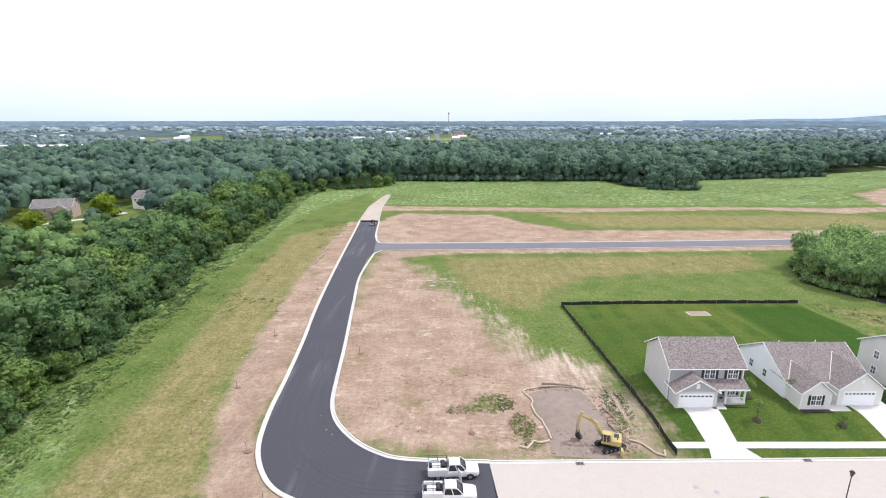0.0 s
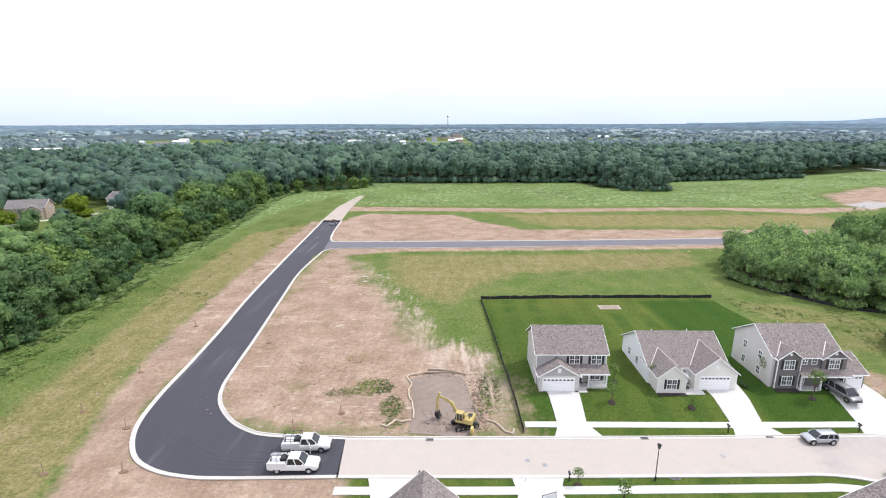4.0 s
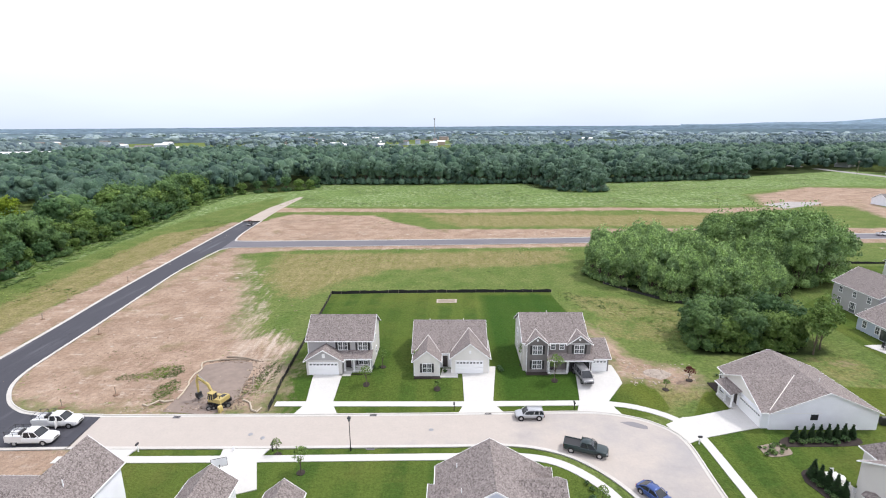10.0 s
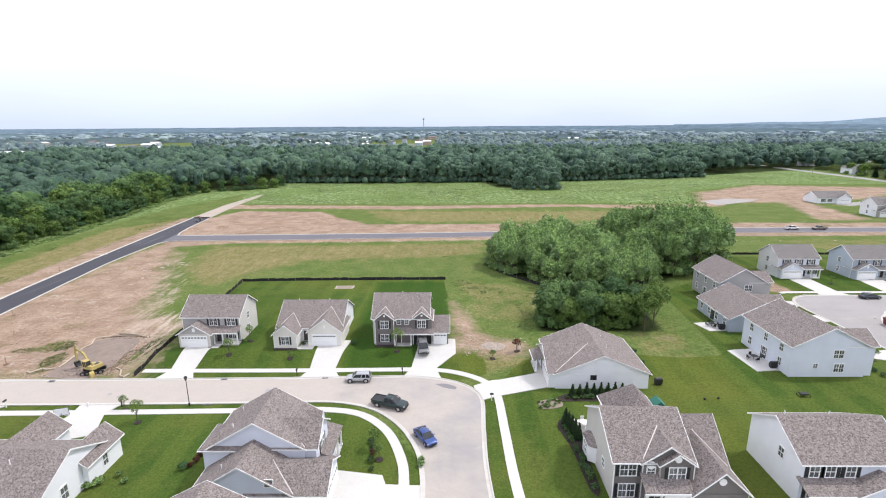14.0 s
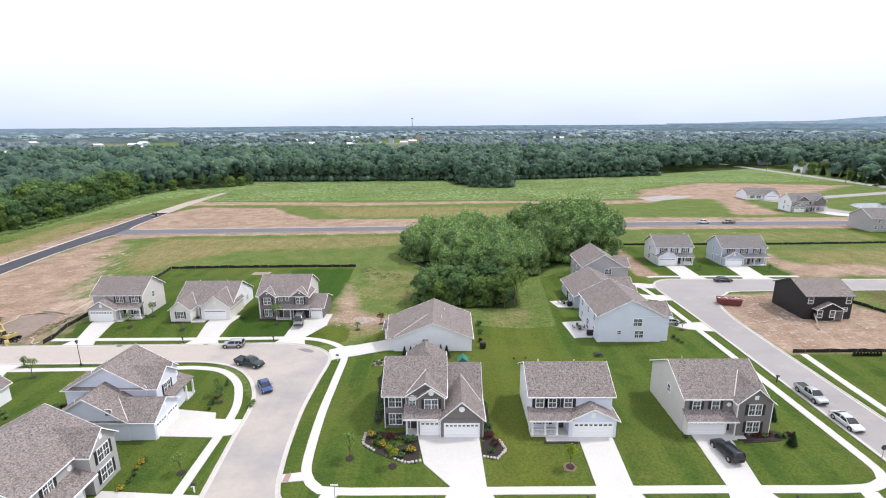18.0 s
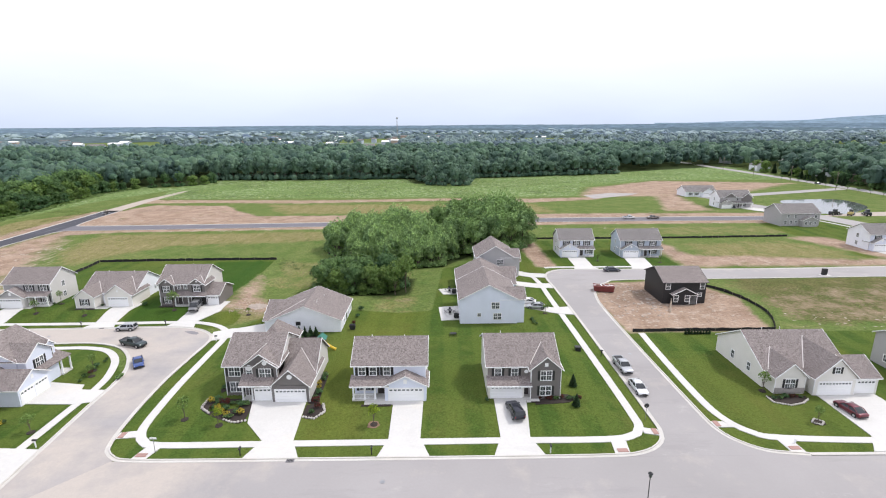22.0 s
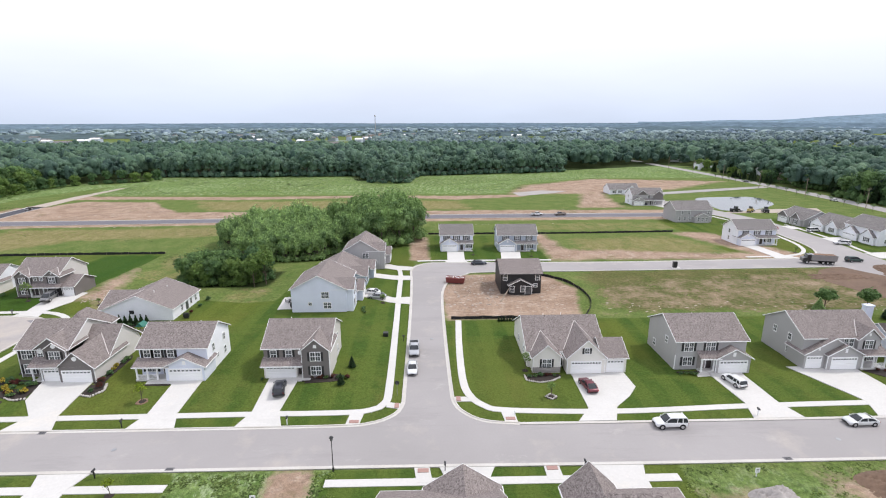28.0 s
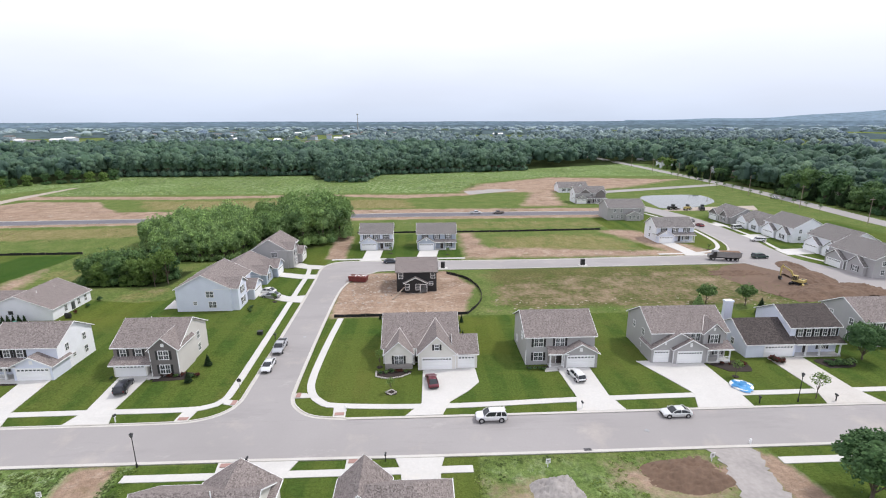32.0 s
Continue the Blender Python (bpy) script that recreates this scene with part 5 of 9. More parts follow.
# dark-fronted two-storey
h = House(145.35, 23.3, "dark taupe-fronted two-storey house with beige sides and a front gable", pad=0.75, size=(0.97, 1, 0.95))
h.block(0, 11.5, 1.2, 12.2, 5.5, "gx", 3.1, "beige_siding")
h.add("wall_facing", Shape().box(0.02, 1.15, 2.9, 7.0, 1.22, 5.45), "brown_siding")
h.block(6.9, 11.7, 0, 6.0, 5.5, "gy", 2.1, "beige_siding", gable="taupe_siding")
h.valleys(1.2, 12.2, 5.5, 3.1, 6.9, 11.7, 5.5, 2.1, (-1,))
h.add("wall_facing", Shape().box(6.92, -0.05, 0.1, 11.68, 0.01, 5.5), "taupe_siding")
h.block(0.1, 5.9, 0.3, 1.4, 2.7, "none", 0, "cream_siding")
h.canopy(0, 6.8, -0.3, 1.3, 2.8, 3.6)
h.garage("S", 0.3, 0.5, 5.5)
h.door("S", 1.15, 6.3)
h.porch(5.7, 6.9, -0.3, 1.2)
h.window("S", -0.05, 9.3, 1.55, 1.7, 1.6, True), h.window("S", -0.05, 9.3, 4.3, 1.7, 1.6, True)
h.louvre("S", 0, 9.3, 6.2, 0.55, 0.6)
h.window("S", 1.15, 1.7, 4.2, 1.0, 1.5, True), h.window("S", 1.15, 4.4, 4.2, 1.0, 1.5, True)
h.add("round_window", Shape().tube([(6.3, 1.2, 4.4), (6.3, 1.1, 4.4)], 0.33, 12), "trim")
for u in (4.0, 8.5):
    h.window("E", 11.5, u, 4.2, 0.85, 1.4), h.window("E", 11.5, u, 1.6, 0.85, 1.4)
h.window("W", 0, 6.0, 4.2, 0.8, 1.2)
for c in ((6.9, 0), (11.7, 0)):
    h.corner(*c, 5.4)
h.vent(3, 9, 7.6)
foundation_beds(h, [(6.9, 11.7)], -1.0)

# cream ranch with stone skirts
h = House(191.4, 24.6, "cream single-storey house with stone-faced bay and triple garage", pad=0.15, size=(0.9, 0.95, 1))
h.block(0, 15.4, 3.0, 17.6, 3.1, "gx", 3.9, "cream_siding")
h.block(0.6, 6.0, 0.6, 8.0, 3.0, "gy", 2.2, "cream_siding")
h.block(7.2, 14.6, 0, 9.8, 3.1, "gy", 3.2, "cream_siding")
h.block(14.4, 19.0, 0.4, 8.4, 2.8, "gx", 2.0, "cream_siding")
h.valleys(3.0, 17.6, 3.1, 3.9, 0.6, 6.0, 3.0, 2.2), h.valleys(3.0, 17.6, 3.1, 3.9, 7.2, 14.6, 3.1, 3.2)
h.add("stone_facing", Shape().box(0.55, 0.52, 0.0, 6.05, 0.62, 1.0), "stone")
h.garage("S", 0, 8.0, 13.8), h.garage("S", 0.4, 15.2, 18.4)
h.window("S", 0.6, 3.3, 1.75, 1.7, 1.5, True)
h.window("S", 0, 10.9, 4.3, 0.8, 1.0, True)
h.door("S", 3.0, 6.6)
h.post(6.3, 2.0, 0.1, 3.0)
h.window("W", 0, 7.0, 1.7, 0.9, 1.4), h.window("W", 0, 12.0, 1.7, 0.9, 1.4)
h.vent(5, 12, 6.4), h.vent(9, 12.5, 6.3)
for c in ((0.6, 0.6), (6.0, 0.6), (7.2, 0), (14.6, 0)):
    h.corner(*c, 2.9)

# grey two-storey with small gable over the garage
h = House(217.5, 24.2, "grey two-storey house with shuttered windows and gabled garage", pad=0.15, size=(1.035, 1, 1))
h.block(0, 12.2, 1.4, 12.4, 5.5, "gx", 2.9, "grey_siding")
h.block(6.4, 12.3, -0.2, 4.0, 2.8, "gy", 1.7, "grey_siding")
h.canopy(3.8, 7.0, 0.0, 1.5, 2.8, 3.5)
h.garage("S", -0.2, 7.0, 11.7)
h.louvre("S", -0.2, 9.35, 3.5)
h.window("S", 1.4, 2.2, 4.3, 1.5, 1.5, True), h.window("S", 1.4, 6.0, 4.3, 1.5, 1.5, True), h.window("S", 1.4, 2.2, 1.55, 1.5, 1.5, True)
h.add("stone_facing", Shape().box(3.9, 1.3, 0.0, 5.4, 1.42, 2.8), "stone")
h.door("S", 1.3, 5.9)
h.porch(3.9, 6.4, 0, 1.4)
h.post(4.1, 0.15, 0.2, 2.8), h.post(6.2, 0.15, 0.2, 2.8)
h.window("W", 0, 5.0, 4.2, 0.8, 1.2), h.window("W", 0, 9.5, 1.6, 0.8, 1.2)
for c in ((0, 1.4), (12.2, 1.4), (6.4, -0.2)):
    h.corner(*c, 2.8)
h.vent(4, 9, 7.2)
foundation_beds(h, [(0, 3.9)], 0.4)

# wide grey two-storey with three garage doors
h = House(240.3, 24.6, "grey two-storey house with triple garage under nested gables and a porch", pad=0.15, size=(0.83, 1, 1))
h.block(0.8, 18.0, 1.6, 12.2, 5.5, "gx", 3.0, "grey_siding")
h.block(0.6, 12.6, 0.6, 5.0, 2.8, "gy", 2.9, "grey_siding")
h.block(5.2, 12.8, 0.0, 4.0, 2.8, "gy", 1.8, "grey_siding")
h.block(12.2, 16.8, 0.9, 6.0, 5.5, "gy", 1.8, "grey_siding", z0=2.8)
h.valleys(1.6, 12.2, 5.5, 3.0, 12.2, 16.8, 5.5, 1.8)
h.garage("S", 0.6, 1.2, 4.4), h.garage("S", 0.0, 6.2, 11.6)
h.canopy(12.8, 18.3, -0.2, 1.7, 2.8, 3.5)
h.porch(12.8, 18.2, -0.2, 1.6)
for u in (13.0, 15.4, 18.0):
    h.post(u, 0.0, 0.2, 2.8)
h.rail(15.4, 18.0, 0.0)
h.window("S", 1.6, 16.4, 1.6, 1.4, 1.5, True), h.door("S", 1.6, 14.0)
h.window("S", 0.9, 14.6, 4.3, 1.7, 1.5, True), h.window("S", 1.6, 10.2, 4.4, 0.85, 1.4), h.window("S", 1.6, 11.4, 4.4, 0.85, 1.4)
h.louvre("S", 0, 9, 3.6), h.louvre("S", 0.6, 3.6, 3.7, 0.4, 0.5), h.louvre("S", 0.9, 14.5, 6.2, 0.4, 0.5)
h.window("W", 0.8, 5.0, 4.2, 0.8, 1.2), h.window("W", 0.8, 5.0, 1.6, 0.8, 1.2), h.window("W", 0.8, 9.0, 4.2, 0.8, 1.2)
h.vent(6, 9, 7.4), h.vent(12, 9.4, 7.2)
for c in ((0.8, 1.6), (18.0, 1.6), (5.2, 0)):
    h.corner(*c, 2.8)

# older white house with a dark roof and chimney
h = House(259.6, 25.6, "white house with dark brown roof, side garage wing and white chimney", roof="shingle_dark")
h.block(9.0, 18.6, 2.0, 12.0, 5.5, "gx", 2.6, "pale_siding")
h.block(0, 9.6, 0.8, 11.0, 2.8, "gx", 3.0, "pale_siding")
h.garage("S", 0.8, 3.6, 9.0)
h.canopy(9.4, 18.6, 0.4, 2.1, 2.8, 3.4)
h.porch(9.6, 18.4, 0.4, 2.0)
for u in (11.5, 14.2, 18.2):
    h.post(u, 0.6, 0.2, 2.8)
for u in (11.0, 12.6, 14.2, 15.8, 17.4):
    h.window("S", 2.0, u, 4.3, 0.85, 1.4, True)
h.window("S", 2.0, 15.8, 1.6, 1.4, 1.4, True), h.door("S", 2.0, 12.4)
h.add("chimney", Shape().box(1.6, 11.0, 0, 3.2, 12.0, 7.4).box(1.5, 10.9, 7.2, 3.3, 12.1, 7.5), "pale_siding", "tall white boxed chimney")
h.window("W", 0, 5.0, 1.6, 0.8, 1.2)

# black-wrapped house under construction, seen from its back
h = House(192.2, 66.2, "two-storey house wrapped in black sheeting, still under construction", size=(1.06, 1, 1))
h.block(0, 9.8, 0.6, 11.4, 5.4, "gx", 2.4, "wrap", trim="shutter")
h.block(2.0, 7.2, -0.4, 2.0, 2.7, "gy", 1.4, "wrap")
for u, z in ((1.0, 4.4), (8.9, 4.4)):
    h.window("S", 0.6, u, z, 0.95, 1.4, bars=False)
for u in (2.6, 5.2):
    h.window("S", -0.4, u, 1.6, 0.95, 1.5, bars=False)
h.door("S", -0.4, 6.6, 1.5, 2.1, "glass"), h.window("S", 0.6, 8.4, 2.2, 0.9, 0.8, bars=False)
h.add("plank_ramp", Shape().box(-0.15, -3.2, 0, 0.15, 3.2, 0.08, pose(0.6, -2.6, 0.8, 12, 0, -25)), "wood")


def east_facing(x, y, wall, label, w=14.0, d=14.0, two=True, roof="shingle", back=3, pad=0.8):
    """A house whose front looks east; its long gable end faces south."""
    h = House(x, y, label, 90, roof, pad=pad)
    e = 5.5 if two else 2.9
    h.block(0, w, 1.5, d, e, "gx", 3.2, wall)
    h.block(0.4, 6.0, 0, 5.0, 2.8 if not two else e, "gy", 1.7, wall, z0=0)
    h.block(w - 6.2, w - 0.2, -1.2, 5.0, 2.8, "gy", 1.7, wall)
    h.canopy(5.8, w - 6.0, 0.2, 1.7, 2.8, 3.4)
    h.garage("S", -1.2, w - 5.6, w - 0.8)
    h.window("S", 0, 3.2, 1.6, 1.5, 1.5, True)
    if two:
        h.window("S", 0, 3.2, 4.3, 1.5, 1.5, True), h.window("S", 1.5, 9, 4.3, 1.2, 1.4, True)
        h.window("W", 0, d * 0.45, 4.1, 1.6, 1.4), h.window("W", 0, d * 0.42, 1.6, 1.6, 1.4), h.window("W", 0, d * 0.7, 2.0, 0.7, 0.7)
    else:
        h.window("W", 0, d * 0.6, 1.7, 0.9, 1.1)
    for i in range(back):
        u = w * (i + 0.6) / (back + 0.2)
        h.window("N", d, u, 1.6, 0.9, 1.4)
        if two:
            h.window("N", d, u, 4.2, 0.9, 1.3)
    h.door("N", d, w * 0.5, 1.6, 2.1, "glass")
    h.vent(w * 0.4, d * 0.7, e + 1.6)
    return h


east_facing(156.2, 53.6, "pale_siding", "pale blue two-storey house backing onto a lawn with patio", 13.6, 14.0)
east_facing(157.0, 72.0, "blue_siding", "blue-grey single-storey house with a patio at its back", 13.0, 14.6, two=False, back=4)
east_facing(160.4, 87.6, "grey_siding", "grey two-storey house beside tall trees", 12.6, 12.0)


def street_front(x, y, wall, front, label, w=12.0, d=10.5, left=True, roof="shingle_grey", turn=0, ridge=2.8, porch=True, third=False):
    """A two-storey house with garage gable on one side and a porch on the other."""
    h = House(x, y, label, turn, roof)
    g0, g1 = (0.2, 6.0) if left else (w - 6.0, w - 0.2)
    p0, p1 = (6.0, w) if left else (0, w - 6.0)
    h.block(0, w, 1.6, d, 5.5, "gx", ridge, wall)
    h.add("wall_facing", Shape().box(0.02, 1.55, 0.1, w - 0.02, 1.62, 5.45), front)
    h.block(g0, g1, 0, 4.0, 2.8, "gy", 1.7, front)
    h.garage("S", 0, g0 + 0.5, g1 - 0.5)
    h.louvre("S", 0, (g0 + g1) / 2, 3.6)
    h.canopy(p0, p1, 0.1, 1.7, 2.8, 3.5)
    h.porch(p0, p1, 0.1, 1.6)
    for u in (p0 + 0.2, (p0 + p1) / 2, p1 - 0.2):
        h.post(u, 0.3, 0.2, 2.8)
    h.window("S", 1.55, (p0 + p1) / 2 + 1.2, 1.6, 1.5, 1.5, True)
    h.door("S", 1.55, (p0 + p1) / 2 - 1.2)
    for u in (w * 0.2, w * 0.5, w * 0.8):
        h.window("S", 1.55, u, 4.4, 1.3, 1.4, True)
    for f, p in (("W", 0), ("E", w)):
        h.window(f, p, d * 0.6, 4.2, 0.9, 1.3), h.window(f, p, d * 0.6, 1.6, 0.9, 1.3)
    for c in (0, w):
        h.corner(c, 1.6, 5.4)
    return h


street_front(177.6, 110.0, "white_siding", "pale_siding", "pale two-storey house with grey roof and porch", 11.2)
street_front(197.4, 109.0, "blue_siding", "blue_siding", "blue-grey two-storey house with white trim", 13.4)
street_front(284.6, 114.4, "white_siding", "pale_siding", "white-blue two-storey house on a street corner", 14.0, 11.0)
h = street_front(281.6, 201.4, "white_siding", "grey_siding", "two-storey house with dark gables and white garage", 16.4, 11.0, ridge=3.0)
h.block(2.0, 8.0, 1.0, 5.0, 5.5, "gy", 2.2, "grey_siding", gable="taupe_siding", z0=3.6), h.block(11.2, 16.2, 1.0, 5.0, 5.5, "gy", 1.9, "taupe_siding", z0=3.0)
h = House(282.2, 156.4, "grey two-storey house seen from its back", 0, "shingle_grey")
h.block(0, 16.4, 0.6, 12, 5.4, "gx", 3.2, "grey_siding")
h.block(8.0, 14.4, -1.4, 2.0, 2.7, "gy", 1.5, "grey_siding")
for u in (3, 6, 14.6):
    h.window("S", 0.6, u, 4.2, 0.9, 1.3)
for u in (2, 4.4, 6.4):
    h.window("S", 0.6, u, 1.6, 0.9, 1.3)
for u in (9.4, 11.2, 13.0):
    h.window("S", -1.4, u, 1.6, 0.9, 1.3)
h = House(284.0, 242, "white single-storey house far off among bare plots", 0, "shingle_grey")
h.block(0, 18, 1, 12, 2.9, "gx", 3.0, "white_siding")
h.block(9, 16, -1, 5, 2.9, "gy", 2.2, "white_siding")
h.garage("S", -1, 10, 15), h.window("S", 1, 3, 1.6, 1.2, 1.4, True), h.window("S", 1, 6.5, 1.6, 1.2, 1.4, True)

# houses east of the far street, fronts to the west
def west_facing(x, y, wall, label, w=15, d=14, two=False, gable=None):
    h = House(x, y, label, -90, "shingle_grey")
    e = 5.4 if two else 3.0
    h.block(0, w, 1.2, d, e, "gx", 3.4, wall)
    h.block(0.5, 7.0, 0, 6.0, 2.9, "gy", 2.2, wall, gable=gable)
    h.block(8.5, 14.0, 0.2, 6.0, 2.9, "gy", 2.4, wall, gable=gable)
    h.garage("S", 0, 1.2, 6.3)
    h.window("S", 0.2, 11.2, 1.6, 1.5, 1.5, True)
    h.door("S", 1.2, 7.8)
    h.post(7.2, 0.2, 0.1, 2.9), h.post(8.3, 0.2, 0.1, 2.9)
    for u in (4, 8, 11.5):
        h.window("E", w, u, 1.6, 1.0, 1.4)
        if two:
            h.window("E", w, u, 4.2, 1.0, 1.3)
    return h


west_facing(330, 160, "grey_siding", "grey single-storey house with dark gable beside the far street", gable="taupe_siding")
west_facing(332, 143, "white_siding", "white single-storey house beside the far street")
west_facing(332, 127, "white_siding", "white and grey house with stone-trimmed front", two=True)
west_facing(331, 104, "white_siding", "white two-storey house at the street corner", two=True)
h = west_facing(324.6, 87, "grey_siding", "large grey two-storey house near the dug-up plot", 16, 15, two=True)
h = House(285, 29.5, "grey two-storey house behind a lawn", 0)
h.block(0, 12, 0, 11, 5.4, "gx", 3.0, "grey_siding")
for u in (3, 8):
    h.window("W", 0, u, 4.2, 0.9, 1.3), h.window("W", 0, u, 1.6, 0.9, 1.3)
h.window("S", 0, 3, 4.2, 1.4, 1.4, True), h.window("S", 0, 9, 4.2, 1.4, 1.4, True)

# houses south of the upper street, seen mostly as roofs, fronts to the north
h = House(22.4, 37.6, "white two-storey house with steep shingled gable towards the street", 180)
h.block(1.4, 8.0, 1.2, 15.0, 5.4, "gy", 3.1, "white_siding")
h.block(7.6, 16.0, 0.6, 11.0, 2.9, "gx", 2.6, "white_siding")
h.window("W", 1.4, 6, 4.2, 0.9, 1.3), h.window("W", 1.4, 11, 4.2, 0.9, 1.3), h.window("W", 1.4, 6, 1.6, 0.9, 1.3)
h.garage("S", 0.6, 9.4, 14.2), h.window("S", 1.2, 4.7, 4.2, 1.5, 1.4, True), h.vent(3.0, 7, 7.4)
h = House(44.0, 37.4, "white single-storey house with two shingled wings beside a driveway", 180)
h.block(2.6, 19.0, 4.4, 16.4, 3.0, "gx", 3.1, "white_siding")
h.block(10.3, 15.4, 0.9, 9.0, 2.9, "gy", 1.9, "white_siding")
h.block(2.0, 5.8, 2.9, 9.0, 3.0, "gy", 1.5, "white_siding")
h.window("W", 2.6, 12, 1.7, 1.0, 1.6), h.window("W", 2.0, 6, 1.6, 0.8, 1.4)
h.garage("S", 0.9, 10.8, 14.9), h.window("S", 2.9, 3.9, 1.6, 1.4, 1.4, True), h.door("S", 4.4, 8.0)
h.vent(8, 12, 5.6)
h = House(57.0, 19.0, "pale blue two-storey house with stacked gables and a wide side garage")
h.block(0, 11.2, 9.3, 16.7, 5.5, "gy", 3.3, "pale_siding")
h.block(5.8, 12.6, 9.5, 15.0, 5.5, "gx", 1.9, "pale_siding")
h.block(9.4, 11.9, 14.2, 16.6, 5.5, "gx", 0.9, "pale_siding", over=0.2)
h.block(-0.7, 5.2, 9.2, 13.8, 5.5, "hip", 1.5, "pale_siding")
h.block(-0.1, 11.0, 4.7, 9.5, 3.0, "gy", 3.5, "pale_siding")
h.block(6.0, 14.6, 4.8, 11.0, 3.0, "gx", 1.8, "pale_siding")
h.valley((7.6, 12.25, 7.58), (11.4, 9.3, 5.5)), h.valley((8.0, 7.9, 4.98), (11.2, 4.6, 3.1))
h.garage("E", 14.6, 5.2, 7.7), h.garage("E", 14.6, 8.1, 10.6)
h.louvre("E", 14.6, 7.9, 3.7, 0.5, 0.7)
h.window("E", 12.6, 12.2, 4.2, 1.6, 1.5, True), h.window("E", 11.9, 15.4, 4.2, 1.2, 1.4)
h.block(11.2, 13.4, 11.2, 15.0, 2.9, "none", 0, "pale_siding")
h.add("porch_roof", Shape().prism([(10.9, 3.9), (14.0, 2.9), (14.0, 3.05), (10.9, 4.05)], "y", 11.0, 17.4), "shingle")
h.door("E", 11.9, 15.8), h.porch(11.9, 13.8, 15.0, 17.4), h.post(13.7, 17.2, 0.2, 3.0), h.post(13.7, 15.2, 0.2, 3.0)
h.window("S", 4.7, 8.6, 4.4, 0.9, 0.9, bars=False)
h.window("W", 0, 15.0, 4.2, 0.8, 1.2)
h.vent(2.4, 11.0, 7.1), h.vent(2.8, 6.4, 5.0), h.vent(2.0, 15.0, 6.9)
h = House(70.4, 6.0, "grey two-storey house with white-framed windows facing the street", 90)
h.block(0, 12.0, 1.8, 15.0, 5.5, "gx", 3.5, "grey_siding")
h.block(7.2, 11.8, 0, 8.0, 5.5, "gy", 2.0, "grey_siding")
h.block(0.2, 6.2, 0.4, 3.0, 2.8, "none", 0, "grey_siding")
h.canopy(0, 7.2, -0.2, 2.0, 2.9, 3.8)
h.garage("S", 0.4, 0.7, 5.7), h.door("S", 1.8, 6.6)
h.window("S", 0, 9.5, 4.3, 1.9, 1.7, True), h.window("S", 0, 9.5, 1.6, 1.9, 1.7, True), h.window("S", 1.8, 3.2, 4.5, 1.3, 1.5, True)
h.add("round_window", Shape().tube([(6.4, 1.85, 4.4), (6.4, 1.72, 4.4)], 0.36, 12), "trim")
h.louvre("S", 0, 9.5, 6.5, 0.5, 0.7)
h.vent(5, 11, 7.4)
# roofs south of the main street
h = House(182.0, -5.6, "cream house with a steep shingled gable towards the main street", 180)
h.block(0.8, 13.6, 0.9, 10.7, 2.9, "gx", 3.2, "cream_siding")
h.block(0.4, 8.8, 0.3, 7.0, 2.8, "gy", 2.8, "cream_siding")
h.garage("S", 0.3, 1.6, 6.6)
h.vent(5.0, 7.2, 7.0)
h = House(196.4, -5.0, "cream house with a narrow steep gable towards the main street", 180)
h.block(-5.2, 7.6, 1.9, 10.7, 2.9, "hip", 3.2, "cream_siding")
h.block(1.8, 7.6, 1.2, 7.0, 2.9, "gy", 2.9, "cream_siding")
h.window("S", 1.2, 4.7, 1.6, 1.6, 1.5, True), h.garage("S", 1.9, -4.4, 0.6)

# ---- trees ----
def leaf_cards(rng, centres, radii, count, size, up=0.8, ragged=0.8, spray=0.0):
    """Small bent leaf clumps over the skin of a set of lobes; returns points and faces."""
    n = len(centres)
    pick = rng.choice(n, count, p=np.array(radii)[:, 0] ** 2 / (np.array(radii)[:, 0] ** 2).sum())
    d = rng.normal(size=(count, 3))
    d[:, 2] = np.abs(d[:, 2]) * 0.9 - 0.45 * rng.random(count)
    d /= np.linalg.norm(d, axis=1)[:, None]
    c = np.array(centres)[pick] + d * np.array(radii)[pick] * rng.uniform(0.9, 1.27, (count, 1))
    nrm = d + rng.normal(size=(count, 3)) * ragged + (0, 0, up)
    nrm /= np.linalg.norm(nrm, axis=1)[:, None]
    a = np.cross(nrm, rng.normal(size=(count, 3)))
    a /= np.linalg.norm(a, axis=1)[:, None]
    if spray:
        a = a * (1 - spray) + (d * 0.6 + (0, 0, 0.9)) * spray
        a /= np.linalg.norm(a, axis=1)[:, None]
        nrm = np.cross(a, rng.normal(size=(count, 3)))
        nrm /= np.linalg.norm(nrm, axis=1)[:, None]
    b = np.cross(nrm, a) * (1 - 0.5 * spray)
    s = size * rng.uniform(0.6, 1.3, (count, 1))
    pts = np.stack([c - a * s, c - b * s * 0.85 - nrm * s * 0.3, c + a * s, c + b * s * 0.85 - nrm * s * 0.3], 1)
    return pts.reshape(-1, 3)


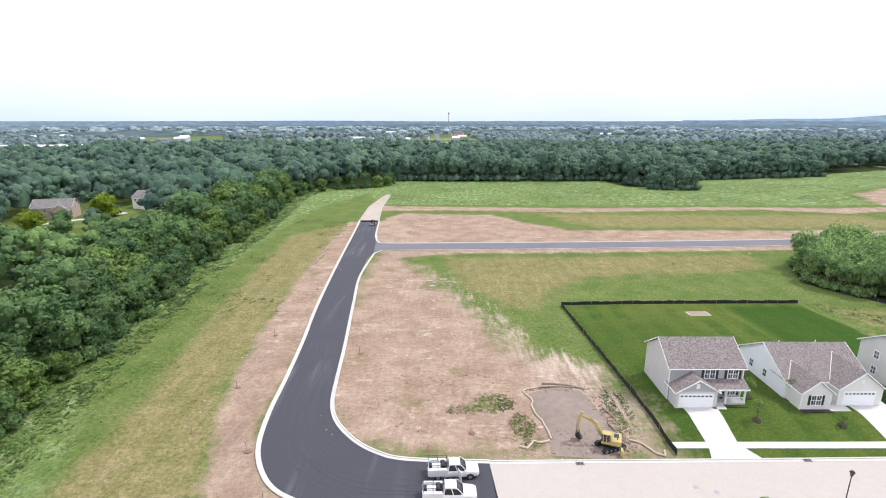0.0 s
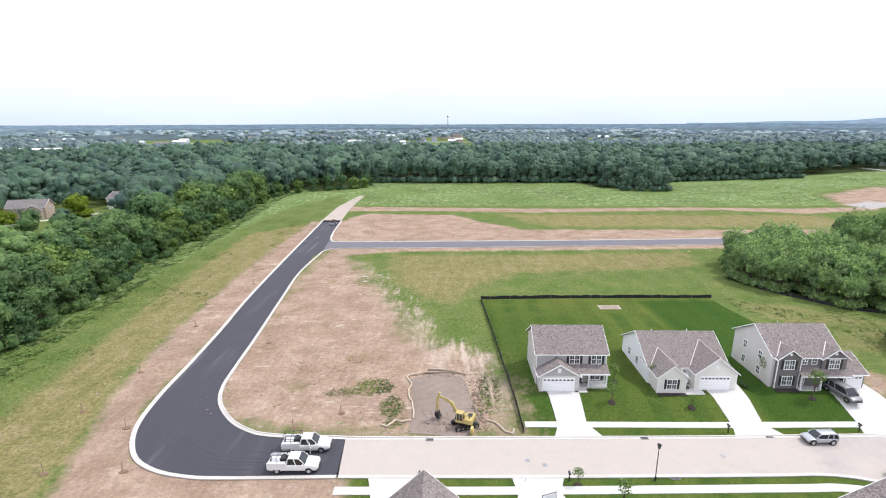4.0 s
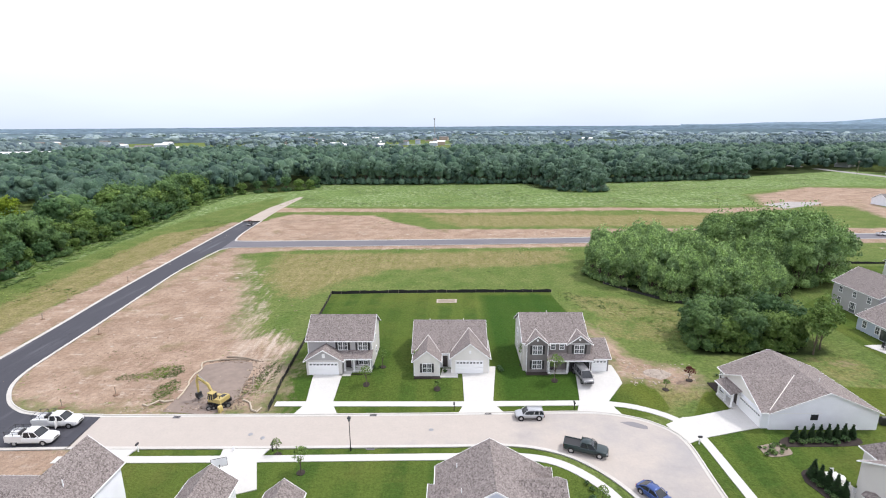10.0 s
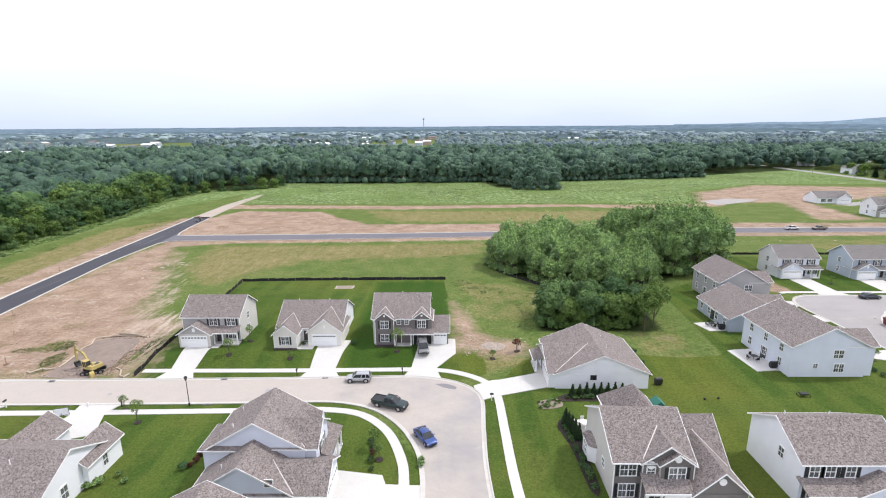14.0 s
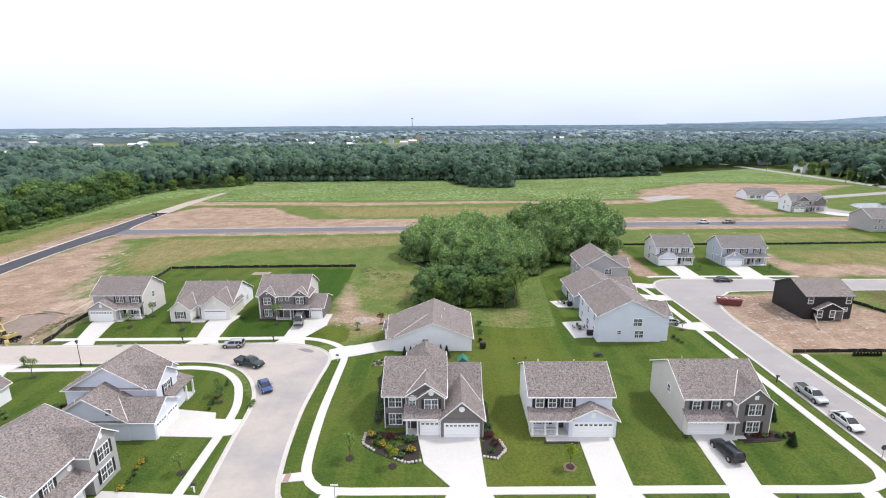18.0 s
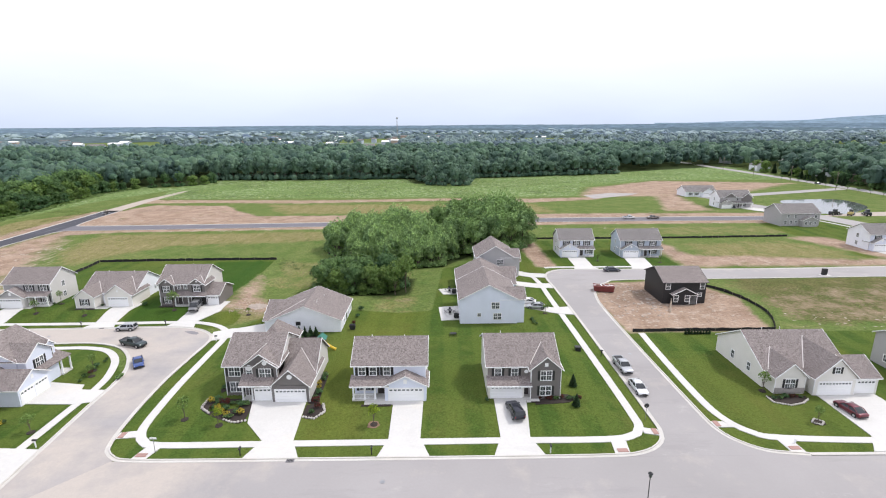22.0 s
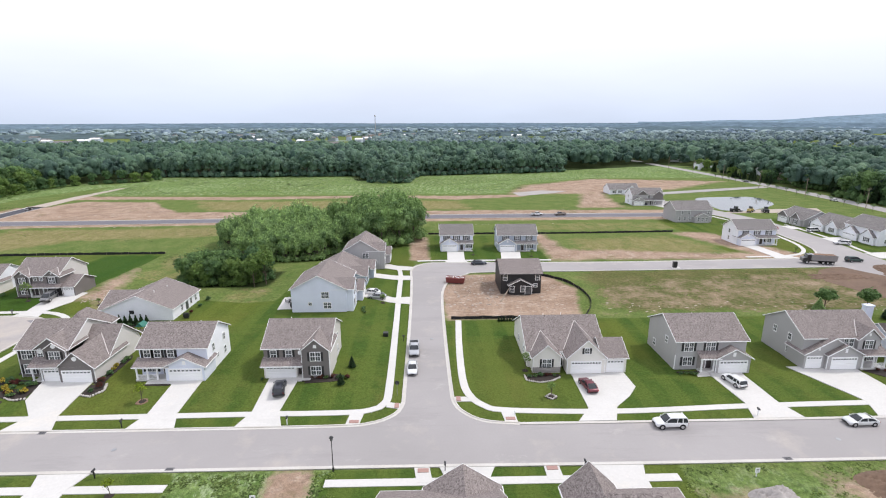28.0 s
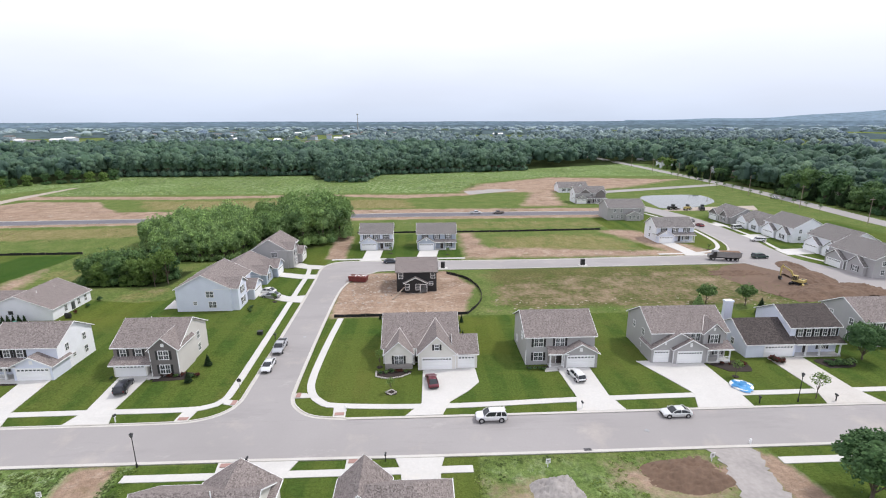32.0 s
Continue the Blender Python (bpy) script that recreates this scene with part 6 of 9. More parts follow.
def lobes(rng, h, w, base, n, flat=0.85, skirt=0):
    """Rounded masses of a crown: one large heart, big shoulders round it, and smaller knobs on their skin."""
    mid, half = base + (h - base) * 0.52, (h - base) * 0.46
    out_c, out_r = [(0, 0, mid)], [(w * 0.66, w * 0.66, half)]
    big = min(n, max(4, n // 3))
    for i in range(n):
        a = 6.283 * (i * 0.382 + rng.uniform(-0.08, 0.08))
        u = (i + 0.5) / n if i >= big else (i + 0.5) / big
        e = -0.35 + 1.28 * u
        rr = 0.66 if i < big else 0.82
        r = w * (rng.uniform(0.36, 0.48) if i < big else rng.uniform(0.18, 0.3))
        out_c.append((w * rr * math.cos(a) * math.cos(e), w * rr * math.sin(a) * math.cos(e), mid + half * rr * math.sin(e)))
        out_r.append((r, r, r * flat))
    for i in range(skirt):
        a, r = 6.283 * (i + rng.uniform(-0.2, 0.2)) / skirt, w * rng.uniform(0.34, 0.46)
        out_c.append((w * 0.62 * math.cos(a), w * 0.62 * math.sin(a), r * rng.uniform(0.6, 1.1)))
        out_r.append((r, r, r))
    return out_c, out_r


def knobs(rng, centres, radii, shrink=0.94, seg=8):
    """Bumpy upper shells of the lobes: points and triangles."""
    pts, tri = [], []
    for c, r in zip(centres, radii):
        n, spin = len(pts), rng.uniform(0, 6.283)
        ring = [(0.55, 0.82), (0.98, 0.22), (0.78, -0.62)]
        pts.append((c[0], c[1], c[2] + r[2] * shrink))
        for q, z in ring:
            for i in range(seg):
                a, v = spin + 6.283 * i / seg, shrink * rng.uniform(0.84, 1.12)
                pts.append((c[0] + r[0] * q * v * math.cos(a), c[1] + r[1] * q * v * math.sin(a), c[2] + r[2] * z * v))
        tri += [(n, n + 1 + i, n + 1 + (i + 1) % seg) for i in range(seg)]
        for k_ in range(2):
            o = n + 1 + k_ * seg
            for i in range(seg):
                j = (i + 1) % seg
                tri += [(o + i, o + seg + i, o + seg + j), (o + i, o + seg + j, o + j)]
    return np.array(pts), np.array(tri)


def shell_mesh(name, pts, tri, mat):
    me = bpy.data.meshes.new(name)
    me.vertices.add(len(pts))
    me.vertices.foreach_set("co", np.asarray(pts, float).ravel())
    me.loops.add(tri.size)
    me.loops.foreach_set("vertex_index", tri.ravel())
    me.polygons.add(len(tri))
    me.polygons.foreach_set("loop_start", np.arange(0, tri.size, 3))
    me.polygons.foreach_set("use_smooth", np.ones(len(tri), bool))
    me.materials.append(M[mat])
    me.update()
    return me


def quad_mesh(name, pts, mat):
    me = bpy.data.meshes.new(name)
    n = len(pts) // 4
    me.vertices.add(len(pts))
    me.vertices.foreach_set("co", np.asarray(pts, float).ravel())
    me.loops.add(len(pts))
    me.loops.foreach_set("vertex_index", np.arange(len(pts)))
    me.polygons.add(n)
    me.polygons.foreach_set("loop_start", np.arange(0, len(pts), 4))
    me.materials.append(M[mat])
    me.update()
    return me


def broadleaf(seed, h, w, base, mat, count=900, size=0.5, n=9, trunk=0.25, core=True, label="leafy green broadleaf tree", category="tree", name="tree", spray=0.0, inner=0.84):
    rng = np.random.default_rng(seed)
    c, r = lobes(rng, h, w, base, n, skirt=6 if h > 8 and base < 1.5 else 0)
    root = empty(name, label, category)
    part("crown", quad_mesh("crown", leaf_cards(rng, c, r, count, size, spray=spray), mat), mat, root)
    if core:
        part("inner_crown", shell_mesh("inner_crown", *knobs(rng, c, r, inner), mat), mat, root)
    b = Shape().tube([(0, 0, -0.2), (0.1, 0, base * 0.6), (0, 0.1, base + (h - base) * 0.4), (0.05, 0, h * 0.8)], [trunk * 1.3, trunk, trunk * 0.75, trunk * 0.3], 7)
    for q in c[1:6]:
        b.tube([(0, 0, base * 0.8 + 0.1), (q[0] * 0.5, q[1] * 0.5, (q[2] + base) * 0.5), q], [trunk * 0.45, trunk * 0.3, trunk * 0.12], 5)
    part("trunk", b, "bark", root)
    return root


def spruce(seed, h, w, mat="conifer", label="dark conical evergreen", category="conifer", count=420):
    rng = np.random.default_rng(seed)
    root = empty("evergreen", label, category)
    z = h * (0.06 + 0.94 * (1 - np.sqrt(rng.random(count))))
    rad = w * (1 - z / h) * rng.uniform(0.75, 1.08, count)
    a = rng.uniform(0, 6.283, count)
    c = np.stack([rad * np.cos(a), rad * np.sin(a), z], 1)
    d = np.stack([np.cos(a), np.sin(a), -0.35 * np.ones(count)], 1)
    t = np.stack([-np.sin(a), np.cos(a), np.zeros(count)], 1)
    s = (0.13 * w + 0.05) * rng.uniform(0.8, 1.5, (count, 1))
    pts = np.stack([c - d * s * 1.6, c - t * s, c + d * s, c + t * s], 1).reshape(-1, 3)
    part("crown", quad_mesh("crown", pts, mat), mat, root)
    # dark cone that paints the shade inside the needles
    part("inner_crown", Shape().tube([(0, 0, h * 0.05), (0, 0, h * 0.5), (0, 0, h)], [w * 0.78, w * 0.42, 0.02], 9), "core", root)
    part("trunk", Shape().rod(0, 0, -0.1, h * 0.3, max(0.05, w * 0.07), 6), "bark", root)
    return root


rng = np.random.default_rng(11)
OAKS = [broadleaf(20 + i, h, w, b, m, 1300, 0.36, 16) for i, (h, w, b, m) in enumerate(((12, 5.0, 1.0, "oak"), (10.5, 4.4, 0.6, "deep"), (14.5, 5.2, 1.2, "oak"), (9, 3.8, 0.8, "spring"), (11.5, 4.4, 1.0, "spring"), (12.5, 4.2, 1.4, "deep")))]
WILLOWS = [broadleaf(40 + i, h, w, b, m, n, 0.29, k_, label="tree of a dense grey-green grove", name="grove_tree", spray=q, inner=0.68) for i, (h, w, b, m, n, k_, q) in enumerate(((9.0, 2.9, 0.2, "grove_leaf", 2300, 22, 0.45), (10.3, 3.1, 0.2, "grove_leaf", 2500, 24, 0.45), (15.5, 5.4, 0.5, "sage", 4200, 26, 0.3), (8.2, 2.7, 0.2, "grove_leaf", 2100, 20, 0.45)))]
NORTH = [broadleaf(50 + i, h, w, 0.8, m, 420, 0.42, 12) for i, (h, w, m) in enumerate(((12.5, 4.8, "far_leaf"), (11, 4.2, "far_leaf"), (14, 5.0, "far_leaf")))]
used = set()


def plant(src, x, y, scale=1.0, turn=None, z=0.0, label="", group=""):
    """Stands a copy (the first time, the tree itself) at a place."""
    m = pose(x, y, z, 0, 0, rng.uniform(0, 360) if turn is None else turn)
    if src in used:
        ob = copy_thing(src, m)
    else:
        used.add(src)
        ob = src
        ob.matrix_basis = m
    ob.scale = (scale * rng.uniform(0.92, 1.1), scale * rng.uniform(0.92, 1.1), scale * rng.uniform(0.92, 1.08))
    if label or group:
        tagged(ob, label, "", group)
    return ob


def edge_x(y):
    """The east edge of the western wood."""
    return float(np.interp(y, [-60, 20, 60, 88, 119, 149, 189, 230, 272, 301], [-46, -54, -60, -64, -68, -71, -73, -77, -82, -78]))


for y in np.arange(-30, 300, 5.2):
    for row in range(3):
        x = edge_x(y) - 3.0 - row * 6.5 + rng.uniform(-2, 2)
        plant(OAKS[int(rng.integers(6))], x, y + rng.uniform(-2, 2), (0.62, 0.92, 1.08)[row] * rng.uniform(0.72, 1.28), group="edge of the western wood")
for x, y in ((-74, 300), (-66, 306), (-58, 310), (-50, 314), (-43, 318), (-37, 324), (-36, 334), (-40, 344)):
    plant(OAKS[int(rng.integers(6))], x, y, rng.uniform(0.6, 1.0), group="edge of the western wood")
for x in np.arange(-40, 290, 7.0):
    for row in range(2):
        plant(NORTH[int(rng.integers(3))], x + rng.uniform(-2, 2), 354 + max(0.0, x - 160) * 0.22 + row * 7 + rng.uniform(-2, 2), rng.uniform(0.8, 1.55), group="edge of the northern wood")
for x, y, s in ((132, 310, 1.0), (140, 307, 0.8), (150, 306, 0.95), (156, 308, 1.1), (146, 318, 1.35), (136, 322, 1.3), (126, 330, 1.2), (158, 322, 1.1), (150, 334, 1.4), (130, 342, 1.2), (140, 346, 1.4), (162, 344, 1.2)):
    plant(NORTH[int(rng.integers(3))], x, y, s, group="trees standing out from the northern wood")
# grove between the plots
GROVE = [(96, 124), (101, 116), (112, 103), (122, 99), (136, 100), (146, 112), (150, 128), (146, 146), (128, 150), (106, 142)]


def within(x, y, poly):
    odd = False
    for (x0, y0), (x1, y1) in zip(poly, poly[1:] + poly[:1]):
        if (y0 > y) != (y1 > y) and x < (x1 - x0) * (y - y0) / (y1 - y0) + x0:
            odd = not odd
    return odd


for gx in np.arange(98, 152, 3.7):
    for gy in np.arange(100, 150, 3.7):
        x, y = gx + rng.uniform(-1.6, 1.6), gy + rng.uniform(-1.6, 1.6)
        if within(x, y, GROVE):
            plant(WILLOWS[(0, 1, 3)[int(rng.integers(3))]], x, y, rng.uniform(0.82, 1.12) + 0.006 * (y - 122), group="dense grove")
for x, y, s in ((150, 114, 0.85), (157, 117, 1.0), (163, 121, 1.05), (153, 125, 1.15), (161, 129, 1.2), (168, 128, 0.95), (151, 138, 1.15), (159, 140, 1.15), (166, 137, 1.0), (145, 122, 0.95), (146, 146, 0.95), (139, 136, 0.9)):
    plant(WILLOWS[2], x, y, s, label="tall silvery-green tree of the grove", group="dense grove")
for x, y, k_, s in ((107, 78, 0, 0.66), (111, 77.5, 3, 0.74), (115.5, 77.5, 0, 0.68), (120, 77.5, 4, 0.66), (124, 79, 3, 0.74), (109, 83, 0, 0.72), (117, 84, 2, 0.62), (123, 85, 5, 0.70), (126.6, 82, 1, 0.7), (113, 87, 0, 0.68), (108.6, 76.4, 3, 0.4), (113.4, 75.6, 4, 0.38), (118, 75.4, 3, 0.36), (122.4, 76, 4, 0.36), (126, 78.4, 3, 0.4)):
    plant(OAKS[k_], x, y, s, label="dark bushy tree of a small clump behind a house", group="small clump")
AIRY = broadleaf(77, 10.0, 2.8, 2.0, "spring", 1500, 0.24, 12, 0.13, core=False, label="slender airy light green tree beside the dark clump")
plant(AIRY, 129, 76.5, 1.0), plant(AIRY, 126.4, 74.6, 0.85)

# ---- woods beyond, joined: crowns of small leaf clumps over a dark inner dome ----
def far_wood(name, places, sizes, mat, label, cards=46, card=0.3, n_lobes=9, wide=1.0):
    """One mesh of many far trees. places: (n, 2), sizes: (n,) heights, card: half-length of a leaf clump in metres at 13 m of height."""
    r = np.random.default_rng(len(places))
    kinds = []
    for k_ in range(8):
        q = np.random.default_rng(300 + k_)
        c, rr = lobes(q, 1.0, 0.40 * q.uniform(0.85, 1.15), 0.04, n_lobes)
        kinds.append((leaf_cards(q, c, rr, cards, card / 13.0), *knobs(q, c, rr, 0.97, 6)))
    P, shells, tris, at = [], [], [], 0
    for (x, y), h_ in zip(places, sizes):
        leaf, dv, df = kinds[int(r.integers(8))]
        a = r.uniform(0, 6.283)
        rot = np.array([[math.cos(a), -math.sin(a), 0], [math.sin(a), math.cos(a), 0], [0, 0, 1]])
        sc = h_ * np.array([r.uniform(0.9, 1.3) * wide] * 2 + [1.0])
        off = np.array([x, y, 0.0])
        P.append((leaf * sc) @ rot.T + off)
        shells.append((dv * sc) @ rot.T + off)
        tris.append(df + at)
        at += len(dv)
    root = tagged(new(name), label, "woodland", kind="stuff")
    part("crowns", quad_mesh("crowns", np.concatenate(P), mat), mat, root)["kind"] = "stuff"
    part("inner_crowns", shell_mesh("inner_crowns", np.concatenate(shells), np.concatenate(tris), mat), mat, root)["kind"] = "stuff"


def scatter(poly, step, jitter, keep=lambda x, y: True):
    xs, ys = [p[0] for p in poly], [p[1] for p in poly]
    out = []
    for gx in np.arange(min(xs), max(xs), step):
        for gy in np.arange(min(ys), max(ys), step):
            x, y = gx + rng.uniform(-jitter, jitter), gy + rng.uniform(-jitter, jitter)
            if within(x, y, poly) and keep(x, y):
                out.append((x, y))
    return out


clear = lambda x, y: not (31 < math.degrees(math.atan2(-x, y)) < 43 and 222 < math.hypot(x, y) < 290 and noise.noise(Vector((x * 0.05, y * 0.05, 1))) < 0.45)
west = scatter([(-72, -40), (-84, 60), (-92, 150), (-96, 230), (-100, 290), (-60, 330), (-60, 420), (-420, 420), (-420, 60), (-300, -40)], 10.5, 3.8, clear)
west_far = [p for p in west if math.hypot(p[0], p[1]) > 235]
west = [p for p in west if math.hypot(p[0], p[1]) <= 235]
far_wood("western_wood_beyond", west_far, rng.uniform(8, 19, len(west_far)), "far_leaf", "deciduous wood in haze-tinted blue-green reaching away to the north-west", 34, 0.45, 7)
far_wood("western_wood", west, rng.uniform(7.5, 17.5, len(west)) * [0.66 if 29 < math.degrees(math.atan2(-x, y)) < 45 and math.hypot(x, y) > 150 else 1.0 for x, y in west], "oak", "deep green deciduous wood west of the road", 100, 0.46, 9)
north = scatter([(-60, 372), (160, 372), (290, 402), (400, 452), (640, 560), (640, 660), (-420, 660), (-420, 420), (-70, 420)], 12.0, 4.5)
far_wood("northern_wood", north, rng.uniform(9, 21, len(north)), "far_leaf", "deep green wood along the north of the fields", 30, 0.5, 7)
rest = scatter([(-900, 660), (900, 660), (1300, 1250), (-1300, 1250)], 21, 9, lambda x, y: noise.noise(Vector((x * 0.004, y * 0.006, 2))) > (-0.12 if x > 60 else 0.30 if y > 880 else 0.05))
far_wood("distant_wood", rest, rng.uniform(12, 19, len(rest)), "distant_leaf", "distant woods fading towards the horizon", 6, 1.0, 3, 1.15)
side = scatter([(416, 70), (900, 70), (1100, 660), (650, 660), (640, 560), (418, 448)], 14.0, 5.5, lambda x, y: noise.noise(Vector((x * 0.012, y * 0.012, 5))) > -0.2)
side_near = [p for p in side if p[0] < 520]
side_far = [p for p in side if p[0] >= 680]
side = [p for p in side if 520 <= p[0] < 680]
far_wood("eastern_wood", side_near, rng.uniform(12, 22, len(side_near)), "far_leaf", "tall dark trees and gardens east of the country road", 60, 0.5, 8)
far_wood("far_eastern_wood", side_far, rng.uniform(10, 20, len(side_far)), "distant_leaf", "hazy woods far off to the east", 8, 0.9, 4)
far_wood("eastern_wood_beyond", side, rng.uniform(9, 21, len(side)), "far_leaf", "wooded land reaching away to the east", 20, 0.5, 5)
belt_ = scatter([(-1900, 1250), (1700, 1250), (2600, 2400), (-2600, 2400)], 62, 28, lambda x, y: noise.noise(Vector((x * 0.0022, y * 0.005, 4))) > -0.1)
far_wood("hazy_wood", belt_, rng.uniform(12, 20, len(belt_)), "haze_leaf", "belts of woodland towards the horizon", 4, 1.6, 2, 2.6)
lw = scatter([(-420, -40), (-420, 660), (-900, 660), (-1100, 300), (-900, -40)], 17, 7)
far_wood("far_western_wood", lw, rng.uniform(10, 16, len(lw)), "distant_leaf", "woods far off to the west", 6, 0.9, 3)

# ---- horizon: wooded ridges and blue hills, haze put in colour and glow ----
def ridge(name, dist, height, wave_, mat, label, seed, lo=-75, hi=75):
    s, n = Shape(), 260
    top, bot, back = [], [], []
    for i in range(n + 1):
        a = radians(lo + (hi - lo) * i / n)
        h = height + wave_ * noise.noise(Vector((i * 0.035, seed, 0))) + wave_ * 0.35 * noise.noise(Vector((i * 0.4, seed, 3)))
        x, y = 90 + math.sin(a) * dist, math.cos(a) * dist
        top.append((x, y, h))
        bot.append((x, y, -2))
        back.append((90 + math.sin(a) * dist * 1.06, math.cos(a) * dist * 1.06, -2))
    pts = bot + top + back
    f = [(i, i + 1, n + 2 + i, n + 1 + i) for i in range(n)] + [(n + 1 + i, n + 2 + i, 2 * n + 3 + i, 2 * n + 2 + i) for i in range(n)]
    tagged(part(name, s.add(pts, f), mat), label, "backdrop", kind="structure")


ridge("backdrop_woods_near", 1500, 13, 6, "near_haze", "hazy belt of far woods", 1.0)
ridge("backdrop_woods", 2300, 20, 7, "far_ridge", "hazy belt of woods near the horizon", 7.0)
ridge("backdrop_horizon", 3600, 33, 6, "horizon", "wooded horizon in painted haze blue", 13.0)
s = Shape()
hill = []
for i in range(81):
    a = radians(24 + 46 * i / 80)
    u = i / 80
    h = 38 + 74 * (1 / (1 + math.exp(-(u - 0.37) * 12))) + 12 * noise.noise(Vector((u * 9, 2, 0)))
    hill.append((90 + math.sin(a) * 4200, math.cos(a) * 4200, h))
pts = [(x, y, 0) for x, y, _ in hill] + hill
tagged(part("backdrop_hill", s.add(pts, [(i, i + 1, 82 + i, 81 + i) for i in range(80)]), "far_hill"), "hills painted haze blue on the horizon", "backdrop", kind="structure")

# ---- coarse weeds, tall grass and fringe bushes ----
def tufts(name, places, size, mat, label, blades=5, lean=1.1):
    """Many small plants of a few bent leaves each, joined."""
    q = np.random.default_rng(len(places))
    c = np.repeat(np.array([(x, y, 0.0) for x, y in places]), blades, 0)
    n = len(c)
    s = size * np.repeat(q.uniform(0.5, 1.5, len(places)), blades)[:, None]
    a = q.uniform(0, 6.283, n)
    out = np.stack([np.cos(a), np.sin(a), np.zeros(n)], 1)
    side = np.stack([-np.sin(a), np.cos(a), np.zeros(n)], 1)
    c = c + out * s * q.uniform(0.0, 0.7, (n, 1))
    tip = c + out * s * lean + np.array((0, 0, 1.0)) * s * q.uniform(0.06, 0.24, (n, 1))
    mid = (c + tip) * 0.5 + np.array((0, 0, 0.1)) * s
    pts = np.stack([c - np.array((0, 0, 0.05)), mid + side * s * 0.42, tip, mid - side * s * 0.42], 1).reshape(-1, 3)
    root = tagged(new(name), label, "weeds", kind="stuff")
    part("leaves", quad_mesh("leaves", pts, mat), mat, root)["kind"] = "stuff"


def patchy(x0, x1, y0, y1, n, scale=0.12, level=0.05, poly=None, seed=0):
    out = []
    for _ in range(n):
        x, y = rng.uniform(x0, x1), rng.uniform(y0, y1)
        if noise.noise(Vector((x * scale, y * scale, seed))) > level and (poly is None or within(x, y, poly)):
            out.append((x, y))
    return out


def oval(x, y, rx, ry, n):
    a, r = rng.uniform(0, 6.283, n), np.sqrt(rng.random(n)) * rng.uniform(0.7, 1.1, n)
    return list(zip(x + rx * r * np.cos(a), y + ry * r * np.sin(a)))


tufts("plot_weeds", oval(8.0, 67.5, 3.4, 2.8, 420) + oval(3.4, 65.5, 3.4, 1.6, 130) + oval(11.6, 61.5, 2.0, 3.2, 260) + oval(12.2, 57.4, 1.6, 1.6, 50) + oval(26.6, 66.5, 1.8, 5.5, 420) + oval(26.0, 60.5, 2.4, 3.0, 110) + patchy(-16, 28, 56, 78, 260, 0.1, 0.1), 0.15, "weed", "green weeds grown up on the bare plot")
fringe = []
for _ in range(2600):
    y = rng.uniform(-30, 300)
    fringe.append((edge_x(y) + rng.uniform(-2.5, 6.0), y))
tufts("wood_fringe", fringe, 0.5, "spring", "tall weeds and brush along the edge of the wood", 7, 0.9)
tufts("meadow_weeds", patchy(-62, -38, 30, 210, 2600, 0.06, 0.08), 0.3, "weed", "pale tall weeds in the meadow strip")
tufts("field_weeds", patchy(-34, 236, 250, 350, 6500, 0.03, -0.1) + patchy(232, 400, 300, 430, 3500, 0.03, 0.0, [(236, 300), (300, 332), (404, 332), (404, 430), (300, 390), (236, 362)]), 0.5, "pale_weed", "rows of low leafy weeds across the northern field", 4)
tufts("strip_weeds", patchy(86, 128, 72, 114, 1400, 0.08, 0.0, [(85, 112), (99, 113), (112, 101), (127, 92), (103, 75), (90, 74)], 3), 0.28, "weed", "rank grass and weeds beside the grove")
tufts("lot_weeds", patchy(205, 237, -24, 0.4, 1500, 0.16, 0.0, None, 5) + patchy(141.5, 153, -16, 0.4, 1100, 0.16, -0.3, None, 6) + patchy(159, 162, -16, 0.6, 260, 0.16, -0.5, None, 7), 0.22, "weed", "coarse weeds over the unbuilt plots")
tufts("verge_weeds", patchy(215, 296, 52, 86, 700, 0.07, 0.05, None, 8) + patchy(0, 100, 128, 154, 900, 0.06, 0.1, None, 9), 0.24, "weed", "scattered weeds in dry grass")
M["lump"] = plain("pale_dry_clay_lump", (0.36, 0.29, 0.225), 1.0, grain=3, vary=0.4)

# ---- vehicles: local x forward, wheels on z = 0 ----
def loft(sections):
    """A skin through closed rings of points, one ring a station, capped at both ends."""
    n = len(sections[0])
    pts = [p for ring in sections for p in ring]
    f = [(i * n + k_, i * n + (k_ + 1) % n, (i + 1) * n + (k_ + 1) % n, (i + 1) * n + k_) for i in range(len(sections) - 1) for k_ in range(n)]
    f += [tuple(range(n))[::-1], tuple(range(len(pts) - n, len(pts)))]
    return Shape().add(pts, f)


def hull(stations, w):
    """A car's lower body: stations of x, bottom, shoulder, top and how wide."""
    rings = []
    for x, b, sh, t, k_ in stations:
        y = w / 2 * k_
        half = [(y * 0.90, b), (y * 0.985, b + 0.12), (y, b + (sh - b) * 0.55), (y * 0.985, sh), (y * 0.93, sh + (t - sh) * 0.7), (y * 0.78, t)]
        rings.append([(x, -u, z) for u, z in half] + [(x, u, z) for u, z in half[::-1]])
    return loft(rings)


PAINTS = {}


def paint(c):
    if c not in PAINTS:
        PAINTS[c] = plain("car_paint", c, 0.3, 0.25 if max(c) < 0.6 else 0.0, grain=1.0, vary=0.06, coat=0.6)
    return PAINTS[c]


def wheels(root, xs, track, r=0.34, w=0.22):
    for x in xs:
        for sg in (-1, 1):
            y = sg * track / 2
            t = part("wheel", Shape().tube([(x, y - sg * w, r), (x, y, r)], r, 16), "tyre", root)
            part("rim", Shape().tube([(x, y - sg * 0.02, r), (x, y + sg * 0.012, r)], r * 0.62, 12), "rim", t)


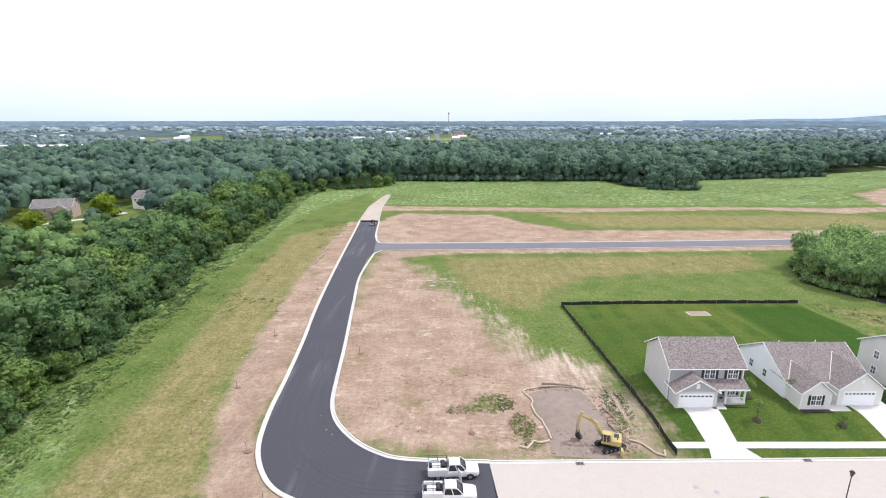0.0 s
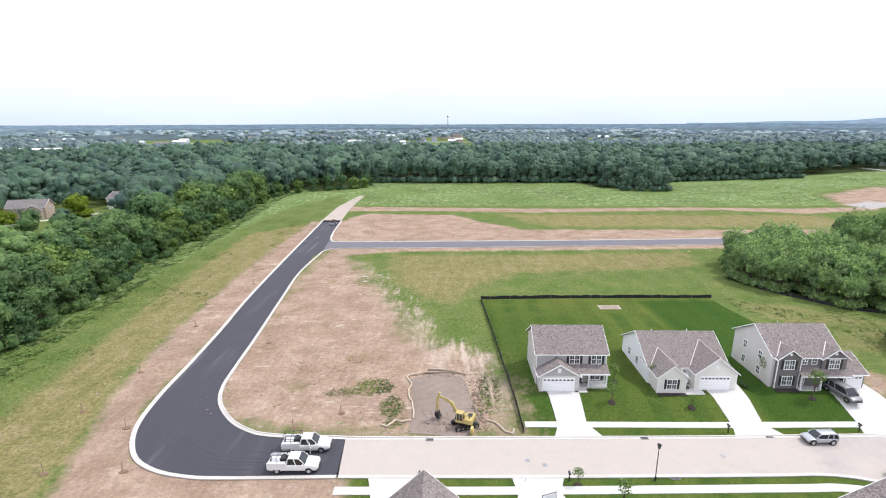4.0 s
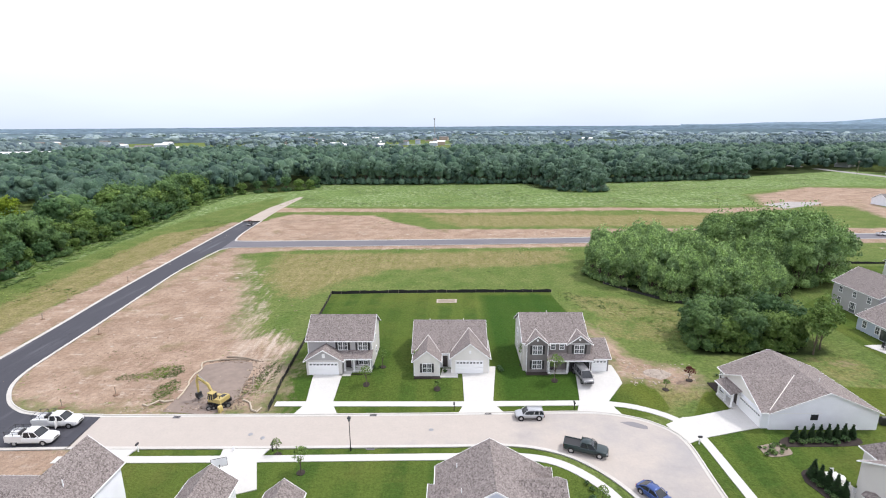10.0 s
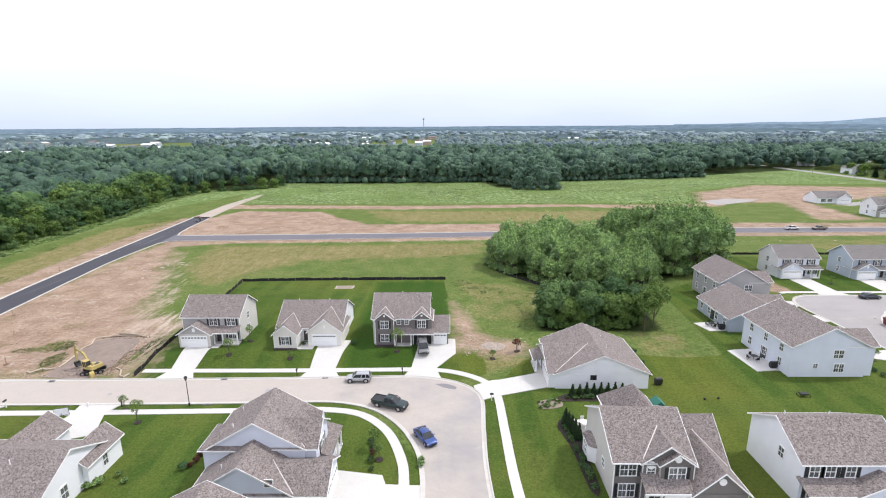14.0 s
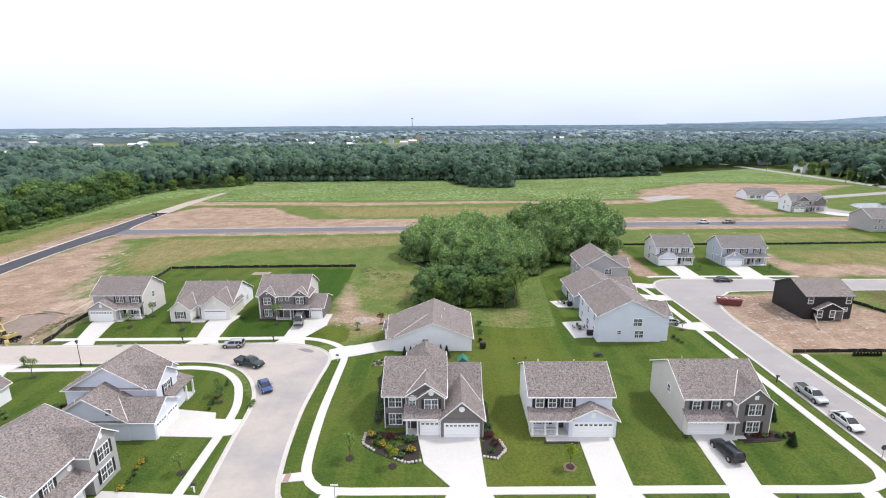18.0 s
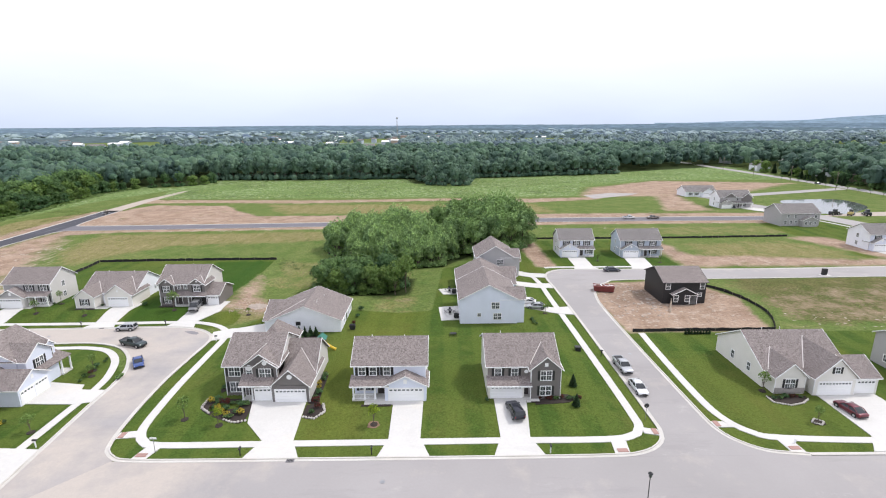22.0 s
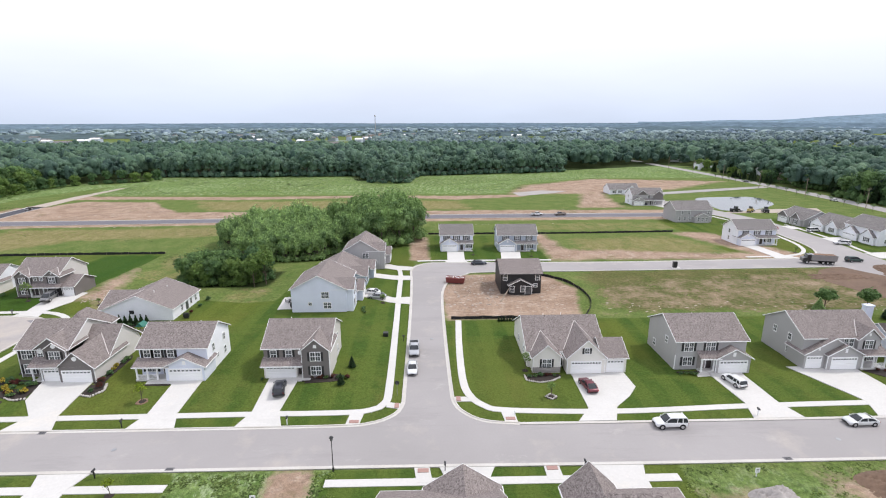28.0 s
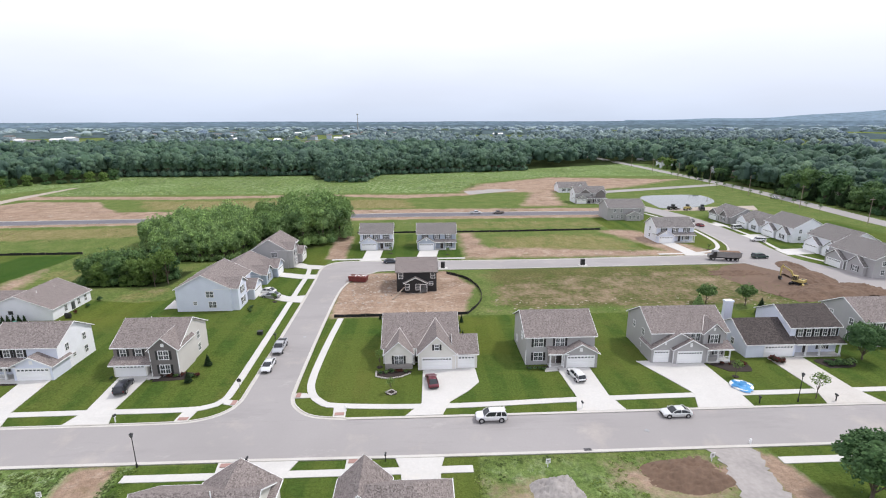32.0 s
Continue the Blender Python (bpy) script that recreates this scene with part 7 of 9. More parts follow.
def car(x, y, turn, colour, label, L=4.7, W=1.82, H=1.45, kind="sedan", category="car", name="car"):
    """kind: sedan, suv, van or pickup."""
    root = empty(name, label, category, pose(x, y, 0.03, 0, 0, turn))
    p, a, b = paint(colour), L / 2, -L / 2
    tall = kind in ("suv", "van", "pickup")
    low, belt = (0.36 if tall else 0.24), H * {"sedan": 0.63, "suv": 0.61, "van": 0.56, "pickup": 0.61}[kind]
    hood = belt - (0.03 if kind == "pickup" else 0.07)
    st = [(b, low + 0.16, belt * 0.74, belt * 0.84, 0.80), (b + 0.10, low + 0.04, belt * 0.84, belt * 0.95, 0.92), (b + 0.35, low, belt * 0.88, belt * 0.99, 0.98), (b + L * 0.25, low, belt * 0.9, belt, 1.0), (b + L * 0.5, low, belt * 0.9, belt, 1.0),
          (b + L * 0.68, low, belt * 0.89, belt - 0.01, 1.0), (a - L * 0.2, low, belt * 0.87, hood, 0.99), (a - L * 0.1, low, belt * 0.84, hood * 0.96, 0.965), (a - 0.16, low + 0.03, belt * 0.76, hood * 0.88, 0.89), (a, low + 0.12, belt * 0.6, hood * 0.74, 0.72)]
    part("body", hull(st, W), p, root, smooth=True)
    if kind == "pickup":
        c0, c1, r0, r1 = -0.11 * L, 0.25 * L, -0.085 * L, 0.12 * L
    elif kind == "suv":
        c0, c1, r0, r1 = -0.485 * L, 0.25 * L, -0.42 * L, 0.07 * L
    elif kind == "van":
        c0, c1, r0, r1 = -0.49 * L, 0.34 * L, -0.47 * L, 0.17 * L
    else:
        c0, c1, r0, r1 = -0.42 * L, 0.25 * L, -0.20 * L, 0.06 * L
    wb, wr = W * 0.455, W * 0.37

    def ring(x, z, y):
        return [(x, -wb, belt - 0.05), (x, -y, z - 0.10), (x, -y * 0.8, z), (x, y * 0.8, z), (x, y, z - 0.10), (x, wb, belt - 0.05)]

    xm = (r0 + r1) / 2
    cabin = [ring(c0, belt + 0.0, wb * 0.96), ring((c0 + r0 * 2) / 3, belt + (H - belt) * 0.72, wr * 1.04), ring(r0, H - 0.06, wr), ring(xm, H - 0.03, wr * 1.02), ring(r1, H - 0.07, wr), ring((c1 + r1) / 2, belt + (H - belt) * 0.5, (wr + wb) / 2), ring(c1, belt + 0.0, wb * 0.96)]
    part("window_glass", loft(cabin), "car_glass", root)
    cap = [[(x, -y, z - 0.1), (x, -y * 0.82, z + 0.012), (x, 0, z + 0.03), (x, y * 0.82, z + 0.012), (x, y, z - 0.1)] for x, z, y in ((r0 - 0.06, H - 0.09, wr * 1.03), (r0 + 0.1, H - 0.045, wr * 1.03), (xm, H - 0.025, wr * 1.05), (r1 - 0.12, H - 0.055, wr * 1.03), (r1 + 0.05, H - 0.1, wr * 1.03))]
    part("roof", loft(cap), p, root, smooth=True)
    for sg in (-1, 1):
        for q0, q1, r_ in ((c0, r0, 0.09 if kind in ("suv", "van") else 0.06), (c1, r1, 0.045), ((c0 + c1) / 2, xm, 0.05)) + (((c0 + 0.24 * (c1 - c0), r0 + 0.24 * (r1 - r0), 0.06),) if kind in ("suv", "van") else ()):
            part("pillar", Shape().tube([(q0, sg * wb * 0.99, belt - 0.05), (q0 * 0.35 + q1 * 0.65, sg * (wb * 0.3 + wr * 0.75), belt + (H - belt) * 0.7), (q1, sg * wr * 0.98, H - 0.08)], r_, 6), p, root)
        part("headlamp", Shape().box(a - 0.34, sg * W * 0.36 - 0.15, hood * 0.68, a - 0.08, sg * W * 0.36 + 0.13, hood * 0.82), "lamp_clear", root)
        part("tail_lamp", Shape().box(b + 0.02, sg * W * 0.39 - 0.1, belt * 0.66, b + 0.16, sg * W * 0.39 + 0.08, belt * 0.88), "lamp_red", root)
        part("mirror", Shape().blob((c1 - 0.22, sg * (W * 0.5 + 0.06), belt + 0.08), (0.09, 0.13, 0.09), 1, 0.1), p, root)
        for x_ in (b + L * 0.19, a - L * 0.18):
            r_ = (0.38 if tall else 0.33) + 0.07
            part("wheel_arch", Shape().tube([(x_, sg * (W / 2 - 0.25), r_ - 0.05), (x_, sg * (W / 2 + 0.004), r_ - 0.05)], r_, 16), "tyre", root)
    part("bumper", Shape().box(a - 0.12, -W * 0.36, low + 0.04, a + 0.03, W * 0.36, low + 0.2), "black_metal", root)
    part("grille", Shape().box(a - 0.08, -W * 0.2, hood * 0.56, a + 0.012, W * 0.2, hood * 0.7), "black_metal", root)
    part("bumper", Shape().box(b - 0.04, -W * 0.38, low + 0.06, b + 0.08, W * 0.38, low + 0.24), "black_metal" if kind != "pickup" else "rim", root)
    if kind == "pickup":
        part("truck_bed", Shape().box(b + 0.12, -W * 0.41, belt - 0.3, -0.13 * L, W * 0.41, belt + 0.006), "shutter", root, "dark open cargo bed")
        s = Shape()
        for q in ((b + 0.02, -W * 0.47, -0.12 * L, -W * 0.41), (b + 0.02, W * 0.41, -0.12 * L, W * 0.47), (b + 0.02, -W * 0.41, b + 0.12, W * 0.41)):
            s.box(q[0], q[1], belt - 0.1, q[2], q[3], belt + 0.09)
        part("bed_rail", s, p, root)
    wheels(root, (b + L * 0.19, a - L * 0.18), W + 0.02, 0.38 if tall else 0.33)
    return root


def service_truck(x, y, turn, label):
    root = car(x, y, turn, (0.72, 0.72, 0.71), label, 6.2, 2.05, 2.05, "pickup", "truck", "service_truck")
    for y0 in (-1.06, 0.62):
        part("tool_box", Shape().box(-3.1, y0, 0.62, -0.75, y0 + 0.44, 1.5), paint((0.70, 0.70, 0.69)), root, "white utility side box")
    r = Shape()
    for px_ in (-3.0, -1.9, -0.8):
        for sg in (-0.92, 0.92):
            r.tube([(px_, sg, 1.4), (px_, sg, 2.1)], 0.035, 5)
        r.tube([(px_, -0.92, 2.1), (px_, 0.92, 2.1)], 0.035, 5)
    for sg in (-0.92, 0.92):
        r.tube([(-3.1, sg, 2.1), (-0.7, sg, 2.1)], 0.035, 5)
    part("ladder_rack", r, "black_metal", root)
    part("water_tank", Shape().tube([(-2.6, -0.2, 1.5), (-1.6, -0.2, 1.5)], 0.34, 12), "trim", root)
    part("reel", Shape().tube([(-1.3, -0.45, 1.5), (-1.3, 0.45, 1.5)], 0.36, 12), "black_metal", root)
    part("compressor", Shape().box(-2.9, 0.15, 1.25, -1.7, 0.6, 1.75), "steel", root)
    return root


service_truck(0.9, 47.6, 1, "white utility pickup with tool boxes and ladder rack on fresh asphalt")
t2 = service_truck(1.4, 51.5, 3, "white utility pickup loaded with tanks on fresh asphalt")
part("open_door", Shape().box(0, -0.05, 0.5, 1.0, 0.02, 1.6, pose(0.5, -0.95, 0.1, 0, 0, -70)), paint((0.72, 0.72, 0.71)), t2, "white cab door standing open")
silver, white, black = (0.42, 0.43, 0.45), (0.72, 0.72, 0.72), (0.012, 0.02, 0.02)
car(70.0, 53.7, 181, silver, "silver crossover parked at the kerb", 4.2, 1.74, 1.6, "suv")
car(76.2, 45.9, -20, (0.012, 0.028, 0.03), "dark green pickup truck parked on the bend", 5.7, 1.95, 1.75, "pickup", "truck", "pickup_truck")
car(80.4, 63.6, -82, (0.20, 0.20, 0.205), "dark grey passenger van on a driveway", 5.4, 2.0, 1.95, "van", "van", "van")
car(82.0, 37.6, -57, (0.03, 0.07, 0.24), "blue sedan parked along the bend", 4.2, 1.72, 1.4)
car(73.4, 9.6, 180, (0.16, 0.165, 0.17), "grey minivan on a driveway", 5.0, 1.95, 1.72, "van", "van", "minivan")
car(149.1, 19.8, 100, (0.012, 0.014, 0.025), "dark blue crossover on a driveway", 4.7, 1.85, 1.65, "suv")
car(170.7, 34.4, -88, silver, "silver pickup truck parked along the side street", 5.6, 1.95, 1.75, "pickup", "truck", "pickup_truck")
car(170.6, 27.0, -89, (0.62, 0.63, 0.64), "pale silver sedan parked along the side street", 4.8, 1.8, 1.42)
car(200.2, 20.0, 98, (0.13, 0.014, 0.026), "dark red sedan on a wide driveway", 4.5, 1.8, 1.42)
car(208.8, 9.0, 180, white, "white large sport utility parked at the kerb", 4.7, 1.88, 1.8, "suv")
car(237.1, 8.7, 180, (0.60, 0.61, 0.60), "pale silver sedan parked at the kerb", 4.6, 1.8, 1.4)
car(225.4, 20.6, 100, white, "white crossover on a driveway", 4.35, 1.78, 1.58, "suv")
car(158.8, 66.2, 170, white, "white sedan on a driveway beside a pale house", 4.7, 1.8, 1.42)
car(160.6, 63.4, 176, silver, "silver car on a driveway beside a pale house", 4.6, 1.8, 1.45)
car(189.2, 93.9, 2, (0.03, 0.04, 0.055), "dark blue sedan parked by the new houses", 4.8, 1.8, 1.42)
car(225.0, 175.6, 2, white, "white pickup on the far cross road", 5.5, 1.95, 1.8, "pickup", "truck", "pickup_truck")
car(236.0, 175.4, 182, (0.22, 0.18, 0.15), "tan pickup on the far cross road", 5.4, 1.95, 1.75, "pickup", "truck", "pickup_truck")
car(308.2, 92.8, 2, (0.015, 0.045, 0.035), "dark green sport utility with a pale roof", 5.2, 1.9, 1.8, "suv")
car(316.0, 142.0, 92, (0.22, 0.02, 0.025), "red car on the far street", 4.6, 1.8, 1.4)
car(317.4, 152.0, 95, (0.04, 0.04, 0.045), "black car on the far street", 4.6, 1.8, 1.4)
car(328.5, 136.0, 5, white, "white van on a far driveway", 5.0, 1.9, 1.9, "van", "van", "van")
car(322.5, 114.6, 160, white, "white sport utility on the far street", 5.0, 1.9, 1.8, "suv")
car(334, 103.5, 178, white, "white pickup on a far driveway", 5.6, 1.95, 1.8, "pickup", "truck", "pickup_truck")
car(289.0, 203.5, -100, (0.02, 0.03, 0.06), "dark car on a far driveway", 4.6, 1.8, 1.4)
car(399, 212, 88, white, "white car on the country road", 4.6, 1.8, 1.4)
car(405.5, 300, 88, (0.05, 0.05, 0.06), "dark car on the country road", 4.6, 1.8, 1.4)


def excavator(x, y, turn, label, cab_turn=40, k_=1.0):
    root = empty("excavator", label, "excavator", pose(x, y, 0, 0, 0, turn) @ Matrix.Scale(k_, 4))
    for sg in (-1, 1):
        belt = part("track", Shape().prism([(-1.7, 0.0), (1.7, 0.0), (1.95, 0.2), (1.95, 0.5), (1.7, 0.72), (-1.7, 0.72), (-1.95, 0.5), (-1.95, 0.2)], "y", sg * 0.95 - 0.24, sg * 0.95 + 0.24), "tyre", root)
        for u in (-1.5, -0.75, 0.0, 0.75, 1.5):
            part("track_roller", Shape().tube([(u, sg * 1.17, 0.36), (u, sg * 1.23, 0.36)], 0.26 if abs(u) > 1 else 0.17, 10), "steel", belt)
        for u in np.arange(-1.6, 1.7, 0.4):
            part("track_shoe", Shape().box(u - 0.13, sg * 0.95 - 0.26, 0.7, u + 0.13, sg * 0.95 + 0.26, 0.765), "black_metal", belt)
    part("undercarriage", Shape().box(-1.0, -0.72, 0.3, 1.0, 0.72, 0.72), "black_metal", root)
    part("slew_ring", Shape().rod(0, 0, 0.72, 0.95, 0.62, 16), "black_metal", root)
    m = pose(0, 0, 0, 0, 0, cab_turn)

    def turned(name, shape, mat, label=""):
        shape.v = [tuple(m @ Vector(q)) for q in shape.v]
        return part(name, shape, mat, root, label)

    turned("deck", Shape().box(-1.5, -1.15, 0.95, 1.25, 1.15, 1.12), "black_metal")
    turned("engine_house", Shape().prism([(-1.45, 1.12), (0.0, 1.12), (0.0, 1.72), (-0.25, 1.86), (-1.45, 1.86)], "y", -1.12, 1.12), "yellow")
    turned("engine_hatch", Shape().box(-1.1, -0.85, 1.86, -0.4, 0.1, 1.9), "black_metal")
    turned("exhaust", Shape().rod(-0.9, 0.6, 1.86, 2.3, 0.06, 8), "black_metal")
    turned("counterweight", Shape().prism([(-1.45, -1.1), (-1.45, 1.1), (-1.72, 0.95), (-1.88, 0.5), (-1.88, -0.5), (-1.72, -0.95)], "z", 1.0, 1.8), "yellow")
    turned("side_box", Shape().box(0.02, -1.12, 1.12, 1.15, -0.45, 1.55), "yellow")
    cab_ = turned("cab", Shape().prism([(0.05, 1.12), (1.25, 1.12), (1.35, 1.7), (1.1, 2.66), (0.05, 2.66)], "y", 0.22, 1.1), "car_glass")
    for q in (((0.06, 1.1), (0.16, 2.68)), ((1.02, 1.1), (1.12, 2.68)), ((0.55, 1.1), (0.62, 2.68))):
        for y_ in (0.19, 1.07):
            p_ = Shape().box(q[0][0], y_, 1.12, q[1][0], y_ + 0.06, 2.66)
            p_.v = [tuple(m @ Vector(v)) for v in p_.v]
            part("cab_post", p_, "yellow", cab_)
    turned("cab_sill", Shape().box(0.03, 0.18, 1.12, 1.3, 1.14, 1.5), "yellow")
    turned("cab_roof", Shape().box(0.0, 0.16, 2.66, 1.2, 1.16, 2.76), "yellow")
    turned("boom", Shape().prism([(0.9, 1.35), (1.15, 1.25), (2.55, 3.35), (4.65, 4.25), (4.6, 4.45), (2.9, 4.0), (2.1, 3.6)], "y", -0.36, -0.06), "yellow")
    turned("stick", Shape().prism([(4.2, 4.85), (4.45, 4.9), (4.95, 3.7), (4.82, 1.45), (4.62, 1.45), (4.55, 3.5)], "y", -0.33, -0.09), "yellow")
    for line, r_ in ((((1.35, 1.3), (2.45, 3.15)), 0.08), (((2.6, 3.95), (4.25, 4.8)), 0.07), (((4.9, 3.6), (5.02, 1.75)), 0.06)):
        turned("hydraulic_ram", Shape().tube([(u, -0.21, v) for u, v in line], r_, 6), "steel")
    turned("bucket", Shape().prism([(4.5, 1.5), (5.05, 1.45), (5.1, 0.95), (4.85, 0.55), (4.4, 0.35), (4.05, 0.6), (4.3, 0.75), (4.45, 1.1)], "y", -0.65, 0.23), "black_metal")
    return root


excavator(22.4, 56.8, 20, "yellow tracked excavator resting in a dug pit", 140, 0.9)
excavator(300.6, 66.2, 10, "yellow excavator beside heaps of dark soil", 110, 1.0)

# dump truck
root = empty("dump_truck", "dark dump truck with grey tipping body on the street", "truck", pose(295.2, 91.2, 0.03, 0, 0, 165))
part("cab", Shape().prism([(2.6, 0.7), (4.6, 0.7), (4.6, 1.8), (3.6, 2.0), (3.3, 2.9), (2.6, 2.9)], "y", -1.15, 1.15), paint((0.03, 0.03, 0.035)), root)
part("windscreen", Shape().box(3.42, -1.0, 2.05, 3.55, 1.0, 2.75), "glass", root)
part("tipping_body", Shape().prism([(-4.6, 1.2), (2.4, 1.2), (2.4, 3.0), (-4.8, 2.9)], "y", -1.2, 1.2), "steel", root)
part("load", Shape().box(-4.4, -1.08, 2.7, 2.2, 1.08, 2.99), "soil", root)
part("chassis", Shape().box(-4.4, -0.5, 0.7, 4.2, 0.5, 1.2), "black_metal", root)
wheels(root, (-3.6, -2.3, -1.0, 3.4), 2.3, 0.5, 0.4)

# dumpster
root = empty("dumpster", "rust-red open skip heaped with building rubbish", "skip", pose(181.0, 76.4, 0, 0, 0, -12))
s = Shape().prism([(-2.4, 0.15), (2.4, 0.15), (2.6, 1.5), (-2.6, 1.5)], "y", -1.1, 1.1)
part("bin", s, "red", root)
for u in (-1.6, -0.5, 0.6, 1.7):
    part("rib", Shape().box(u - 0.06, -1.18, 0.2, u + 0.06, 1.18, 1.45), "red", root)
part("rim", Shape().box(-2.65, -1.2, 1.42, 2.65, -1.04, 1.55).box(-2.65, 1.04, 1.42, 2.65, 1.2, 1.55), "red", root)
for i in range(7):
    part("rubbish", Shape().box(-0.7, -0.12, -0.05, 0.7, 0.12, 0.07, pose(-1.9 + i * 0.62, rng.uniform(-0.5, 0.5), 1.55, rng.uniform(-20, 20), rng.uniform(-15, 15), rng.uniform(0, 180))), "wood" if i % 2 else "trim", root)

# roller at the end of the new road
root = empty("road_roller", "small dark road roller at the end of the asphalt", "roller", pose(-29.0, 199, 0.03, 0, 0, 80))
for px_ in (-1.1, 1.1):
    part("drum", Shape().tube([(px_, -0.7, 0.5), (px_, 0.7, 0.5)], 0.5, 14), "steel", root)
part("body", Shape().box(-1.2, -0.5, 0.7, 1.2, 0.5, 1.3), "black_metal", root)
part("canopy", Shape().box(-0.6, -0.6, 2.1, 0.7, 0.6, 2.2), "red", root)
for q in ((-0.5, -0.5), (-0.5, 0.5), (0.6, -0.5), (0.6, 0.5)):
    part("canopy_post", Shape().rod(*q, 1.3, 2.1, 0.04, 5), "black_metal", root)
for i, px_ in enumerate((324, 331, 338)):
    root = empty("wheel_loader", "dark earthmoving machine parked by the pond", "loader", pose(px_, 181 - i, 0, 0, 0, 10 + 30 * i))
    part("body", Shape().prism([(-2.4, 0.8), (2.2, 0.8), (2.0, 1.6), (0.4, 1.7), (-2.2, 1.8)], "y", -0.9, 0.9), "yellow" if i == 1 else "black_metal", root)
    part("cab", Shape().box(-0.3, -0.7, 1.6, 0.9, 0.7, 2.9), "glass", root)
    part("bucket", Shape().box(2.4, -1.2, 0.2, 3.3, 1.2, 1.0), "steel", root)
    wheels(root, (-1.5, 1.4), 1.9, 0.65, 0.4)

# ---- small things ----
def silt_fence(line, label="low black silt fence along the edge of the plot", h=0.75):
    """Fabric strung between wooden stakes."""
    root = empty("silt_fence", label, "fence")
    pts = curve(line, 1.2)
    s = Shape()
    top = [(x + rng.uniform(-0.06, 0.06), y + rng.uniform(-0.06, 0.06), h * rng.uniform(0.75, 1.05)) for x, y in pts]
    n = len(pts)
    l, r = offset(pts, 0.025), offset(pts, -0.025)
    s.add([(x, y, -0.1) for x, y in l] + [(t[0], t[1] + 0.02, t[2]) for t in top] + [(x, y, -0.1) for x, y in r] + [(t[0], t[1] - 0.02, t[2]) for t in top],
          [(i, i + 1, n + i + 1, n + i) for i in range(n - 1)] + [(3 * n + i, 3 * n + i + 1, 2 * n + i + 1, 2 * n + i) for i in range(n - 1)] + [(n + i, n + i + 1, 3 * n + i + 1, 3 * n + i) for i in range(n - 1)])
    part("fabric", s, "silt", root)
    for i in range(0, n, 2):
        x, y = pts[i]
        part("stake", Shape().box(x - 0.03, y - 0.03, -0.2, x + 0.03, y + 0.03, h * 1.15), "wood", root)


silt_fence([(30.6, 55.2), (29.6, 75), (28.6, 95), (27.8, 108.4)], h=0.85)
silt_fence([(27.8, 108.8), (45, 109.6), (65, 110), (84.5, 110.2)], h=0.85)
silt_fence([(100, 117), (106, 109.5), (112, 103), (121, 99)], "low black silt fence round the foot of the grove")
silt_fence([(178.6, 50.2), (190, 50.4), (207, 50.4), (210, 52), (213.6, 60), (213.8, 69), (211, 77), (206, 82)])
silt_fence([(173.5, 136.6), (220, 136.2), (246, 136.8), (272, 137.8)], "low black silt fence across the open ground")


def street_lamp(x, y, h=4.4):
    root = empty("street_lamp", "black post lamp with lantern at the kerb", "street lamp", pose(x, y, 0), "street lamps")
    part("post", Shape().tube([(0, 0, -0.1), (0, 0, 0.5), (0, 0, 0.6), (0, 0, h)], [0.13, 0.12, 0.06, 0.05], 8), "black_metal", root)
    part("lantern", Shape().tube([(0, 0, h), (0, 0, h + 0.1), (0, 0, h + 0.5)], [0.1, 0.16, 0.24], 8), "glass", root)
    part("cap", Shape().tube([(0, 0, h + 0.5), (0, 0, h + 0.62), (0, 0, h + 0.74)], [0.29, 0.2, 0.03], 8), "black_metal", root)


for q in ((45.0, 46.0), (161.3, 0.9), (258.4, 11.4)):
    street_lamp(*q)


def mailbox(x, y, turn, post_mat="black_metal", label="black mailbox on a post at the kerb"):
    root = empty("mailbox", label, "mailbox", pose(x, y, 0, 0, 0, turn), "mailboxes")
    part("post", Shape().box(-0.06, -0.06, -0.1, 0.06, 0.06, 1.05).box(-0.04, -0.3, 0.75, 0.04, 0.1, 0.83), post_mat, root)
    part("box", Shape().prism([(-0.12, 1.05), (0.12, 1.05), (0.12, 1.2), (0.06, 1.28), (-0.06, 1.28), (-0.12, 1.2)], "y", -0.3, 0.25), "black_metal", root)


for x, y, r_ in ((34.6, 45.8, 0), (16.6, 45.6, 0), (58.9, 55.6, 180), (77.2, 56.0, 180), (92.0, 47.6, 90), (111.0, 11.3, 180), (128.6, 11.2, 180), (152.6, 11.2, 180), (131.6, 0.5, 0), (175.6, 0.5, 0), (193.6, 0.4, 0), (223.4, 11.2, 180), (252.0, 11.3, 180), (168.4, 39.2, 90), (82.0, 13.6, -90), (264.5, 11.2, 180)):
    mailbox(x, y, r_, "trim" if rng.random() < 0.35 else "black_metal", "mailbox on a short post at the kerb")


def hydrant(x, y):
    root = empty("fire_hydrant", "pale fire hydrant beside the kerb", "hydrant", pose(x, y, 0))
    part("barrel", Shape().tube([(0, 0, -0.05), (0, 0, 0.1), (0, 0, 0.55), (0, 0, 0.72), (0, 0, 0.8)], [0.18, 0.12, 0.12, 0.14, 0.05], 10), "trim", root)
    part("outlet", Shape().tube([(-0.2, 0, 0.45), (0.2, 0, 0.45)], 0.06, 8), "trim", root)


hydrant(29.4, 45.7), hydrant(186.6, 12.6), hydrant(244, 1.6)


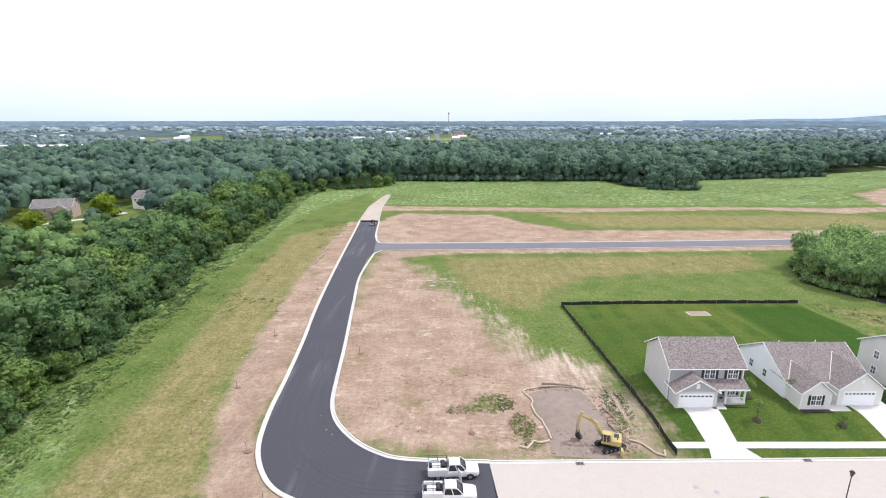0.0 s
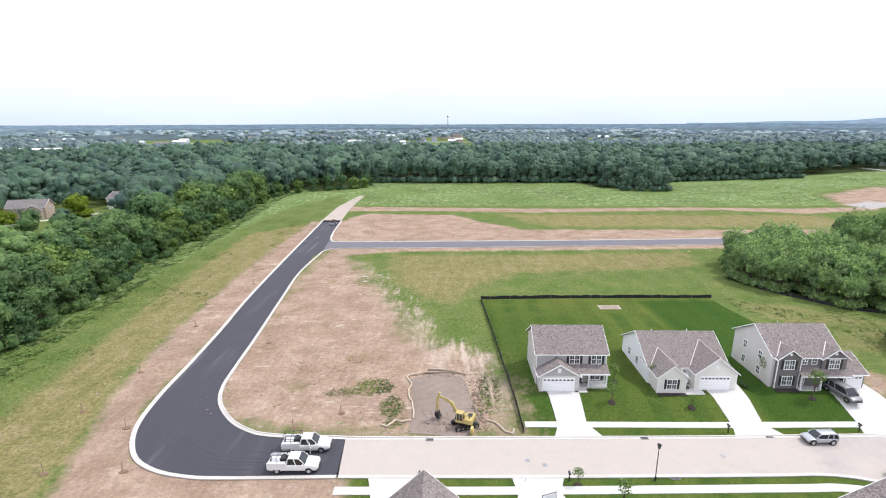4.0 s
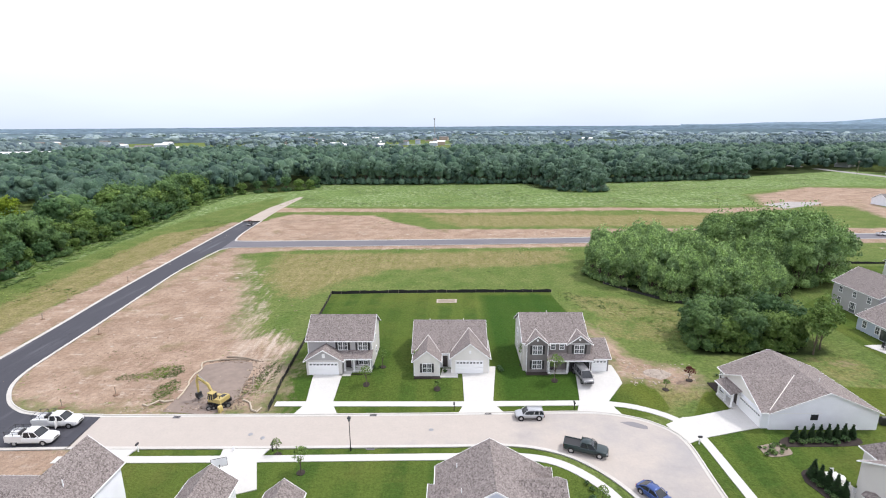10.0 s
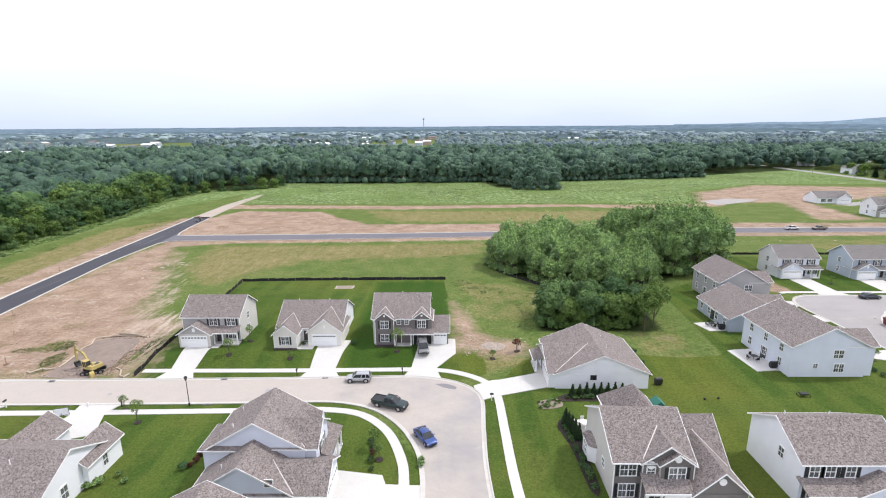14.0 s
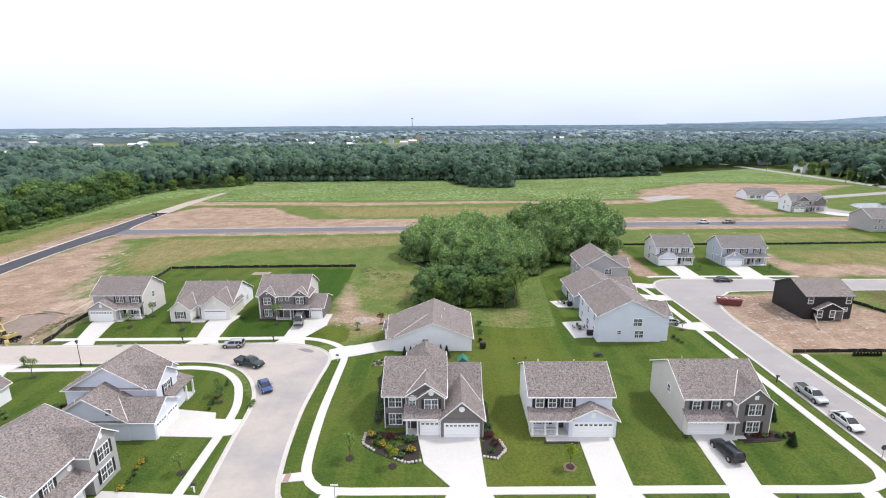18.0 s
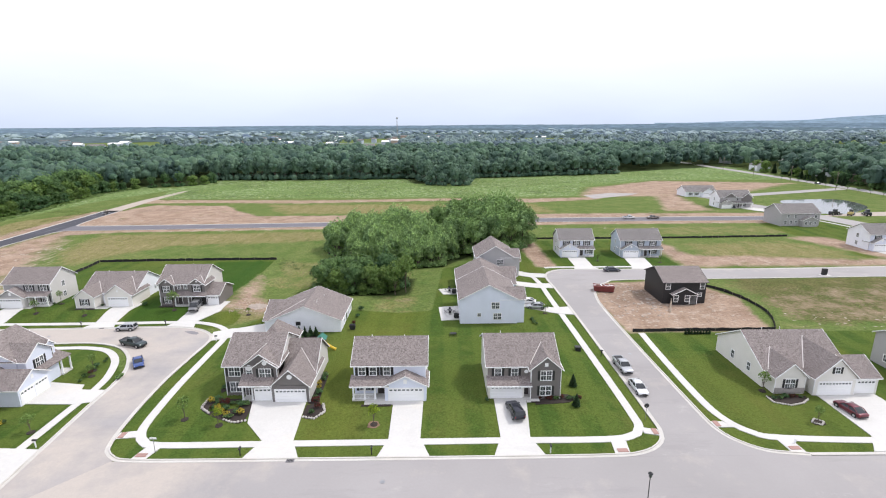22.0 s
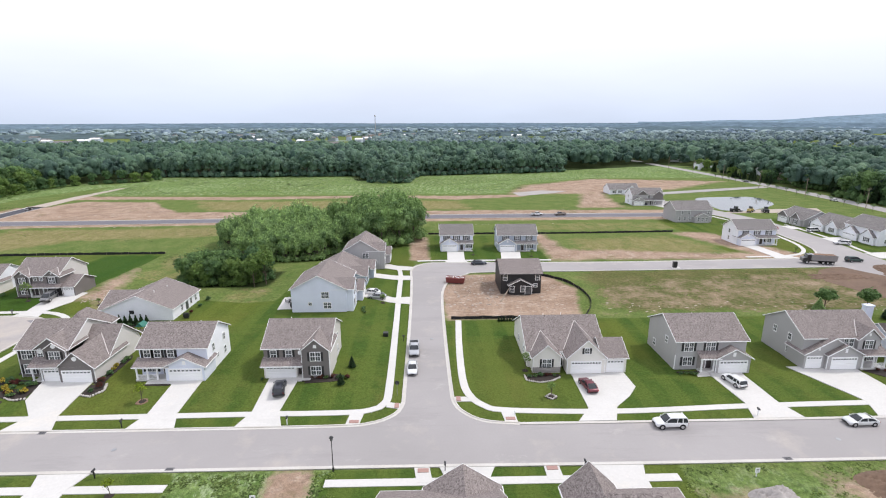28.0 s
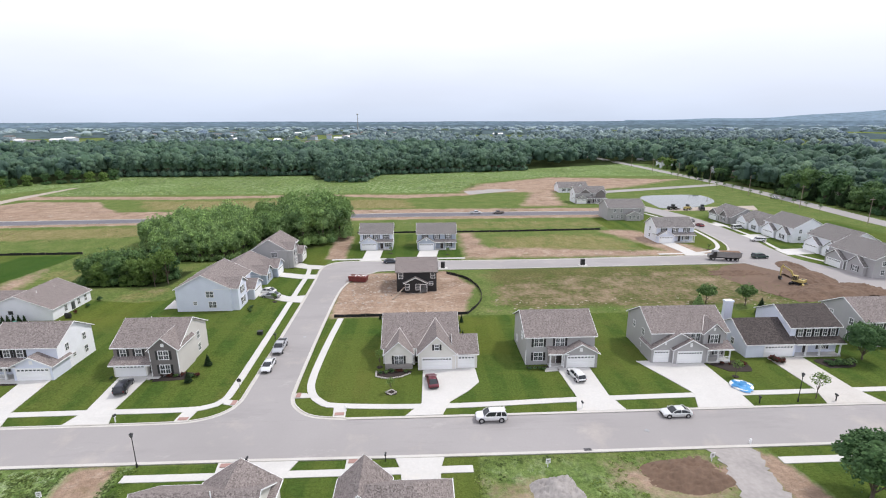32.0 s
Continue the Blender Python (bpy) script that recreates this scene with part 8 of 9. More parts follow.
def road_sign(x, y, turn, shape="disc", h=2.3):
    root = empty("road_sign", "dark-backed road sign on a steel post", "sign", pose(x, y, 0, 0, 0, turn))
    part("post", Shape().rod(0, 0, -0.1, h, 0.04, 6), "steel", root)
    if shape == "disc":
        part("plate", Shape().tube([(0, -0.02, h), (0, 0.02, h)], 0.38, 8), "shutter", root)
    else:
        part("plate", Shape().box(-0.45, -0.02, h - 0.2, 0.45, 0.02, h + 0.05), "trim", root)


road_sign(168.4, 18.6, 0), road_sign(99.3, 12.0, 0, "blade", 2.4)


def lot_sign(x, y):
    root = empty("lot_sign", "small white plot sign with dark writing bars", "sign", pose(x, y, 0, 0, 0, 5))
    part("post", Shape().box(-0.05, -0.05, -0.1, 0.05, 0.05, 1.0), "trim", root)
    b_ = part("board", Shape().box(-0.32, -0.07, 0.55, 0.32, -0.03, 1.25), "trim", root)
    part("bar", Shape().box(-0.18, -0.082, 0.98, 0.18, -0.07, 1.06).box(-0.14, -0.082, 0.78, 0.14, -0.07, 0.86), "shutter", b_)


lot_sign(214.7, -1.7), lot_sign(236.6, -1.6), lot_sign(153.0, -4.5)
for x, y in ((205.2, 87.6), (248.6, 88.4)):
    root = empty("utility_box", "dark utility cabinet on a pale pad at the street edge", "cabinet", pose(x, y, 0))
    part("pad", Shape().box(-1.2, -1.0, -0.1, 1.4, 0.8, 0.08), "concrete", root)
    part("cabinet", Shape().box(-0.6, -0.3, 0.08, 0.6, 0.5, 1.9), "black_metal", root)

# basketball hoop
root = empty("basketball_hoop", "free-standing basketball hoop at a driveway", "hoop", pose(31.0, 38.6, 0.08, 0, 0, 200))
part("base", Shape().box(-0.4, -0.6, 0, 0.4, 0.5, 0.25), "shutter", root)
part("pole", Shape().tube([(0, 0.2, 0.2), (0, 0.1, 2.2), (0, -0.5, 3.0)], 0.06, 6), "black_metal", root)
bk = part("backboard", Shape().box(-0.85, -0.62, 2.7, 0.85, -0.58, 3.75), "trim", root, "pale backboard with dark border")
part("border", Shape().box(-0.9, -0.64, 2.65, 0.9, -0.6, 2.72).box(-0.9, -0.64, 3.73, 0.9, -0.6, 3.8).box(-0.9, -0.64, 2.7, -0.83, -0.6, 3.75).box(0.83, -0.64, 2.7, 0.9, -0.6, 3.75), "black_metal", bk)
part("ring", Shape().tube([(0.23 * math.cos(a), -0.88 + 0.23 * math.sin(a), 2.95) for a in np.linspace(0, 6.28, 13)], 0.02, 5, False), "lamp_red", root)

# paddling pool with its cover
root = empty("paddling_pool", "round paddling pool with crumpled blue cover on a lawn", "pool", pose(252.3, 16.3, 0))
part("wall", Shape().tube([(0, 0, 0), (0, 0, 0.3)], [1.75, 1.8], 20), "trim", root)
cov = Shape().blob((0, 0, 0.2), (1.6, 1.6, 0.32), 3, 0.9, 4)
PAINTS["pool"] = plain("blue_plastic_sheet", (0.05, 0.25, 0.55), 0.35, grain=2.5, vary=0.9)
part("cover", cov, PAINTS["pool"], root)

# pit, socks, logs and stakes on the bare plot
tagged(part("pit_floor", Shape().slab(curve([(14.5, 55), (14.5, 63), (13.8, 70), (17, 71.5), (22, 71), (23.6, 64), (23.6, 55), (14.5, 55)], 2)[:-1], -0.1, 0.015), plain("damp_pit_clay", (0.235, 0.185, 0.155), 1.0, grain=0.9, vary=0.55)), "damp trampled clay round the excavator", "ground", kind="structure")


def sock(line, r=0.16, mat="tan_gravel", label="pale sediment sock snaking over the bare ground"):
    p = curve(line, 0.8)
    tagged(part("sediment_sock", Shape().tube([(x + rng.uniform(-0.1, 0.1), y, r * 0.8) for x, y in p], r, 6), mat), label, "sediment sock")


M["straw_sock"] = plain("straw_filled_sock", (0.47, 0.40, 0.31), 1.0, grain=3, vary=0.25)
sock([(14.9, 58.4), (14.6, 62), (13.6, 65.5), (13.9, 68.5), (12.9, 70.6), (14.6, 71.6), (17, 72)], 0.14, "straw_sock")
sock([(14.6, 58), (13.2, 57.6), (12.4, 57.9), (11.2, 56.4), (10.4, 56.8)], 0.16, "straw_sock")
sock([(25.4, 58.2), (27.0, 57.4), (28.0, 55.4), (29.0, 54.9), (29.4, 56.0)], 0.15, "straw_sock")
for x0, y0, x1, y1 in ((15.6, 71.8, 22.6, 71.9), (16.4, 73.0, 20.2, 72.4), (18.0, 73.1, 23.4, 71.2), (23.8, 62, 24.6, 58.6), (24.2, 66, 25.4, 62.4)):
    tagged(part("log", Shape().tube([(x0, y0, 0.15), ((x0 + x1) / 2, (y0 + y1) / 2 + 0.2, 0.2), (x1, y1, 0.1)], [0.13, 0.11, 0.05], 6), "wood"), "dead grey branch lying on bare clay", "branch")
for x, y in ((-25.8, 56.0), (-33.6, 72), (-35, 60), (-2, 56.3), (-34, 92), (-20.4, 47), (-32.4, 120), (-15.5, 84), (-30, 46.5), (4, 60), (-38, 105)):
    root = empty("survey_stake", "thin wooden survey stake with rubble at its foot", "stake", pose(x, y, 0), "survey stakes")
    part("stake", Shape().box(-0.04, -0.04, -0.1, 0.04, 0.04, 1.3), "wood", root)
    part("rubble", Shape().blob((0.2, -0.2, 0), (0.6, 0.5, 0.18), 1, 0.6, x), "soil", root)


def clods(name, places, size, mat, label):
    """A scatter of small lumps, too many to count."""
    s = Shape()
    for x, y in places:
        k_ = size * rng.uniform(0.4, 1.5)
        s.blob((x, y, 0), (k_, k_ * rng.uniform(0.6, 1.2), k_ * 0.5), 1, 0.7, x)
    tagged(part(name, s, mat), label, "clods", kind="stuff")


M["clod"] = plain("dry_clay_clod", (0.23, 0.165, 0.12), 1.0)
clods("clods", [(rng.uniform(-18, 24), rng.uniform(56, 140)) for _ in range(200)], 0.15, "clod", "loose clods strewn over the bare plot")
clods("stones", [(rng.uniform(-37, -29), rng.uniform(60, 200)) for _ in range(120)], 0.16, "tan_gravel", "pale stones on the road shoulder")
clods("rubble_stones", [(rng.uniform(88, 101), rng.uniform(62, 70)) for _ in range(90)], 0.17, "tan_gravel", "rubble on a raw strip between lawns")
clods("building_rubble", [(rng.uniform(178, 192), rng.uniform(58, 82)) for _ in range(120)], 0.3, "tan_gravel", "rubble round the unfinished house")


def heap(x, y, rx, ry, h, mat, label, seed=1):
    """A loose heap with an uneven skin."""
    s, n = Shape(), 40
    pts, f = [], []
    for j in range(n + 1):
        for i in range(n + 1):
            u, v = i / n * 2 - 1, j / n * 2 - 1
            d = math.hypot(u, v) * (1 + 0.35 * noise.noise(Vector((u * 1.6, v * 1.6, seed * 2.3))))
            z = h * max(0.0, 1 - d) ** 0.8 * (1 + 0.5 * noise.noise(Vector((u * 3, v * 3, seed)))) + (0.30 * noise.noise(Vector((u * 9, v * 9, seed))) + 0.22 * noise.noise(Vector((u * 21, v * 21, seed)))) * (d < 0.95)
            pts.append((x + u * rx, y + v * ry, z - 0.06))
    f = [(j * (n + 1) + i, j * (n + 1) + i + 1, (j + 1) * (n + 1) + i + 1, (j + 1) * (n + 1) + i) for j in range(n) for i in range(n)]
    tagged(part("mound", s.add(pts, f), mat, smooth=True), label, "heap")


M["dark_soil"] = plain("dark_turned_soil", (0.15, 0.098, 0.068), 1.0, grain=1.4, vary=0.6)
heap(214.6, -6.2, 3.4, 2.8, 1.5, "grey_gravel", "smooth heap of grey gravel on a weedy plot")
heap(231.6, -4.2, 5.8, 3.6, 1.2, "dark_soil", "low heap of dark brown soil on a plot")
for x, y, rx, ry, h, se in ((304, 60, 11, 6, 2.0, 3), (309, 72, 6, 10, 1.8, 5), (311, 82, 4, 6, 1.6, 7), (297, 58, 7, 4, 1.3, 9), (291, 78, 9, 3, 0.7, 11), (315, 62, 6, 5, 1.5, 13)):
    heap(x, y, rx, ry, h, "dark_soil", "heap of dark turned soil on a dug plot", se)
heap(94, 66.5, 2.4, 1.8, 0.7, "tan_gravel", "small heap of stony rubble on a raw strip", 15)
tagged(part("dug_plot", Shape().slab(curve([(284, 74), (292, 56), (312, 54), (322, 62), (316, 80), (304, 88), (290, 84), (284, 74)], 3)[:-1], -0.1, 0.02), "dark_soil"), "bare brown earth of a dug plot", "ground", kind="structure")


# ---- garden plants ----
def shrub(seed, r, mat, label, count=160, size=0.13, name="shrub"):
    q = np.random.default_rng(seed)
    root = empty(name, label, "shrub")
    c, rr = lobes(q, r * 1.5, r, 0.02, 5)
    part("leaves", quad_mesh("leaves", leaf_cards(q, c, rr, count, size), mat), mat, root)
    s = Shape()
    for a, b_ in zip(c, rr):
        s.blob(a, tuple(v * 0.85 for v in b_), 1, 0.3, seed)
    # dark lobes give the shrub's inner shade by colour
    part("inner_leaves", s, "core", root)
    return root


SHRUBS = {m: shrub(90 + i, 0.6, m, lab) for i, (m, lab) in enumerate((("oak", "rounded green garden shrub"), ("maroon", "low maroon garden shrub"), ("flower", "clump of yellow garden flowers"), ("deep", "dark green foundation shrub"), ("sage", "pale variegated garden plant"), ("spring", "low leafy garden vegetable")))}


CONE = spruce(5, 2.1, 0.55, label="narrow dark cone-shaped evergreen in a garden row", count=260)


def bushes(line, n, mats, scale=1.0, jitter=0.3):
    for (x, y) in evened(curve(line), n):
        plant(SHRUBS[mats[int(rng.integers(len(mats)))]], x + rng.uniform(-jitter, jitter), y + rng.uniform(-jitter, jitter), scale * rng.uniform(0.6, 1.15))


def bed(poly, label="dark mulch planting bed", mat="mulch"):
    tagged(part("planting_bed", Shape().slab(curve(poly + poly[:1], 0.5)[:-1], -0.05, 0.05), mat), label, "planting bed", kind="structure")


def edging(line, r=0.24, label="ring of pale stones edging a bed"):
    root = empty("stone_edging", label, "edging")
    for x, y in evened(curve(line), max(4, int(sum(math.dist(a, b_) for a, b_ in zip(line, line[1:])) / (r * 1.7)))):
        part("stone", Shape().blob((x, y, 0.1), (r * rng.uniform(0.8, 1.2), r * rng.uniform(0.7, 1.1), r * 0.8), 1, 0.4, x), M["pale_stone"], root)


M["pale_stone"] = plain("pale_field_stone", (0.46, 0.43, 0.40), 0.9, grain=4, vary=0.35)
bed([(101.0, 24.4), (100.8, 22.0), (103.2, 20.0), (106.5, 18.6), (108.6, 18.6), (108.2, 23.8), (105, 24.2)])
edging([(101.0, 24.2), (100.9, 22.0), (102.6, 20.6)]), edging([(105.6, 19.0), (107.2, 18.3), (108.9, 18.7)])
bushes([(102, 23.4), (103.4, 21.4), (106.4, 19.8), (107.8, 20.4)], 13, ["oak", "maroon", "flower", "sage", "deep"], 0.9, 0.7)
bushes([(102.6, 23.6), (105.4, 22.4), (107.4, 22.6)], 9, ["deep", "maroon", "oak"], 0.9, 0.5)
bed([(117.2, 24.2), (117.2, 19.6), (119.2, 19.2), (120.2, 21.2), (118.8, 23.6), (118.4, 32), (117.3, 32)])
edging([(117.3, 19.4), (119.0, 19.0), (120.3, 20.6), (119.6, 22.4)])
bushes([(118.2, 20.6), (118.8, 22), (117.9, 26), (117.9, 31)], 9, ["flower", "deep", "oak", "maroon"], 0.85)
bed([(100.6, 39.6), (101.2, 41.2), (102.3, 41.6), (103.1, 40.6), (103.1, 36), (102.9, 27), (101.8, 27), (101.5, 34), (101.1, 37)])
bushes([(101.3, 39.4), (101.9, 36), (102.2, 31), (102.3, 27.6)], 14, ["deep", "deep", "oak"], 0.8, 0.3)
for i in range(5):
    plant(CONE, 101.9 + i * 0.23, 40.3 - i * 0.9, 1.15, group="evergreens beside a patio")
bed([(102.4, 46.0), (112.4, 46.4), (112.2, 48.6), (105, 48.2), (102.2, 47.0)])
bushes([(104, 46.8), (111, 47.0)], 9, ["deep", "oak"], 0.8)
bed([(99.0, 46.4), (102.2, 46.6), (102.4, 44.6), (99.4, 44.4)], "small vegetable patch in a lawn", "wood")
bushes([(99.6, 45.4), (101.8, 45.6)], 26, ["oak", "sage", "spring"], 0.42, 0.8)
bed([(190.6, 24.6), (190.6, 22.9), (192.6, 22.0), (194.8, 22.6), (196.2, 23.6), (196.4, 24.6)], "dark red mulch bed with pale brick edge")
edging([(190.4, 24.4), (190.4, 22.7), (192.6, 21.8), (194.9, 22.4), (196.4, 23.5)], 0.2, "pale brick edge of a planting bed")
bushes([(191.4, 23.8), (195.6, 24.2)], 6, ["deep", "oak", "maroon"], 0.7)
bed([(192.6, 18.0), (194.2, 18.0), (194.2, 16.8), (192.6, 16.8)])
edging([(192.5, 17.4), (193.4, 18.2), (194.3, 17.4), (193.4, 16.6), (192.5, 17.4)], 0.17)
bed([(125.6, 21.8), (130.2, 21.8), (130.2, 22.2), (125.6, 22.2)])
bed([(127.2, 17.0), (128.4, 16.8), (129.0, 17.5), (128.6, 18.3), (127.4, 18.2)], "small brown mulch ring in a lawn", "soil")
bed([(152.6, 21.8), (158.2, 22.4), (158.4, 24.4), (153.4, 24.4)])
bushes([(153.6, 23.2), (158.2, 23.4), (159.8, 23)], 8, ["deep", "oak", "maroon"], 0.75)
bushes([(145.6, 23.9), (145.2, 23.0)], 3, ["deep", "sage"], 0.6)
bed([(253.4, 21.4), (257.6, 21.4), (257.6, 25), (251.4, 25)])
bushes([(254, 24.2), (257.6, 23.4)], 4, ["maroon", "oak"], 0.8)
bed([(272.4, 21.6), (277.4, 22.0), (278, 24.6), (271.8, 24.8)])
bushes([(273, 22.6), (277.4, 23.2)], 16, ["oak", "sage", "deep"], 1.1, 0.8)
bushes([(264.0, 24.6), (264.6, 24.2)], 3, ["maroon"], 1.5)
bushes([(53.0, 65.2), (57.4, 65.2)], 5, ["deep"], 0.55)
bushes([(67.0, 66.6), (67.2, 66.0)], 2, ["deep"], 0.8)
bushes([(72, 67.2), (75.8, 67.0)], 6, ["deep", "oak"], 0.7)
bushes([(41.4, 66.4), (46.2, 66.4)], 6, ["deep", "oak"], 0.55)
bushes([(103.2, 64.6), (102.0, 58.0)], 6, ["deep", "oak"], 0.7)
bushes([(119.4, 54), (119.6, 62)], 3, ["maroon", "deep"], 1.0)
bushes([(41.5, 28.0), (44.6, 30.2), (45.6, 29.4)], 4, ["sage", "deep"], 0.9)
bushes([(75.4, 31.6), (74.8, 36.0), (75.0, 40)], 7, ["deep", "maroon", "oak"], 0.8)
bushes([(51.8, 31.4), (53.4, 35.6)], 6, ["maroon", "deep"], 1.0)
bushes([(73.0, 14.2), (72.6, 19.6)], 6, ["deep", "oak", "flower"], 0.8)
bushes([(81.6, 32.0), (81.9, 33.0)], 2, ["sage"], 0.9)
bushes([(158.6, 53.4), (158.2, 56.0)], 4, ["deep", "oak"], 0.8)
bushes([(218, 23.8), (220.4, 23.9)], 4, ["deep", "oak"], 0.6)

# row of cone-shaped evergreens
for i in range(8):
    plant(CONE, 104.6 + i * 1.12, 47.5 + i * 0.05, 1.0, group="garden row of evergreens")
for i in range(9):
    plant(CONE, 189.2 + i * 0.62, 48.8, 0.55, group="evergreens along the plot edge")
for x, y in ((205.6, 44), (206.4, 41), (207.0, 38), (207.4, 46)):
    plant(CONE, x, y, 0.8, group="evergreens along the plot edge")
SPRUCE = spruce(6, 4.2, 1.3, label="young dark spruce on a lawn", count=420)
plant(SPRUCE, 276.8, 47.2, 0.9), plant(SPRUCE, 159.8, 27.2, 0.55), plant(SPRUCE, 158.8, 21.4, 0.5)
BLUE = spruce(8, 3.6, 1.3, "sage", "young blue-grey spruce behind a house")
plant(BLUE, 265.4, 52.8, 1.0)

# young street and garden trees
def sapling(seed, h, w, mat, label, count=320):
    return broadleaf(seed, h, w, h * 0.35, mat, count, 0.10, 6, 0.05, core=False, label=label, name="sapling")


SAPS = [sapling(60, 3.6, 0.95, "spring", "slender young lawn tree with thin leaves"), sapling(61, 2.8, 0.75, "spring", "small young lawn tree"), sapling(62, 2.4, 0.8, "maroon", "small maroon-leaved lawn tree"), sapling(63, 3.2, 0.8, "lime", "young yellow-green lawn tree")]
for x, y, k_, s in ((39.6, 41.6, 0, 1.0), (44.6, 61.4, 0, 0.9), (46.6, 66.8, 0, 0.9), (52.6, 66.4, 0, 1.0), (56.2, 60.6, 1, 0.6), (71.0, 68.0, 0, 1.1), (75.6, 63.0, 0, 1.25), (98.2, 63.8, 2, 1.0), (93.4, 61.6, 1, 0.7), (99.6, 19.4, 0, 1.1), (105.4, 17.8, 3, 0.95), (128.1, 17.6, 3, 1.0), (75.2, 35.4, 0, 0.9), (76.2, 33.4, 1, 0.8), (78.6, 17.0, 0, 0.9), (193.4, 17.4, 0, 0.8), (190.8, 26.2, 0, 1.0), (253.4, 19.6, 0, 0.9), (162.3, 60.6, 1, 0.9), (151.6, 81.0, 1, 0.8), (188.5, 105.5, 1, 0.8), (207.6, 103.0, 1, 0.8), (298.0, 104.5, 1, 0.8), (35.5, 45.0, 0, 0.7), (135.3, -2.6, 3, 0.8)):
    plant(SAPS[k_], x, y, s)
    tagged(part("mulch_ring", Shape().tube([(x, y, -0.05), (x, y, 0.06)], 0.55, 14), "mulch"), "round dark mulch ring at a young tree", "mulch", kind="structure")
LAWN_TREES = [broadleaf(70, 5.2, 2.1, 1.0, "oak", 2000, 0.14, 14, 0.1, label="rounded young tree behind a house"), broadleaf(71, 5.0, 2.4, 0.6, "deep", 3200, 0.13, 18, 0.12, label="dense dark garden tree")]
plant(LAWN_TREES[0], 268.2, 54.4, 1.0), plant(LAWN_TREES[0], 276.8, 52.6, 1.05)
plant(LAWN_TREES[1], 281.0, 24.6, 1.35, label="broad dark tree beside a porch"), plant(SAPS[0], 262.0, 12.2, 1.3)
plant(LAWN_TREES[1], 251.4, -9.4, 1.6, label="broad dark tree on the near lawn")

# patio sets, grill and odds and ends
def patio_set(x, y):
    t_ = empty("patio_table", "small dark patio table on a slab", "table", pose(x, y, 0.085))
    part("tabletop", Shape().tube([(0, 0, 0.68), (0, 0, 0.73)], 0.6, 12), "black_metal", t_)
    part("pedestal", Shape().rod(0, 0, 0, 0.68, 0.06, 6), "black_metal", t_)
    for a in range(4):
        c = empty("patio_chair", "dark metal patio chair", "chair", pose(x + math.cos(a * 1.571) * 1.0, y + math.sin(a * 1.571) * 1.0, 0.085, 0, 0, a * 90 + 90), "patio chairs")
        part("seat", Shape().box(-0.24, -0.24, 0.4, 0.24, 0.24, 0.45), "black_metal", c)
        part("backrest", Shape().box(-0.24, -0.26, 0.45, 0.24, -0.22, 0.9), "black_metal", c)
        for u in (-0.21, 0.21):
            for v in (-0.21, 0.21):
                part("leg", Shape().rod(u, v, 0, 0.4, 0.02, 5), "black_metal", c)


patio_set(140.2, 59.8), patio_set(140.4, 74.8)


def garden_seat(x, y, turn):
    root = empty("garden_chair", "white metal garden chair on a small patio", "chair", pose(x, y, 0.09, 0, 0, turn), "white garden chairs")
    part("seat", Shape().box(-0.24, -0.24, 0.40, 0.24, 0.24, 0.45), "trim", root)
    part("backrest", Shape().box(-0.24, 0.20, 0.45, 0.24, 0.25, 0.95), "trim", root)
    for u in (-0.21, 0.21):
        for v in (-0.21, 0.21):
            part("leg", Shape().rod(u, v, 0, 0.4, 0.025, 6), "trim", root)


drive([(103.3, 41.2), (105.4, 41.2), (105.4, 36.8), (103.3, 36.8)], "small concrete patio beside a house")
root = empty("garden_table", "round white garden table on a small patio", "table", pose(104.3, 39.4, 0.09))
part("tabletop", Shape().rod(0, 0, 0.70, 0.74, 0.6, 18), "trim", root)
for a in (0.8, 2.37, 3.94, 5.5):
    part("leg", Shape().tube([(0.42 * math.cos(a), 0.42 * math.sin(a), 0), (0.25 * math.cos(a), 0.25 * math.sin(a), 0.7)], 0.03, 6), "trim", root)
for x, y, turn in ((104.3, 40.4, 0), (103.5, 39.2, 80), (104.4, 38.4, 180), (104.6, 37.4, 140)):
    garden_seat(x, y, turn)


def grill(x, y):
    g = empty("barbecue_grill", "black covered barbecue grill", "grill", pose(x, y, 0.05))
    part("cover", Shape().box(-0.6, -0.3, 0.3, 0.6, 0.3, 1.0).tube([(-0.55, 0, 0.98), (0.55, 0, 0.98)], 0.28, 8), "shutter", g)
    part("cart", Shape().box(-0.5, -0.25, 0, 0.5, 0.25, 0.3), "black_metal", g)


grill(141.6, 56.6), grill(141.6, 73.2), grill(119.4, 51.0)
fp = empty("fire_pit", "dark fire pit table on a lawn", "fire pit", pose(140.6, 47.6, 0))
part("bowl", Shape().box(-0.6, -0.4, 0.35, 0.6, 0.4, 0.55), "shutter", fp)
for u in (-0.7, 0.7):
    for v in (-0.5, 0.5):
        part("leg", Shape().rod(u, v, -0.05, 0.35, 0.05, 5), "black_metal", fp)
ps = empty("playset", "wooden playset with yellow slide in a garden", "playset", pose(115.2, 41.4, 0))
part("tower", Shape().box(-0.8, -0.8, 1.2, 0.8, 0.8, 1.35).box(-0.8, -0.8, -0.05, -0.68, -0.68, 2.6).box(0.68, -0.8, -0.05, 0.8, -0.68, 2.6).box(-0.8, 0.68, -0.05, -0.68, 0.8, 2.6).box(0.68, 0.68, -0.05, 0.8, 0.8, 2.6), "wood", ps)
part("canopy", Shape().prism([(-0.95, 2.5), (0, 3.3), (0.95, 2.5)], "y", -0.95, 0.95), plain("green_canvas", (0.03, 0.16, 0.12), 0.7), ps)
